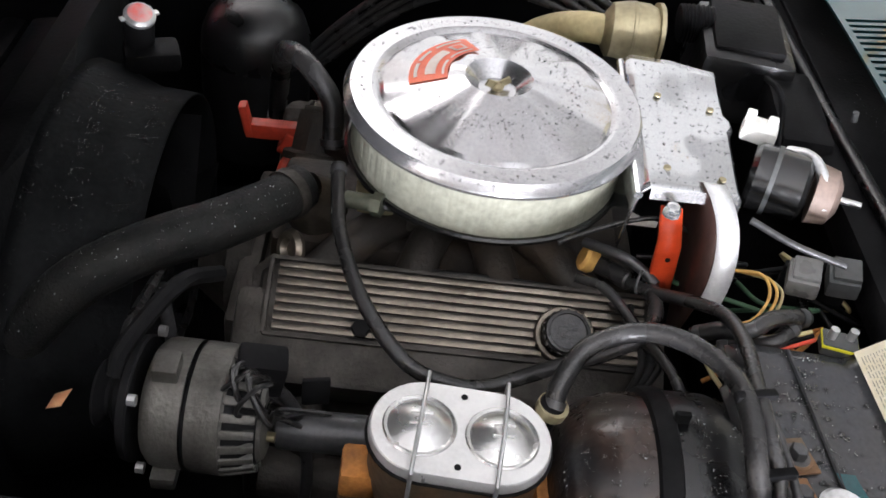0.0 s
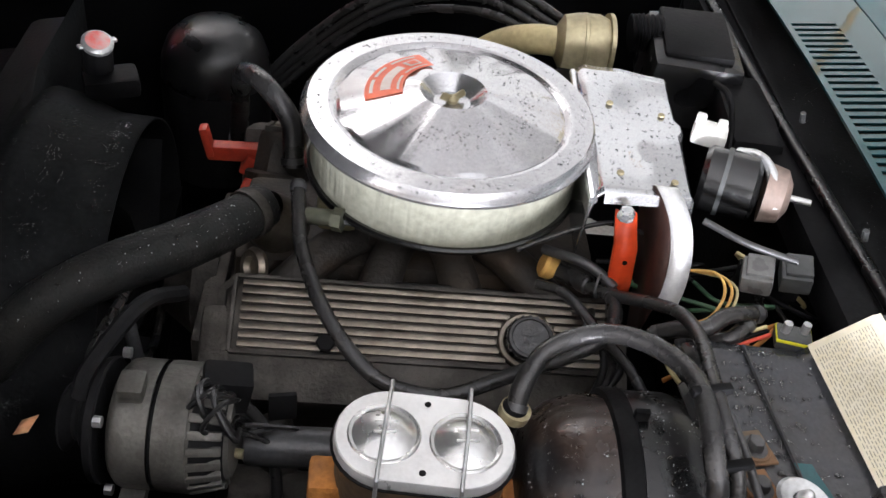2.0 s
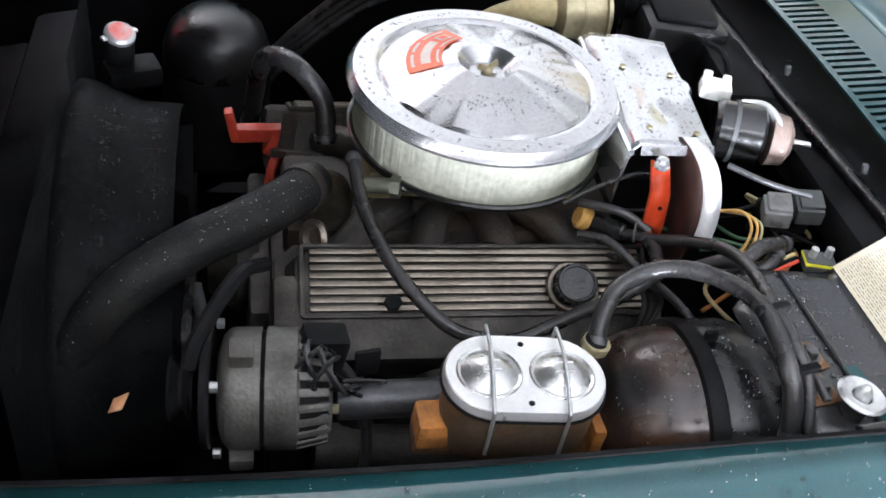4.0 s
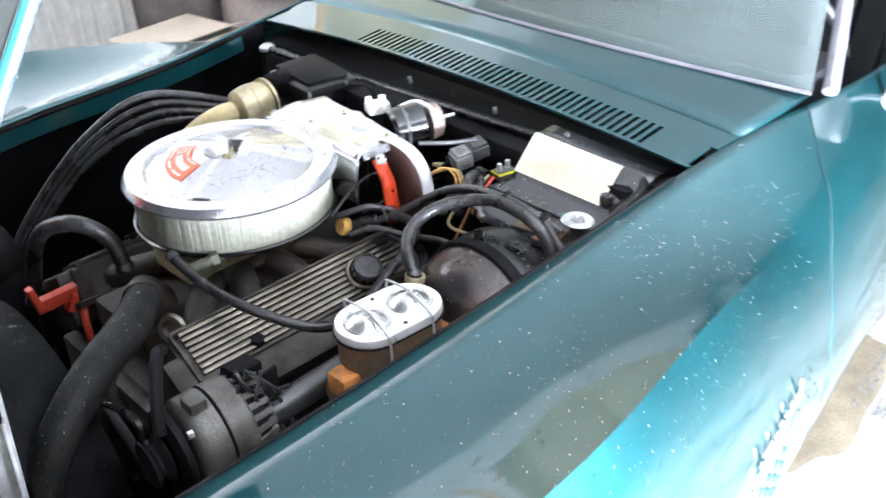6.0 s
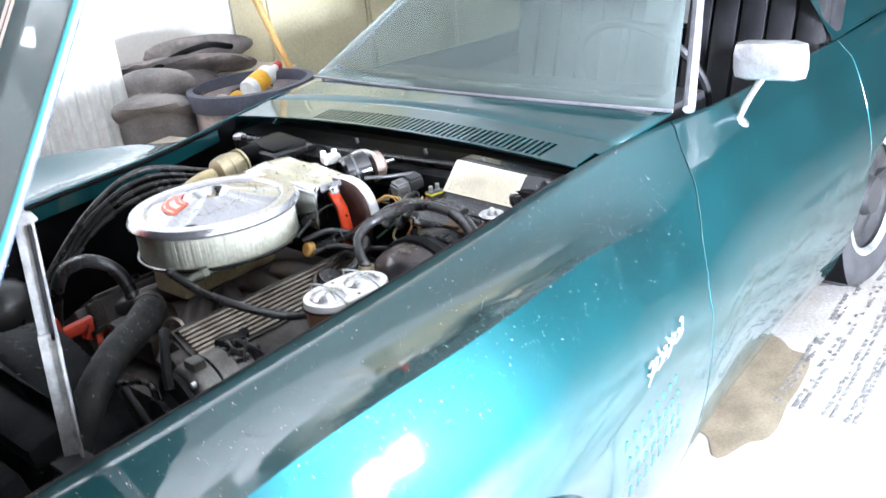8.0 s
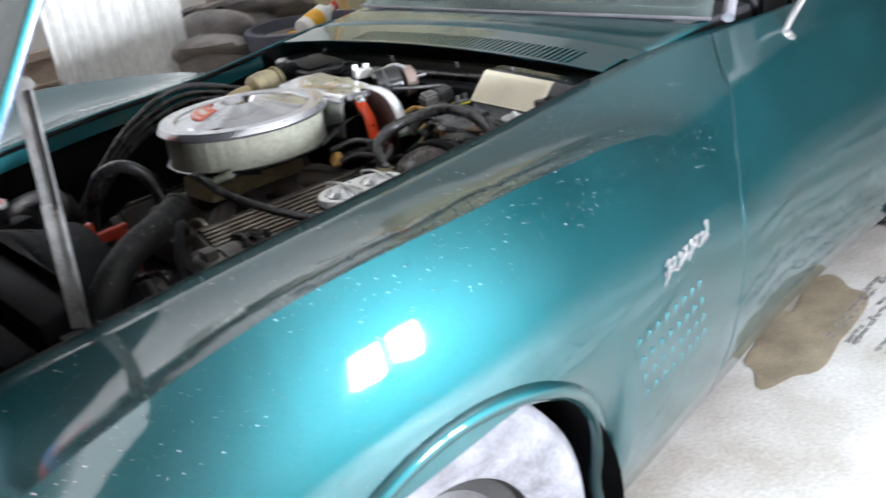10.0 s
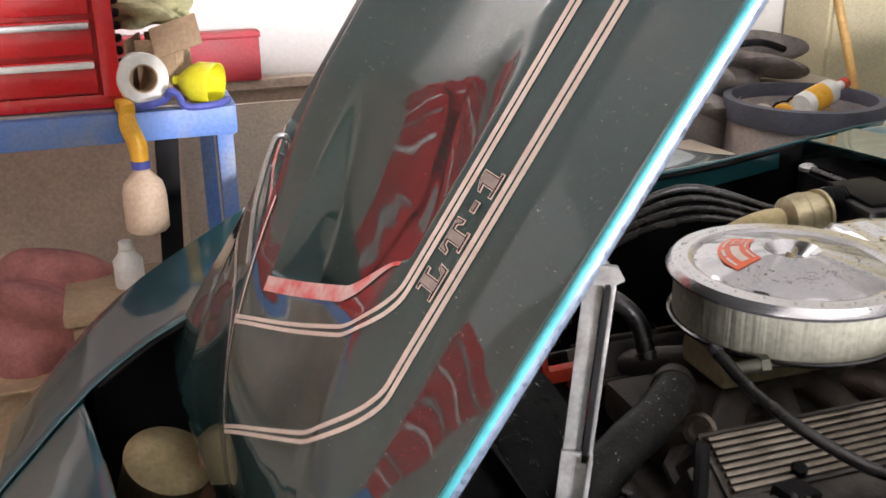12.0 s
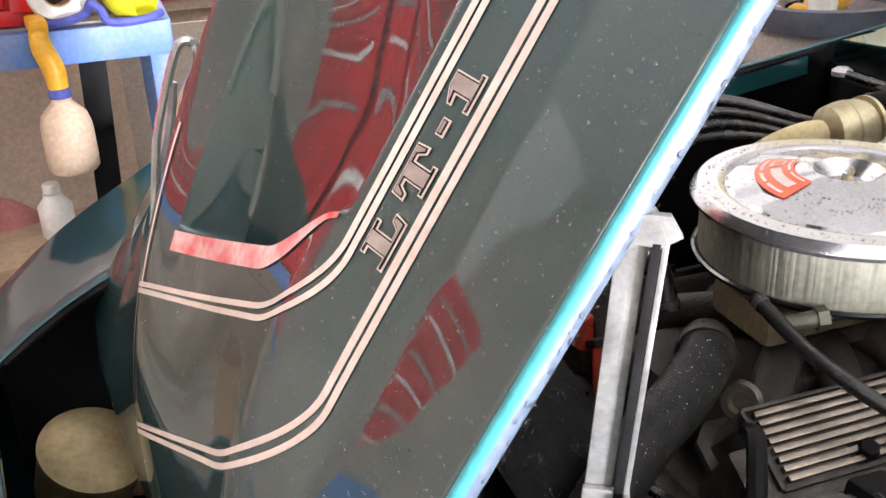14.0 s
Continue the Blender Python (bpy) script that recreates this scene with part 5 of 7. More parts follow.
part("gearbox", lathe([(0.0, 0), (0.036, 0), (0.032, 0.022), (0.018, 0.03), (0, 0.03)], 20, axis_matrix((0.369, -0.10, 0.898), (0.93, -0.35, 0.05))), TANCAST, wm, "brown stained gearbox end")
part("shaft", cyl(0.004, (0.39, -0.108, 0.90), (0.42, -0.12, 0.902), 10), BRIGHT, wm)
pl = box(0.042, 0.034, 0.020, (0.312, -0.030, 0.926), 0.006, (0, 0, -20))
box(0.012, 0.010, 0.014, (0.300, -0.020, 0.940), 0.003, (0, 0, -20), pl)
box(0.012, 0.010, 0.012, (0.325, -0.028, 0.939), 0.003, (0, 0, -20), pl)
part("plug", pl, WHITEPLASTIC, wm, "white plastic plug")
nudge(wm, 0.0, 0.016, 0.0)
tagged(mesh_object("washer_tube", tube([(0.275, -0.165, 0.912), (0.32, -0.19, 0.905), (0.375, -0.205, 0.897)], 0.004, 10), GREYMETAL), "dull metal tube by the wiper motor", "tube")
hb = thing("heater_box", "black moulded heater box on the firewall", "heater box")
part("housing", box(0.125, 0.16, 0.10, (0.352, 0.235, 0.868), 0.012, (0, 0, -6)), WETBLACK, hb)
part("lid", box(0.095, 0.13, 0.012, (0.352, 0.24, 0.922), 0.005, (2, -2, -6)), BLACK, hb)
part("duct", box(0.07, 0.17, 0.07, (0.40, 0.10, 0.865), 0.014, (0, 0, -4)), BLACK, hb)
part("corrugated_neck", tube([(0.265, 0.262, 0.905), (0.285, 0.262, 0.907), (0.31, 0.26, 0.908)], 0.026, 16, 8, wave=0.05), BLACK, hb)
tagged(mesh_object("bent_rod", tube([(0.345, 0.10, 0.93), (0.352, 0.07, 0.935), (0.358, 0.05, 0.92), (0.36, 0.02, 0.88)], 0.004, 8), BLACK), "bent black rod by the heater box", "rod")
cn = thing("vacuum_canister", "dull gold metal canister with a yellow-tan hose", "canister")
part("shell", lathe([(0, 0), (0.022, 0), (0.038, 0.010), (0.0425, 0.030), (0.0425, 0.036), (0.0435, 0.037), (0.0435, 0.041), (0.0425, 0.042), (0.0425, 0.058), (0.036, 0.075), (0.030, 0.078), (0, 0.078)], 40, axis_matrix((0.182, 0.258, 0.898), (1, -0.06, 0.03))), GOLD, cn)
part("flange", cyl(0.045, (0.252, 0.255, 0.900), (0.258, 0.255, 0.900), 32), GOLD, cn)
part("hose", tube([(0.186, 0.258, 0.898), (0.155, 0.265, 0.895), (0.12, 0.285, 0.875), (0.09, 0.30, 0.845), (0.07, 0.30, 0.80)], 0.021, 16), TANHOSE, cn, "yellowish ribbed hose")
part("bracket", box(0.03, 0.05, 0.004, (0.20, 0.20, 0.875), 0.001), BLACK, cn)
nudge(cn, -0.028, -0.030, 0.0)
fc = thing("filler_cap", "small bright cap on the far inner fender", "cap")
part("cap", lathe([(0, 0), (0.018, 0), (0.018, 0.008), (0.010, 0.014), (0, 0.015)], 20, Matrix.Translation((0.425, 0.505, 0.885))), BRIGHT, fc)
part("neck", cyl(0.016, (0.425, 0.505, 0.80), (0.425, 0.505, 0.885), 14), BLACK, fc)

# ---- relays and plugs by the firewall ----
def relay(c, rz, mat, label):
    th = thing("relay_box", label, "relay", "relays by the firewall")
    part("case", box(0.034, 0.036, 0.024, c, 0.004, (8, -8, rz)), mat, th)
    part("cover", box(0.029, 0.031, 0.006, (c[0], c[1], c[2] + 0.014), 0.002, (8, -8, rz)), mat, th)
    part("foot", box(0.036, 0.012, 0.05, (c[0] + 0.004, c[1] + 0.018, c[2] - 0.025), 0.002, (0, 0, rz)), BLACK, th)
    part("screw", bolt((c[0] + 0.018, c[1] + 0.02, c[2] + 0.004), (0, 0, 1), 0.003, 0.003), BRIGHT, th)


relay((0.338, -0.204, 0.872), -18, RELAYGREY, "small grey relay box beside a darker one")
relay((0.384, -0.198, 0.872), -14, GREYPLASTIC, "small dark grey wet relay box")
yp = thing("wire_plug", "yellow-banded plug with two bright studs", "plug")
part("body", box(0.036, 0.024, 0.016, (0.352, -0.295, 0.870), 0.003, (0, 0, -12)), GREYPLASTIC, yp)
part("band", box(0.037, 0.025, 0.004, (0.352, -0.295, 0.874), 0.001, (0, 0, -12)), FUNNELYELLOW, yp, "yellow band")
for dx in (-0.01, 0.01):
    part("stud", cyl(0.0045, (0.352 + dx, -0.293, 0.878), (0.352 + dx, -0.293, 0.89), 10), BRIGHT, yp)
for col, off in ((REDPLASTIC, 0.0), (BLACK, 0.006), (TANHOSE, 0.012)):
    hose("plug_wire", "thin coloured wire to the plug", [(0.33, -0.29 + off, 0.868), (0.30, -0.30 + off, 0.862), (0.27, -0.315 + off, 0.855), (0.25, -0.33 + off, 0.84)], 0.0022, col)
for k, (col, dx) in enumerate(((YELLOW, 0.0), (YELLOW, 0.008), (TANHOSE, 0.014))):
    hose("loom_wire", "thin cream wire behind the shield", [(0.262 + dx, -0.19, 0.86), (0.292 + dx, -0.205, 0.872 - 0.004 * k), (0.300 + dx, -0.225, 0.862), (0.285 + dx, -0.245, 0.845), (0.262, -0.25, 0.835)], 0.0018, col)
for k in range(10):
    rnd = random.Random(k)
    p = Vector((0.27 + 0.13 * rnd.random(), -0.30 + 0.16 * rnd.random(), 0.80 + 0.03 * rnd.random()))
    hose("loom_wire", "tangled dark wire by the firewall", [p, p + Vector((rnd.uniform(-0.05, 0.05), rnd.uniform(-0.05, 0.05), rnd.uniform(0.0, 0.035))), p + Vector((rnd.uniform(-0.08, 0.08), rnd.uniform(-0.08, 0.08), rnd.uniform(-0.02, 0.03))), p + Vector((rnd.uniform(-0.1, 0.1), rnd.uniform(-0.1, 0.1), -0.04))], 0.0028, [BLACK, RUBBER, TANHOSE, GREENWIRE, ORANGERUST][k % 5])

# ---- black panel with the paper label ----
bp_ = thing("firewall_panel", "wet black sheet metal panel with a cream paper label", "panel")
PROF = [(0.205, 0.862), (0.225, 0.868), (0.345, 0.862), (0.352, 0.866), (0.405, 0.918), (0.418, 0.922), (0.455, 0.922)]
rows = []
for y in np.linspace(-0.318, -0.535, 14):
    rows.append([(x + (0.02 if k < 2 and y > -0.36 else 0.0), y, z - 0.02 * (abs(y) - 0.32)) for k, (x, z) in enumerate(PROF)])
solid(part("sheet", grid(rows), PANELGREY, bp_, "beaded black sheet"), 0.004)
lab = grid([[(x, y, z - 0.02 * (abs(y) - 0.32) + 0.0025) for x, z in ((0.354, 0.869), (0.378, 0.8925), (0.403, 0.917), (0.410, 0.9205))] for y in np.linspace(-0.318, -0.482, 10)])
lb_ = part("label", lab, LABEL, bp_, "cream paper label with faint print")
rnd = random.Random(2)
for k in range(21):
    q = 0.06 + 0.042 * k
    x, z = 0.354 + 0.049 * q, 0.869 + 0.048 * q
    bars, y0 = bmesh.new(), -0.326
    while y0 > -0.468:
        ln = rnd.uniform(0.002, 0.009)
        grid([[(x + dx, yy, z + dx - 0.02 * (abs(yy) - 0.32) + 0.0031) for dx in (0, 0.0006)] for yy in (y0, y0 - ln)], bars)
        y0 -= ln + rnd.uniform(0.0015, 0.003)
    part("print_line", bars, LABELINK, lb_)
for x, y in ((0.249, -0.441), (0.238, -0.482)):
    part("plate", box(0.05, 0.035, 0.003, (x - 0.008, y, 0.868), 0.001, (0, 0, 10)), RUST, bp_, "rusty brown plate")
    bl_ = part("bolt", bolt((x, y, 0.871), (0, 0, 1), 0.008, 0.010), GREYMETAL, bp_, "wet dark steel bolt")
    part("washer", lathe([(0.008, 0), (0.0145, 0), (0.0155, 0.001), (0.0145, 0.0028), (0.008, 0.003)], 24, Matrix.Translation((x, y, 0.8697))), RUST, bl_, "rusty round washer")
part("lap_seam", tube([(0.286, y, 0.8685 - 0.02 * (abs(y) - 0.32)) for y in np.linspace(-0.322, -0.53, 8)], 0.0026, 6), PANELGREY, bp_, "edge of the overlapping sheet")
part("paint_smear", grid([[(0.287 + 0.018 * q + 0.004 * math.sin(60 * y), y, 0.8708 - 0.02 * (abs(y) - 0.32) - 0.05 * 0.018 * q) for q in (0, 0.5, 1)] for y in np.linspace(-0.452, -0.522, 9)]), TEAL, bp_, "smear of green body paint")
wsr = part("washer", lathe([(0.010, 0), (0.022, 0), (0.024, 0.003), (0.021, 0.006), (0.012, 0.003), (0.010, 0.003)], 28, Matrix.Translation((0.262, -0.506, 0.888))), BRIGHT, bp_, "large bright washer on a post")
part("pin", lathe([(0, 0), (0.008, 0), (0.008, 0.008), (0.004, 0.016), (0, 0.018)], 16, Matrix.Translation((0.262, -0.506, 0.888))), BRIGHT, wsr)
part("post", cyl(0.012, (0.262, -0.506, 0.85), (0.262, -0.506, 0.888), 16), RUBBER, wsr)
part("knob", lathe([(0, 0), (0.009, 0), (0.011, 0.004), (0.011, 0.018), (0.009, 0.021), (0, 0.021)], 16, Matrix.Translation((0.335, -0.505, 0.885))), RUBBER, bp_, "black rubber knob")
part("side_ledge", box(0.13, 0.03, 0.02, (0.385, -0.53, 0.885), 0.005, (0, 0, 3)), BLACK, bp_)

# the panel leans: it runs back and down towards the fender
lean = Matrix(((1, -0.17, 0, 0.006 - 0.17 * 0.315), (0, 1, 0, 0.008), (0, 0.11, 1, 0.006 + 0.11 * 0.315), (0, 0, 0, 1)))
for ob in bp_.children_recursive:
    ob.data.transform(lean)

# ---- alternator ----
al = thing("alternator", "dusty grey cast alternator with loose wires", "alternator")
AM = axis_matrix((-0.330, -0.334, 0.722), (1, -0.06, 0.03))
part("front_case", lathe([(0, 0), (0.042, 0), (0.058, 0.005), (0.0655, 0.012), (0.067, 0.020), (0.067, 0.046)], 48, AM), ALTCASE, al, "grimy grey front case")
part("gap_ring", lathe([(0.063, 0.046), (0.0635, 0.051)], 40, AM), BLACK, al)
part("rear_case", lathe([(0.067, 0.051), (0.0675, 0.055), (0.0675, 0.084), (0.064, 0.088), (0.060, 0.105), (0.046, 0.122), (0, 0.122)], 48, AM), ALTCASE, al, "grimy grey rear case")
for k in range(3):
    a = radians(100 + 120 * k)
    part("mount_ear", box(0.026, 0.030, 0.018, AM @ Vector((0.072 * math.cos(a), 0.072 * math.sin(a), 0.026)), 0.004), ALTCASE, al)
part("pulley", lathe([(0, -0.052), (0.034, -0.052), (0.036, -0.049), (0.024, -0.041), (0.024, -0.037), (0.036, -0.029), (0.034, -0.025), (0, -0.025)], 32, AM), BLACK, al)
part("fan_disc", lathe([(0, -0.018), (0.064, -0.016), (0.066, -0.008), (0.064, -0.006), (0, -0.006)], 40, AM), BLACK, al, "black cooling fan disc")
# black band puts shade into the gaps between the ribs
part("slot_ring", lathe([(0.0648, 0.087), (0.0612, 0.1045), (0.050, 0.118)], 40, AM), BLACK, al, "black band painted as shade between the cooling ribs")
for k in range(24):
    rib = box(0.007, 0.0090, 0.034, (0.0605, 0, 0.101), 0.0015, (0, -14, 0))
    bmesh.ops.transform(rib, matrix=AM @ Matrix.Rotation(2 * math.pi * k / 24, 4, "Z"), verts=rib.verts)
    part("cooling_rib", rib, ALTCASE, al)
for k in range(4):
    a = radians(40 + 90 * k)
    part("through_bolt", cyl(0.006, AM @ Vector((0.070 * math.cos(a), 0.070 * math.sin(a), -0.004)), AM @ Vector((0.070 * math.cos(a), 0.070 * math.sin(a), 0.004)), 8), BRIGHT, al)
part("stud", cyl(0.0055, (-0.225, -0.352, 0.705), (-0.200, -0.356, 0.706), 10), GOLD, al, "bright threaded terminal stud")
part("stud_nut", lathe([(0, 0), (0.010, 0), (0.010, 0.006), (0, 0.006)], 6, axis_matrix((-0.222, -0.352, 0.705), (1, -0.1, 0))), BRIGHT, al)
part("regulator", box(0.05, 0.035, 0.045, (-0.22, -0.325, 0.775), 0.006, (0, 10, 8)), BLACK, al, "black regulator block")
for k in range(7):
    rnd = random.Random(20 + k)
    p = Vector((-0.228 + 0.004 * k, -0.325 - 0.004 * k, 0.785))
    part("wire", tube([p, p + Vector((-0.02 + 0.01 * rnd.random(), -0.025, 0.02)), p + Vector((rnd.uniform(-0.04, 0.01), -0.03 - 0.02 * rnd.random(), -0.01)), p + Vector((0.01, -0.02 * rnd.random(), -0.04)), p + Vector((0.045 + 0.02 * rnd.random(), 0.02 * rnd.random(), -0.06 - 0.05 * rnd.random()))], 0.0028, 6), RUBBER, al)
part("brace", tube([(-0.36, -0.345, 0.77), (-0.35, -0.33, 0.80), (-0.31, -0.27, 0.83), (-0.28, -0.22, 0.80)], 0.009, 8), BLACK, al)
belt = [(-0.365, -0.30, 0.735), (-0.365, -0.28, 0.765), (-0.365, -0.15, 0.72), (-0.365, -0.03, 0.66), (-0.365, 0.03, 0.60), (-0.365, -0.03, 0.53), (-0.365, -0.2, 0.60), (-0.365, -0.32, 0.70), (-0.365, -0.335, 0.715), (-0.365, -0.30, 0.735)]
tagged(mesh_object("drive_belt", tube(belt, 0.006, 6, 6), RUBBER), "black rubber drive belt on the pulleys", "belt")
tagged(mesh_object("starter_cable", tube([(-0.205, -0.33, 0.76), (-0.18, -0.335, 0.72), (-0.165, -0.36, 0.66), (-0.17, -0.38, 0.60), (-0.19, -0.39, 0.54)], 0.0065, 10), RUBBER), "black cable hanging behind the alternator", "cable")
tagged(mesh_object("steering_shaft", cyl(0.022, (-0.20, -0.335, 0.695), (0.06, -0.36, 0.73), 20, 0.003), GREYMETAL), "dull grey steering shaft below the valve cover", "shaft")
tagged(mesh_object("bracket", box(0.03, 0.006, 0.04, (-0.165, -0.305, 0.725), 0.002, (0, 0, 10)), BLACK), "black sheet bracket beside the head", "bracket")
tagged(mesh_object("paper_scrap", grid([[(-0.452, -0.314, 0.66), (-0.437, -0.311, 0.662)], [(-0.447, -0.297, 0.664), (-0.430, -0.291, 0.668)]]), SCRAP), "small orange scrap lying low in the bay", "scrap")
solid(bpy.data.objects["paper_scrap"], 0.001)

# ---- radiator end ----
sd_ = thing("fan_shroud", "big dusty black fan shroud", "fan shroud")
rows = []
for r, x in ((0.262, -0.52), (0.258, -0.50), (0.235, -0.44), (0.232, -0.385)):
    rows.append([(x, 0.0 + 1.15 * r * math.cos(a), 0.575 + r * math.sin(a)) for a in np.linspace(0, 2 * math.pi, 49)])
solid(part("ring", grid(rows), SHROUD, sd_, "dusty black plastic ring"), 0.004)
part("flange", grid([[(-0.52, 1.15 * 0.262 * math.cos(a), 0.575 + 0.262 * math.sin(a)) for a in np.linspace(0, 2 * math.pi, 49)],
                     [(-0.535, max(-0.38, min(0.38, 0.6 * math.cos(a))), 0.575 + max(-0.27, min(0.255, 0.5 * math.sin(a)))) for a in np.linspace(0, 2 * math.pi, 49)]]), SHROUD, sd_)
fn = thing("cooling_fan", "dark steel engine fan inside the shroud", "fan")
part("hub", cyl(0.06, (-0.42, 0, 0.575), (-0.38, 0, 0.575), 24, 0.006), BLACK, fn)
for k in range(7):
    a = 2 * math.pi * k / 7
    part("blade", grid([[(-0.40 + 0.03 * s2, r * math.cos(a + 0.12 * s2), 0.575 + r * math.sin(a + 0.12 * s2)) for r in (0.06, 0.14, 0.215)] for s2 in (-1, 1)]), BLACK, fn)
rd = thing("radiator", "dark radiator with a capped filler neck", "radiator")
part("core", box(0.05, 0.66, 0.40, (-0.60, 0, 0.55), 0.006, (0, -12, 0)), BLACK, rd)
part("tank", box(0.075, 0.70, 0.045, (-0.565, 0, 0.775), 0.015, (0, -12, 0)), BLACK, rd)
part("neck", cyl(0.02, (-0.473, 0.208, 0.79), (-0.470, 0.208, 0.835), 20), BLACK, rd)
cp_ = part("cap", lathe([(0, 0.010), (0.010, 0.010), (0.019, 0.0075), (0.0215, 0.005), (0.0215, 0.0), (0.016, -0.004), (0, -0.004)], 28, axis_matrix((-0.470, 0.208, 0.838), (0.25, -0.3, 1))), BRIGHT, rd, "metal radiator cap")
part("cap_print", lathe([(0, 0.0112), (0.012, 0.0102), (0.0165, 0.0090)], 24, axis_matrix((-0.470, 0.208, 0.838), (0.25, -0.3, 1))), CAPRED, cp_, "worn red print")
part("cap_ear", box(0.054, 0.011, 0.004, (-0.470, 0.208, 0.840), 0.002, (0, 0, 35)), BRIGHT, cp_)
part("neck_bracket", box(0.075, 0.05, 0.03, (-0.455, 0.200, 0.785), 0.008, (0, 0, 20)), BLACK, rd)
kc = thing("dark_canister", "wet black domed canister beside the radiator", "canister")
part("dome", lathe([(0, 0.118), (0.03, 0.116), (0.055, 0.107), (0.074, 0.088), (0.084, 0.060), (0.0865, 0.03)], 36, Matrix.Translation((-0.342, 0.385, 0.672))), WETBLACK, kc)
part("barrel", lathe([(0.0865, 0.03), (0.0865, -0.14), (0, -0.14)], 36, Matrix.Translation((-0.342, 0.385, 0.672))), BLACK, kc)
rc = thing("red_clamp", "faded red plastic clamp piece in the dark bay", "clamp")
m_ = box(0.115, 0.020, 0.024, (-0.262, 0.125, 0.768), 0.004, (0, -4, -3))
part("bar", m_, REDPLASTIC, rc)
part("jaw", box(0.012, 0.018, 0.048, (-0.318, 0.125, 0.782), 0.003, (0, -12, 0)), REDPLASTIC, rc)
part("jaw", box(0.018, 0.022, 0.056, (-0.212, 0.12, 0.775), 0.004, (0, 8, 0)), REDPLASTIC, rc)
part("wedge", box(0.05, 0.022, 0.035, (-0.245, 0.122, 0.745), 0.004, (0, 25, 0)), REDPLASTIC, rc)
nudge(rc, 0.0, 0.03, -0.05)
tagged(mesh_object("red_cable", tube([(-0.24, 0.14, 0.70), (-0.26, 0.11, 0.69), (-0.27, 0.08, 0.62), (-0.28, 0.05, 0.55)], 0.007, 8), REDPLASTIC), "red battery cable running down", "cable")
tagged(mesh_object("red_cable", tube([(-0.315, -0.145, 0.575), (-0.315, -0.15, 0.55), (-0.31, -0.155, 0.52)], 0.011, 8), REDPLASTIC), "short red cable boot low beside the pump", "cable")
tagged(mesh_object("lower_link", cyl(0.008, (-0.36, -0.17, 0.72), (-0.335, -0.21, 0.60), 10), GREYMETAL), "thin grey rod low beside the pump", "rod")
# headlamp bucket seen through the front of the opening
for s in (-1, 1):
    hl = thing("headlamp", "round dull brass headlamp seen from behind", "headlamp", "headlamps")
    hm = axis_matrix((-0.925, s * 0.345, 0.50), (0.30, -0.30 * s, 0.90))
    part("bowl", lathe([(0, 0), (0.050, 0), (0.066, 0.02), (0.069, 0.09), (0.072, 0.093), (0.072, 0.099), (0.068, 0.101), (0.060, 0.108), (0.035, 0.115), (0, 0.117)], 40, hm), DIRTYBRASS, hl)
    part("bracket", box(0.030, 0.045, 0.15, (-0.835, s * 0.315, 0.585), 0.008, (0, 8, 0)), COPPERY, hl, "coppery pivot bracket")


# ---- the tool bench along the wall ----
BZ = 1.005                      # bench top
bench = thing("work_bench", "worn blue steel work bench with chipped paint along the wall", "workbench")
part("tabletop", box(2.3, 0.56, 0.02, (-1.81, 1.30, BZ - 0.012), 0.003), BENCHBLUE, bench)
part("top_mat", box(2.24, 0.50, 0.006, (-1.81, 1.30, BZ + 0.001), 0.001), DRUMGREY, bench, "grimy dark mat on the bench top")
part("front_rail", box(2.3, 0.012, 0.062, (-1.81, 1.014, BZ - 0.030), 0.003), BENCHBLUE, bench)
part("end_rail", box(0.012, 0.55, 0.062, (-0.662, 1.30, BZ - 0.030), 0.003), BENCHBLUE, bench)
for lx in (-0.685, -2.93):
    part("leg", box(0.036, 0.036, BZ - 0.06, (lx, 1.036, (BZ - 0.06) / 2), 0.004), BENCHBLUE, bench)
    part("leg", box(0.036, 0.036, BZ - 0.06, (lx, 1.555, (BZ - 0.06) / 2), 0.004), BENCHBLUE, bench)
part("brace", box(0.05, 0.03, BZ - 0.08, (-0.83, 1.12, (BZ - 0.08) / 2), 0.004, (0, 3, 0)), BLACK, bench, "dark steel inner leg")

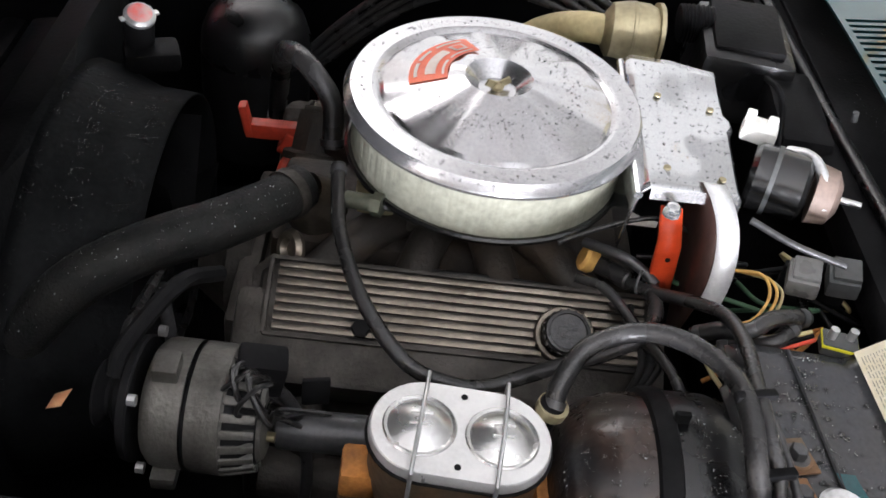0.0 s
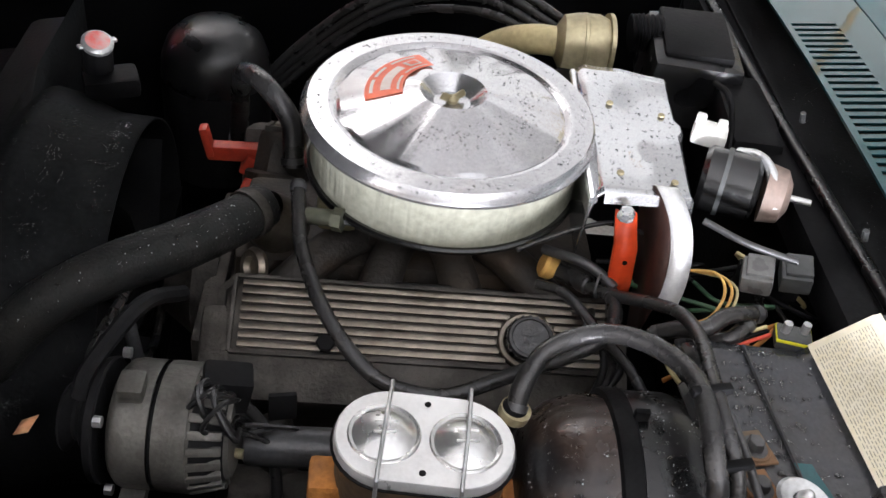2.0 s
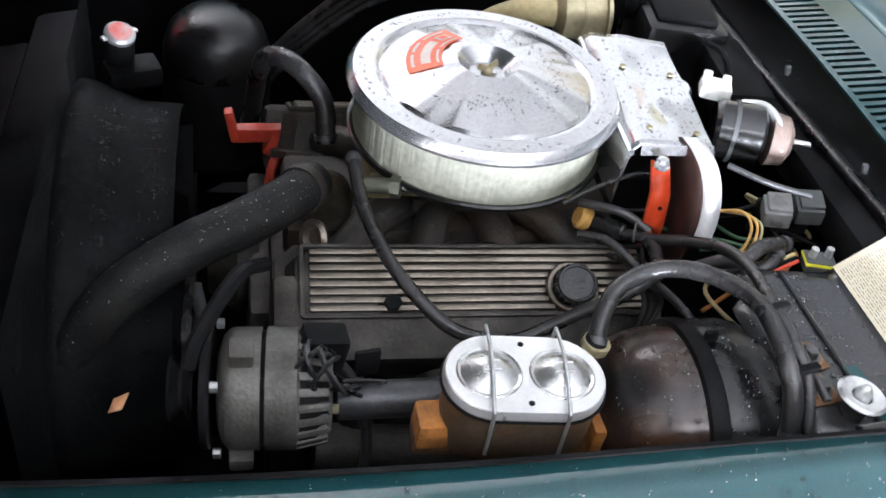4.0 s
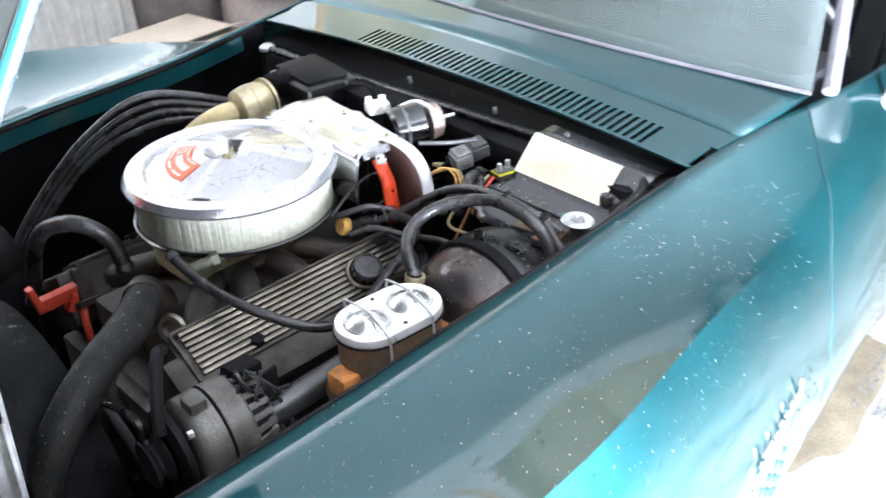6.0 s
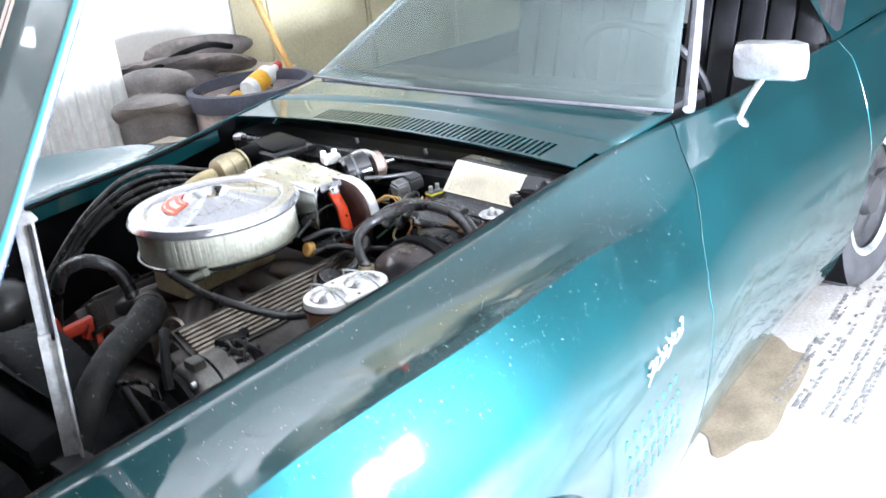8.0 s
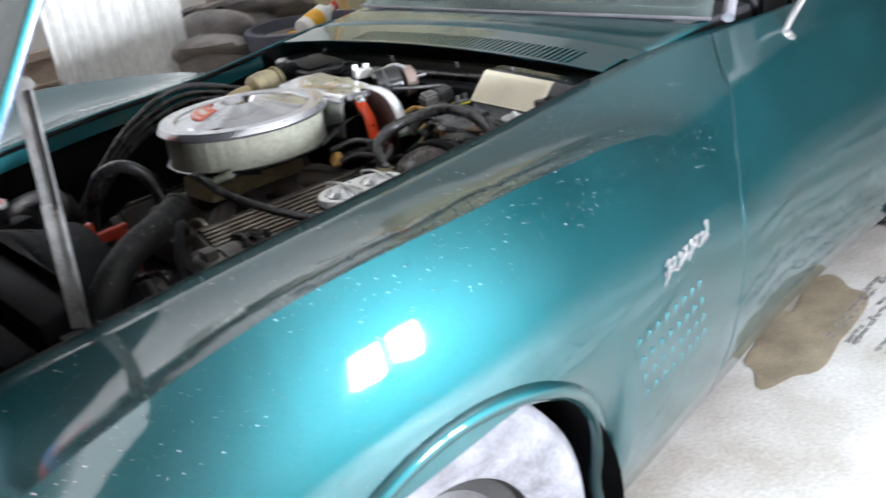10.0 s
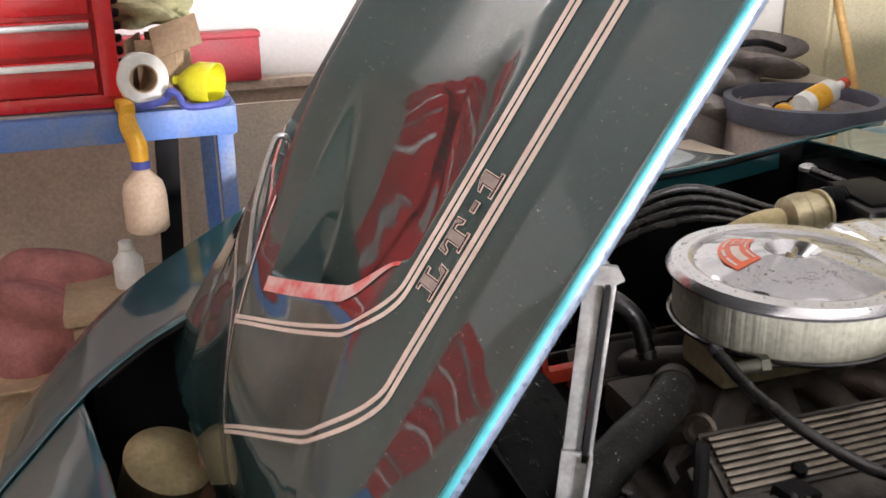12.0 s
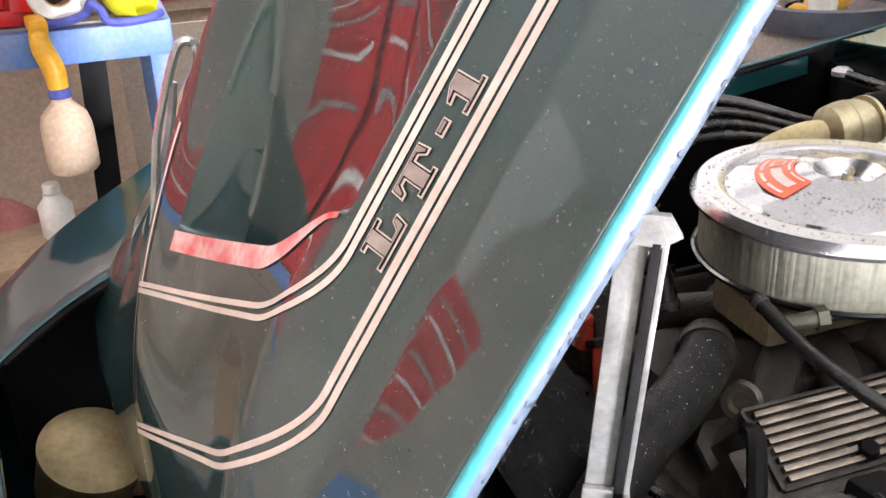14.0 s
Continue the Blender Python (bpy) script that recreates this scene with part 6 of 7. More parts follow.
def tool_chest(CX0, CX1, height, drawers, label):
    chest = thing("tool_chest", label, "tool chest", "tool chests on the bench")
    CY0, CZ0, CZ1 = 1.05, BZ + 0.006, BZ + height
    part("body", box(CX1 - CX0, 0.36, CZ1 - CZ0, ((CX0 + CX1) / 2, CY0 + 0.19, (CZ0 + CZ1) / 2), 0.006), TOOLRED, chest)
    part("base", box(CX1 - CX0 + 0.012, 0.375, 0.030, ((CX0 + CX1) / 2, CY0 + 0.188, CZ0 + 0.016), 0.005), TOOLRED, chest)
    for k in range(drawers):
        zc = CZ0 + 0.071 + 0.080 * k
        dr = part("drawer", box(CX1 - CX0 - 0.085, 0.022, 0.070, ((CX0 + CX1) / 2 - 0.004, CY0 + 0.003, zc), 0.005), TOOLRED, chest)
        part("pull", box(CX1 - CX0 - 0.09, 0.018, 0.013, ((CX0 + CX1) / 2 - 0.004, CY0 - 0.013, zc + 0.024), 0.004), WHITEPLASTIC if k % 2 == 0 else BRIGHT, dr, "pale drawer pull strip")
    part("post", box(0.038, 0.030, CZ1 - CZ0 - 0.03, (CX1 - 0.020, CY0 + 0.0, (CZ0 + CZ1) / 2 + 0.012), 0.006), TOOLRED, chest)
    for k in range(int((height - 0.05) / 0.026)):
        part("knob", lathe([(0, 0.014), (0.007, 0.012), (0.010, 0.006), (0.009, 0)], 10, axis_matrix((CX1 - 0.001, CY0 + 0.012, CZ0 + 0.04 + 0.026 * k), (1, -0.2, 0))), BLACK, chest, "small dark rubber knob")
    part("lid", box(CX1 - CX0 + 0.01, 0.37, 0.05, ((CX0 + CX1) / 2, CY0 + 0.19, CZ1 + 0.022), 0.012), TOOLRED, chest)
    return chest


chest = tool_chest(-1.66, -0.885, 0.46, 5, "red enamel tool chest with wide drawers and bright pulls")
# second chest stands out of view, added so that the hood reflects red
chest_2 = tool_chest(-2.50, -1.70, 0.54, 6, "unseen tall red enamel tool chest, added for the hood's reflection")

# things on the bench
tr = thing("tape_roll", "white roll of wide tape standing on edge", "tape roll")
part("tape", lathe([(0.030, -0.025), (0.052, -0.025), (0.054, -0.022), (0.054, 0.022), (0.052, 0.025), (0.030, 0.025)], 36, axis_matrix((-0.846, 1.06, BZ + 0.064), (0.25, -1, 0.1)), closed=True), WHITEPLASTIC, tr)
part("core", lathe([(0.027, -0.026), (0.030, -0.026), (0.030, 0.026), (0.027, 0.026)], 30, axis_matrix((-0.846, 1.06, BZ + 0.064), (0.25, -1, 0.1)), closed=True), CARDBOARD, tr, "brown cardboard core")

cb = thing("cardboard_box", "open brown cardboard box leaning on the bench", "box")
part("side", box(0.10, 0.006, 0.13, (-0.80, 1.105, BZ + 0.07), 0.001, (0, 0, -14)), CARDBOARD, cb)
part("side", box(0.006, 0.14, 0.13, (-0.852, 1.18, BZ + 0.07), 0.001, (0, 0, -14)), CARDBOARD, cb)
part("side", box(0.006, 0.14, 0.13, (-0.752, 1.16, BZ + 0.07), 0.001, (0, 0, -14)), CARDBOARD, cb)
part("side", box(0.10, 0.006, 0.13, (-0.775, 1.24, BZ + 0.07), 0.001, (0, 0, -14)), CARDBOARD, cb)
part("flap", box(0.105, 0.005, 0.075, (-0.765, 1.075, BZ + 0.145), 0.001, (-38, -18, -14)), CARDBOARD, cb, "bent cardboard flap")

rng = random.Random(7)


def crumple(sx, sy, sz, c, seed, lumps=0.3):
    """A crumpled pile of cloth."""
    bm = bmesh.new()
    bmesh.ops.create_icosphere(bm, subdivisions=4, radius=1)
    r = random.Random(seed)
    ph = [(r.uniform(2, 6), r.uniform(2, 6), r.uniform(2, 6), r.uniform(0, 6)) for _ in range(7)]
    for v in bm.verts:
        p = v.co.copy()
        k = 1 + lumps / 2 * sum(math.sin(a * p.x + b * p.y + q * p.z + d) / (1 + i * 0.5) for i, (a, b, q, d) in enumerate(ph))
        v.co = Vector((p.x * sx * k, p.y * sy * k, max(-0.55, p.z) * sz * k)) + Vector(c)
    return bm


tagged(mesh_object("rag", crumple(0.085, 0.07, 0.055, (-0.82, 1.19, BZ + 0.185), 3, 0.45), CLOTHGREEN), "crumpled pale greenish rag heaped in the cardboard box", "rag")
tagged(mesh_object("black_cap", crumple(0.05, 0.05, 0.02, (-0.835, 1.20, BZ + 0.245), 5, 0.2), BLACK), "small crumpled black cap on the rags", "cap")
tagged(mesh_object("yellow_glove", crumple(0.020, 0.030, 0.035, (-0.735, 1.19, BZ + 0.155), 11, 0.5), CLOTHGREEN), "pale yellow cloth glove standing in the box", "glove")

fu = thing("funnel", "bright yellow plastic funnel lying on its side", "funnel")
FM = axis_matrix((-0.735, 1.06, BZ + 0.046), (0.85, -0.5, -0.10))
fb = lathe([(0.046, -0.050), (0.049, -0.050), (0.049, -0.046), (0.046, -0.006), (0.030, 0.018), (0.014, 0.034), (0.012, 0.034), (0.028, 0.016), (0.043, -0.007), (0.046, -0.046)], 36, FM @ Matrix.Rotation(math.pi, 4, "X"), closed=True)
part("cone", fb, FUNNELYELLOW, fu)
part("spout", lathe([(0.012, 0.030), (0.010, 0.048), (0.0085, 0.048), (0.0105, 0.030)], 20, FM @ Matrix.Rotation(math.pi, 4, "X"), closed=True), FUNNELYELLOW, fu)
part("grip", box(0.035, 0.012, 0.05, (-0.70, 1.085, BZ + 0.036), 0.004, (20, 30, 0)), FUNNELYELLOW, fu, "yellow grip of the funnel")
tagged(mesh_object("blue_strap", tube([(-0.87, 1.02, BZ + 0.01), (-0.83, 1.00, BZ + 0.018), (-0.80, 1.03, BZ + 0.022), (-0.79, 1.02, BZ + 0.04), (-0.775, 1.015, BZ + 0.03), (-0.76, 1.0, BZ + 0.008), (-0.70, 1.0, BZ + 0.008), (-0.67, 1.03, BZ + 0.012)], 0.008, 8), BLUEPLASTIC), "loose blue webbing strap along the bench edge", "strap")

sb = thing("spray_bottle", "tan plastic spray bottle hanging by its yellow trigger", "spray bottle")
SM = Matrix.Translation((-0.868, 0.975, 0.76))
part("bottle", lathe([(0, 0), (0.040, 0), (0.045, 0.006), (0.045, 0.085), (0.040, 0.105), (0.024, 0.122), (0.017, 0.130), (0.017, 0.142), (0, 0.142)], 36, SM), TANBOTTLE, sb, "translucent tan bottle")
part("label", lathe([(0.0453, 0.02), (0.0456, 0.021), (0.0456, 0.075), (0.0453, 0.076)], 36, SM), TANBOTTLE, sb)
part("collar", lathe([(0.0195, 0.136), (0.0195, 0.152), (0.014, 0.154)], 24, SM), BLUEPLASTIC, sb, "dark blue collar")
part("neck", tube([(-0.868, 0.975, 0.905), (-0.870, 0.978, 0.945), (-0.882, 0.982, 0.985), (-0.884, 0.99, 1.012)], [0.017, 0.020, 0.019, 0.016], 16, 6), FUNNELORANGE, sb, "yellow-orange sprayer neck")
part("head", box(0.032, 0.075, 0.026, (-0.885, 1.012, 1.020), 0.007, (0, 0, 8)), FUNNELORANGE, sb, "yellow sprayer head")
part("trigger", tube([(-0.886, 0.985, 1.015), (-0.890, 1.002, 0.99), (-0.888, 1.004, 0.96)], 0.006, 8), BLACK, sb)

for ob in (bench, chest, chest_2, tr, cb, fu, sb):
    ob.location.x -= 0.01
for nm in ("rag", "black_cap", "yellow_glove", "blue_strap"):
    bpy.data.objects[nm].location.x -= 0.01

# ledge on the wall, things by it
structure("trim", box(9.6, 0.06, 0.035, (1.2, 2.26, 0.815), 0.004), WALLBASE, "tan ledge along the garage wall", "ledge")
structure("trim_low", box(9.6, 0.05, 0.012, (1.2, 2.27, 0.70), 0.003), WALLBASE, "shadow groove board on the lower wall", "trim")
rb = thing("red_case", "faded red box standing on the wall ledge", "box")
part("case", box(0.55, 0.07, 0.145, (-0.72, 2.245, 0.906), 0.006), REDCASE, rb)
part("lid", box(0.56, 0.075, 0.02, (-0.72, 2.245, 0.985), 0.005), REDCASE, rb)
# under the bench
tagged(mesh_object("brown_drum", lathe([(0, 0), (0.27, 0), (0.285, 0.02), (0.285, 0.22), (0.292, 0.23), (0.285, 0.24), (0.285, 0.50), (0.27, 0.52), (0, 0.52)], 48, Matrix.Translation((-1.28, 1.35, 0))), CARDBOARD), "brown fibre drum standing under the bench", "drum")
tagged(mesh_object("pink_bag", crumple(0.14, 0.12, 0.16, (-1.12, 1.12, 0.52), 21, 0.25), PINKCLOTH), "crumpled dull pink bag under the bench", "bag")
bx = thing("storage_box", "dusty tan box standing under the bench", "box")
part("carton", box(0.42, 0.34, 0.44, (-1.06, 1.14, 0.22), 0.006, (0, 0, 5)), CARDBOARD, bx)
part("flap", box(0.42, 0.17, 0.006, (-1.06, 1.00, 0.435), 0.001, (-14, 0, 5)), CARDBOARD, bx)
wb_ = thing("white_bottle", "small white bottle with a round cap", "bottle")
part("bottle", lathe([(0, 0), (0.030, 0), (0.032, 0.004), (0.032, 0.06), (0.018, 0.078), (0.018, 0.085), (0, 0.085)], 24, Matrix.Translation((-0.93, 1.02, 0.62))), WHITEPLASTIC, wb_)
part("cap", cyl(0.016, (-0.93, 1.02, 0.705), (-0.93, 1.02, 0.725), 20, 0.003), WHITEPLASTIC, wb_)
st_ = thing("stool", "low brown wooden stool under the bench", "stool")
part("seat", box(0.28, 0.26, 0.03, (-0.93, 1.02, 0.605), 0.006), CARDBOARD, st_)
for sx in (-1, 1):
    for sy in (-1, 1):
        part("leg", box(0.03, 0.03, 0.59, (-0.93 + sx * 0.11, 1.02 + sy * 0.10, 0.295), 0.004), CARDBOARD, st_)
pn = thing("leaning_board", "pale tan hardboard sheet leaning against the bench leg", "board")
part("sheet", box(0.42, 0.012, 0.86, (-0.55, 1.70, 0.43), 0.002, (-3, 0, 0)), HARDBOARD, pn)

# ---- along the wall beside the engine bay ----
cols = []
for x in np.linspace(0.22, 0.74, 160):
    cols.append([(x, 1.66 + 0.012 * math.sin(x * 2 * math.pi / 0.045) + 0.006 * math.sin(x * 37), z) for z in np.linspace(0.0, 1.32, 4)])
tagged(solid(mesh_object("corrugated_sheet", grid(cols), WHITEPLASTIC), 0.002), "white corrugated plastic sheet standing on edge", "sheet")
gb = thing("grey_bin", "dull grey metal bin with a bag in it", "bin")
part("shell", lathe([(0.135, 0), (0.165, 0.80), (0.172, 0.80), (0.172, 0.79), (0.168, 0.78), (0.14, 0.0)], 36, Matrix.Translation((0.83, 1.62, 0)), closed=True), BINGREY, gb)
part("floor", cyl(0.136, (0.83, 1.62, 0), (0.83, 1.62, 0.006), 30), BINGREY, gb)
part("bag", crumple(0.15, 0.15, 0.09, (0.83, 1.62, 0.80), 31, 0.35), BINGREY, gb, "crumpled grey plastic bag")

dm = thing("drum", "dusty tan drum with a dull blue rim, filled with junk", "drum")
DX, DY, DH, DR = 1.065, 1.34, 0.82, 0.22
DMt = Matrix.Translation((DX, DY, 0))
part("shell", lathe([(0, 0), (DR - 0.01, 0), (DR, 0.012), (DR, 0.28), (DR + 0.008, 0.295), (DR, 0.31), (DR, 0.55), (DR + 0.008, 0.565), (DR, 0.58), (DR, DH), (DR - 0.006, DH), (DR - 0.006, DH - 0.10), (0, DH - 0.10)], 56, DMt), DRUMGREY, dm)
part("rim", lathe([(DR + 0.001, DH - 0.055), (DR + 0.014, DH - 0.055), (DR + 0.018, DH - 0.03), (DR + 0.016, DH + 0.008), (DR - 0.008, DH + 0.010), (DR - 0.010, DH - 0.02)], 56, DMt, closed=True), BLUERIM, dm, "dull blue plastic rim")
jb = thing("plastic_bottle", "white plastic bottle with a yellow label lying in the drum", "bottle")
JA, JD = Vector((0.98, 1.24, DH + 0.005)), Vector((0.9, 0.25, 0.22))
part("body", lathe([(0, 0), (0.034, 0), (0.037, 0.006), (0.037, 0.13), (0.014, 0.165), (0.014, 0.185), (0, 0.185)], 28, axis_matrix(JA, JD)), WHITEPLASTIC, jb)
part("label", lathe([(0.0375, 0.03), (0.038, 0.031), (0.038, 0.095), (0.0375, 0.096)], 28, axis_matrix(JA, JD)), FUNNELORANGE, jb, "yellow paper label")
part("cap", cyl(0.017, JA + JD.normalized() * 0.185, JA + JD.normalized() * 0.208, 20, 0.002), REDPLASTIC, jb, "red screw cap")
for k in range(9):
    a, r = rng.uniform(0, 6.28), rng.uniform(0.03, 0.13)
    px_, py_ = DX + r * math.cos(a), DY + r * math.sin(a)
    mm = (CARDBOARD, FUNNELORANGE, BLACK, DRUMGREY, WHITEPLASTIC)[k % 5]
    tagged(mesh_object("scrap", crumple(rng.uniform(0.03, 0.07), rng.uniform(0.03, 0.06), 0.035, (px_, py_, DH - 0.055), 40 + k, 0.4), mm), "crumpled scrap of rubbish lying in the drum", "rubbish", "rubbish in the drum")
dk2 = thing("folded_tarp", "dusty grey-brown tarp folded on the trestle table", "tarp")
part("cloth", crumple(0.28, 0.15, 0.085, (1.08, 1.80, 0.845), 61, 0.35), TARP, dk2)
part("strap", tube([(0.86, 1.70, 0.885), (1.0, 1.70, 0.925), (1.15, 1.70, 0.935), (1.28, 1.74, 0.90)], 0.012, 8), BLACK, dk2)
lt = thing("low_table", "rough wooden trestle table by the wall", "table")
part("tabletop", box(0.8, 0.42, 0.03, (1.12, 1.84, 0.76), 0.004), HARDBOARD, lt)
for sx in (-0.36, 0.36):
    for sy in (-0.17, 0.17):
        part("leg", box(0.04, 0.04, 0.745, (1.12 + sx, 1.84 + sy, 0.372), 0.003), HARDBOARD, lt)
bxb = thing("tan_carton", "plain tan carton standing on the floor", "carton")
part("carton", box(0.30, 0.26, 0.70, (0.62, 1.30, 0.35), 0.005, (0, 0, 8)), HARDBOARD, bxb)
part("flap", box(0.30, 0.12, 0.005, (0.62, 1.20, 0.705), 0.001, (-20, 0, 8)), HARDBOARD, bxb)

# cream cabinets along the wall
for k in range(4):
    cab = thing("cabinet", "tall cream painted steel cabinet with a plain door", "cabinet", "cream cabinets along the wall")
    x0 = 1.68 + 0.62 * k
    part("body", box(0.612, 0.26, 2.1, (x0 + 0.306, 2.15, 1.05), 0.006), CREAMPANEL, cab)
    dr = part("door", box(0.585, 0.018, 2.03, (x0 + 0.306, 2.012, 1.05), 0.005), CREAMPANEL, cab)
    part("handle", box(0.016, 0.022, 0.13, (x0 + 0.53, 1.995, 1.15), 0.005), BRIGHT, dr, "bright cabinet handle")
pole = tagged(mesh_object("wooden_pole", tube([(1.475, 1.21, 0.0), (1.34, 1.335, 0.60), (1.20, 1.48, 1.25), (1.06, 1.61, 1.86)], 0.014, 12), WOOD), "long varnished wooden broom pole leaning back", "pole")

# ---- marks on the floor ----
def blob(cx, cy, rx, ry, seed, z, n=48, turn=0.0):
    r = random.Random(seed)
    ph = [(k, r.uniform(0, 6.28), r.uniform(0.04, 0.16)) for k in range(2, 9)]
    bm = bmesh.new()
    vs = []
    for i in range(n):
        a = 2 * math.pi * i / n
        k = 1 + sum(w * math.sin(m * a + p) for m, p, w in ph)
        x, y = rx * k * math.cos(a), ry * k * math.sin(a)
        vs.append(bm.verts.new((cx + x * math.cos(turn) - y * math.sin(turn), cy + x * math.sin(turn) + y * math.cos(turn), z)))
    bm.faces.new(vs)
    return bm


def mark(name, bm, mat, label):
    return tagged(mesh_object(name, bm, mat, None, smooth=False), label, "stain", kind="structure")


mark("floor_stain", blob(1.27, -0.56, 0.31, 0.125, 4, 0.0015, turn=0.16), STAIN, "brown oily stain on the concrete beside the sill")
# dark patches paint the unlit floor towards the back of the garage
mark("damp_patch", blob(4.1, -0.9, 0.7, 0.35, 9, 0.001), TRACKSHADE, "dark patch painted for the unlit concrete behind the car")
mark("damp_patch", blob(3.1, -1.15, 0.25, 0.10, 12, 0.001), TRACKSHADE, "dark patch painted for the unlit concrete beside the wheel")
rs = random.Random(33)
for k in range(16):
    mark("floor_streak", blob(rs.uniform(0.5, 3.2), -0.86 - 0.05 * k + rs.uniform(-0.03, 0.03), rs.uniform(0.10, 0.45), rs.uniform(0.006, 0.020), 70 + k, 0.0012 + 0.0001 * k, turn=rs.uniform(-0.05, 0.05)), STAIN, "thin brown streak of dirt on the concrete")
tracks = bmesh.new()
rt = random.Random(17)
for c0, slope in ((-0.625, 0.12), (-0.765, 0.14)):
    for row in range(4):
        x = 1.25
        while x < 5.6:
            if rt.random() < 0.72 + 0.25 * math.sin(x * 1.7 + c0 * 9):
                ln, w = rt.uniform(0.016, 0.030), rt.uniform(0.006, 0.011)
                yy = c0 - 0.045 + (0.0, 0.018, 0.062, 0.080)[row] + slope * (x - 1.6) + rt.uniform(-0.003, 0.003)
                tracks.faces.new([tracks.verts.new((x + a + b * rt.uniform(0.2, 0.9), yy + b + rt.uniform(-0.002, 0.002), 0.0025)) for a, b in ((0, 0), (ln, 0), (ln, w), (0, w))])
            x += rt.uniform(0.026, 0.034)
tagged(mesh_object("tyre_track", tracks, TRACKSHADE, None, smooth=False), "dotted tyre tracks printed on the concrete", "tyre tracks", kind="stuff")

# ---- water beads ----
def dome(r, seg=7):
    """A flat-bottomed bead: three rings and a top, as points and faces."""
    ring = [(1.0, 0.0), (0.86, 0.34), (0.5, 0.56)]
    vs = [(r * k * math.cos(2 * math.pi * j / seg), r * k * math.sin(2 * math.pi * j / seg), r * h) for k, h in ring for j in range(seg)] + [(0, 0, r * 0.64)]
    fs = [(i * seg + j, i * seg + (j + 1) % seg, (i + 1) * seg + (j + 1) % seg, (i + 1) * seg + j) for i in range(2) for j in range(seg)]
    fs += [(2 * seg + j, 2 * seg + (j + 1) % seg, 3 * seg) for j in range(seg)]
    return vs, fs


def beads(name, label, surface, n, seed, r0, r1, stuff=None, parent=None):
    """Scatters beads: surface(random) gives a point and a normal, or None."""
    r = random.Random(seed)
    verts, faces = [], []
    while n > 0:
        n -= 1
        hit = surface(r)
        if hit is None:
            continue
        p, nn = hit
        size = r0 * (r1 / r0) ** (r.random() ** 2.2)
        m = axis_matrix(p, nn)
        vs, fs = dome(size)
        k = len(verts)
        verts += [tuple(m @ Vector((a * r.uniform(0.9, 1.15), b, c))) for a, b, c in vs]
        faces += [tuple(k + q for q in f) for f in fs]
    me = bpy.data.meshes.new(name)
    me.from_pydata(verts, [], faces)
    me.materials.append(stuff or WATER)
    me.polygons.foreach_set("use_smooth", [True] * len(me.polygons))
    ob = new(name, me)
    if parent is not None:
        ob.parent = parent
    return tagged(ob, label, "droplets", kind="stuff")


def on_fender(x0, x1, j0, j1, side):
    def f(r):
        x = x0 + (x1 - x0) * r.random()
        a, b = fender_section(x, side), fender_section(x + 0.01, side)
        t = j0 + (j1 - j0) * r.random()
        j = int(t)
        w = t - j
        p, q = Vector(a[j]), Vector(a[j + 1])
        nn = (Vector(b[j]) - p).cross(q - p) * (-side)
        if nn.z < 0 and abs(nn.y) < abs(nn.z):
            nn = -nn
        if nn.y * side < 0 and abs(nn.y) > abs(nn.z):
            nn = -nn
        return p.lerp(q, w), nn.normalized()
    return f


beads("water_droplets", "clear water droplets beaded on the fender's top", on_fender(-0.82, 0.56, 0.1, 9, -1), 1500, 1, 0.0008, 0.0026)
beads("water_droplets", "droplets coloured white as glints, scattered on the fender", on_fender(-0.82, 0.60, 0.1, 12, -1), 800, 31, 0.0004, 0.0012, GLINTBEAD)
beads("water_droplets", "clear water droplets on the fender's side", on_fender(-0.82, 0.56, 9, 19.9, -1), 1500, 21, 0.0008, 0.0022)
beads("water_droplets", "clear water droplets beaded on the far fender", on_fender(-0.82, 0.56, 0.1, 12, 1), 900, 2, 0.0010, 0.0036)
beads("water_droplets", "clear water droplets beaded on the door", on_fender(0.6, 1.5, 4, 20, -1), 500, 3, 0.0010, 0.0028)


def on_hood_skin(r):
    u, v = r.uniform(0.0, 1.1), r.uniform(-0.475, 0.2)
    if abs(hood_h(u + 0.004, v) - hood_h(u - 0.004, v)) > 0.008:
        return None
    p = on_hood(u, v, 0.0003)
    e = 0.003
    nn = (on_hood(u + e, v, 0) - on_hood(u - e, v, 0)).cross(on_hood(u, v + e, 0) - on_hood(u, v - e, 0))
    return HOODM @ p, HOODM.to_3x3() @ (nn if nn.z > 0 else -nn)


beads("water_droplets", "clear water droplets beaded on the raised hood", on_hood_skin, 8000, 4, 0.0005, 0.0017)


def on_flange(r):
    u = r.uniform(0.05, 1.2)
    return HOODM @ Vector((u, -HOODW - 0.0048, 0.0258 + r.uniform(-0.016, -0.009))), HOODM.to_3x3() @ Vector((0, -1, 0.1))


beads("water_droplets", "clear water droplets along the hood's edge", on_flange, 260, 5, 0.0010, 0.0028)


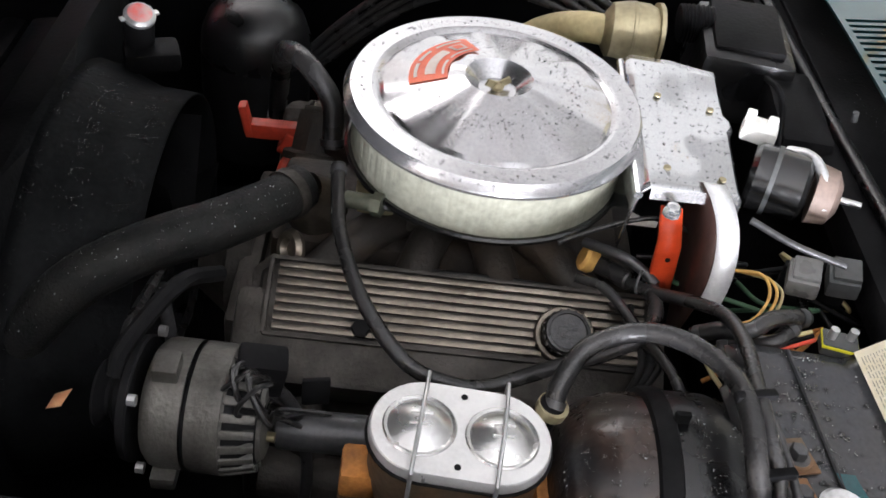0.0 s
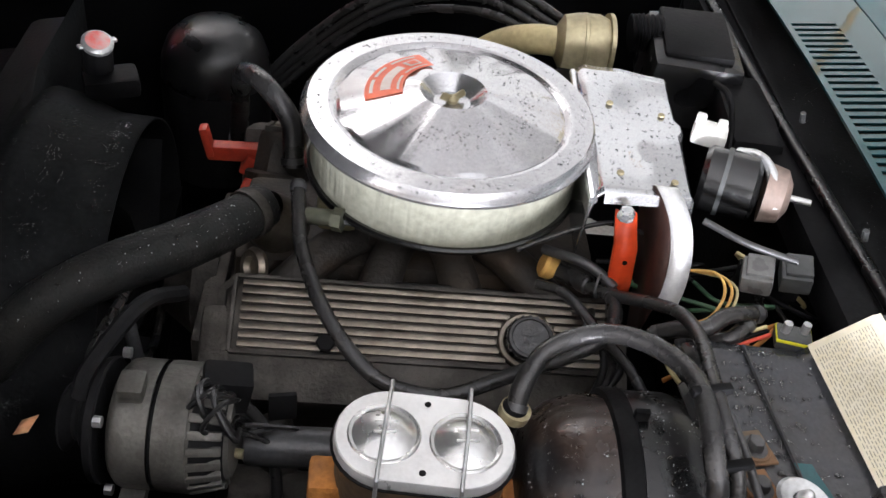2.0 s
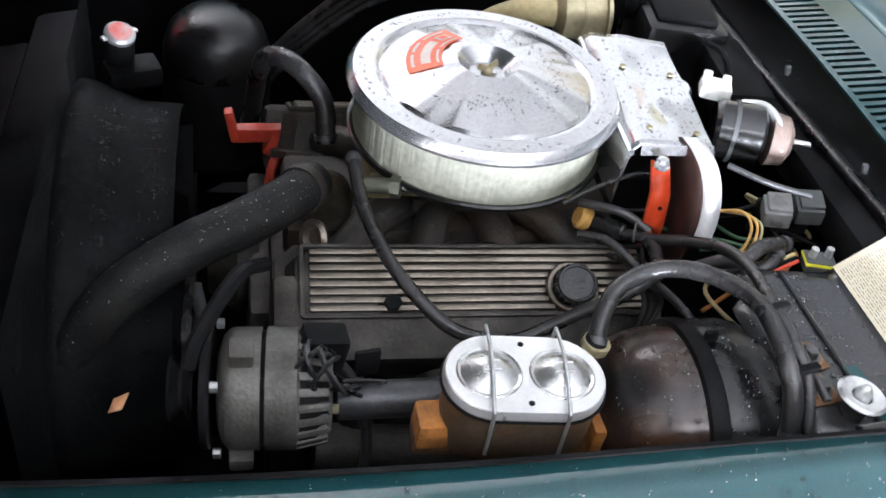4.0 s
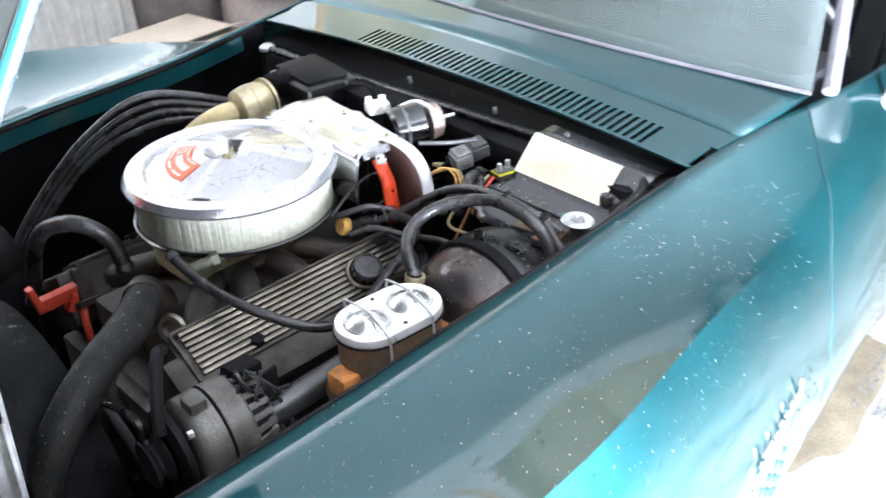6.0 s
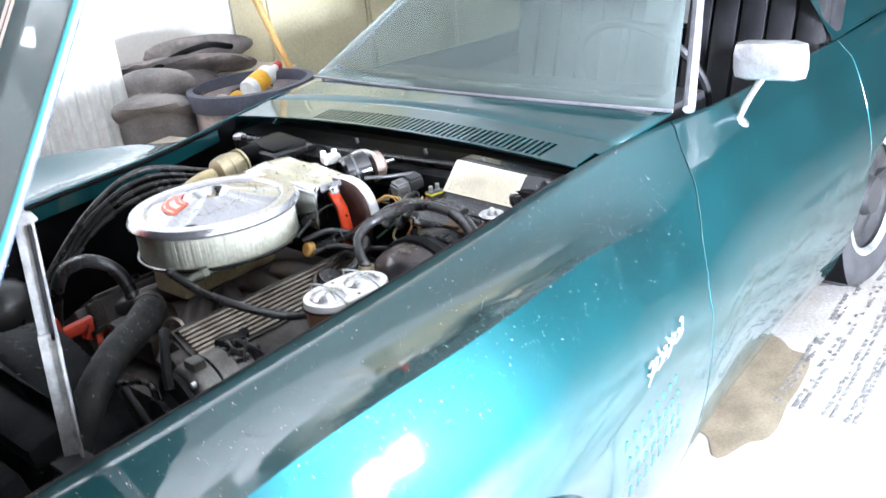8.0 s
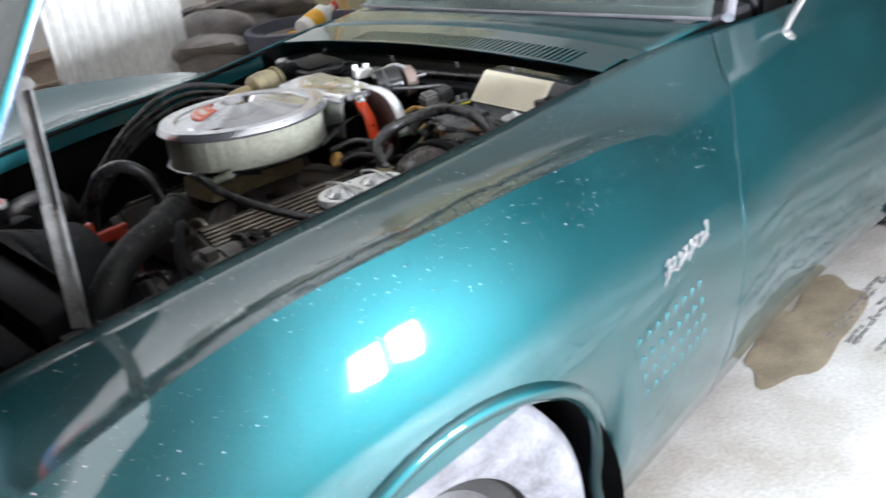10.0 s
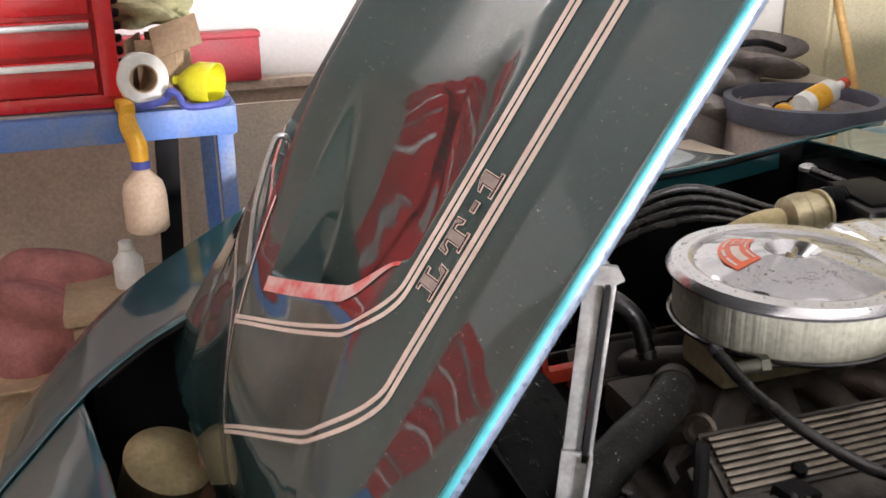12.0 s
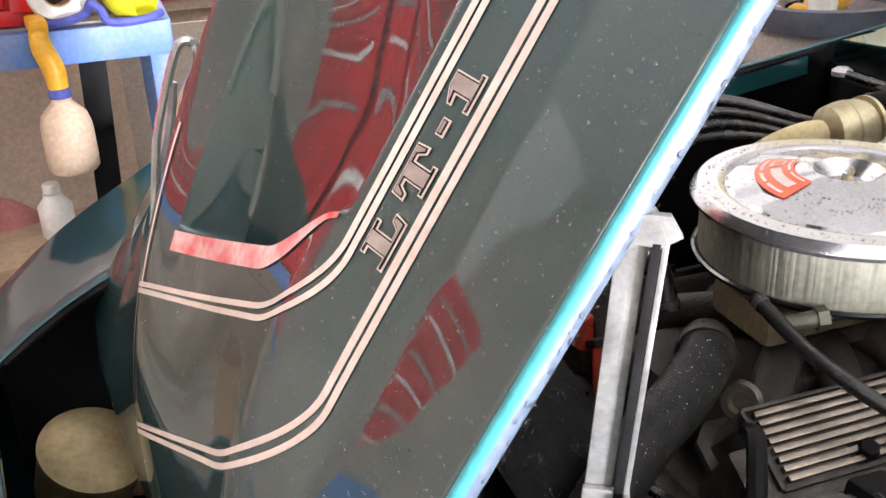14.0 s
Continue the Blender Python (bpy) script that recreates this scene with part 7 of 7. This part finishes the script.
def on_mesh(ob, least=0.3, keep=lambda p: True):
    """Points spread evenly over the faces of a mesh that look up."""
    me = ob.data
    polys = [p for p in me.polygons if p.normal.z > least and keep(p.center)]
    total = list(np.cumsum([p.area for p in polys]))

    def f(r):
        p = polys[min(len(polys) - 1, int(np.searchsorted(total, r.random() * total[-1])))]
        q = [me.vertices[i].co for i in p.vertices]
        w = [r.random() for _ in q]
        c = sum((a * b for a, b in zip(q, w)), Vector()) / sum(w)
        return c + p.normal * 0.0003, p.normal
    return f


def child(ob, name):
    return [c for c in ob.children if c.name.split(".")[0] == name][0]


beads("water_droplets", "clear water droplets on the air cleaner lid", on_mesh(LIDOB, 0.5), 1500, 6, 0.0005, 0.0019)
beads("water_droplets", "clear water droplets on the chrome shield", on_mesh(TOPOB, 0.3), 420, 7, 0.0007, 0.0018)
beads("water_droplets", "clear water droplets on the fan shroud", on_mesh(child(sd_, "ring"), 0.3, lambda p: p.y < 0.1), 1500, 8, 0.0007, 0.0022)
beads("water_droplets", "clear water droplets on the radiator hose", on_mesh(child(rh, "hose"), 0.2), 700, 9, 0.0007, 0.0022)
beads("water_droplets", "clear water droplets on the brake booster", on_mesh(child(bo, "rear_shell"), 0.2), 480, 10, 0.0009, 0.0032)
beads("water_droplets", "clear water droplets on the booster's front", on_mesh(child(bo, "front_shell"), 0.2), 360, 11, 0.0009, 0.0030)
beads("water_droplets", "clear water droplets on the firewall panel", on_mesh(child(bp_, "sheet"), 0.3, lambda p: p.x < 0.40), 700, 12, 0.0010, 0.0036)
beads("water_droplets", "clear water droplets on the black cowl ledge", on_mesh(child(car, "cowl_ledge"), 0.5), 420, 15, 0.0007, 0.0022)
beads("water_droplets", "clear water droplets on the cowl", on_mesh(cowl, 0.3), 160, 13, 0.0008, 0.0022)
beads("water_droplets", "clear water droplets below the windshield", on_mesh(cowl2, 0.3), 260, 14, 0.0008, 0.0026)
# white beads painted as glints on the wet dark parts
for label, ob, n, seed in (("beads coloured white as glints on the wet brake booster", child(bo, "rear_shell"), 90, 41), ("beads coloured white as glints on the booster's front", child(bo, "front_shell"), 50, 42),
                           ("beads coloured white as glints on the firewall panel", child(bp_, "sheet"), 160, 43), ("beads coloured white as glints on the radiator hose", child(rh, "hose"), 150, 44),
                           ("beads coloured white as glints on the drip rail", child(car, "drip_rail"), 60, 45)):
    beads("water_droplets", label, on_mesh(ob, 0.3), n, seed, 0.0003, 0.0010, GLINTBEAD)
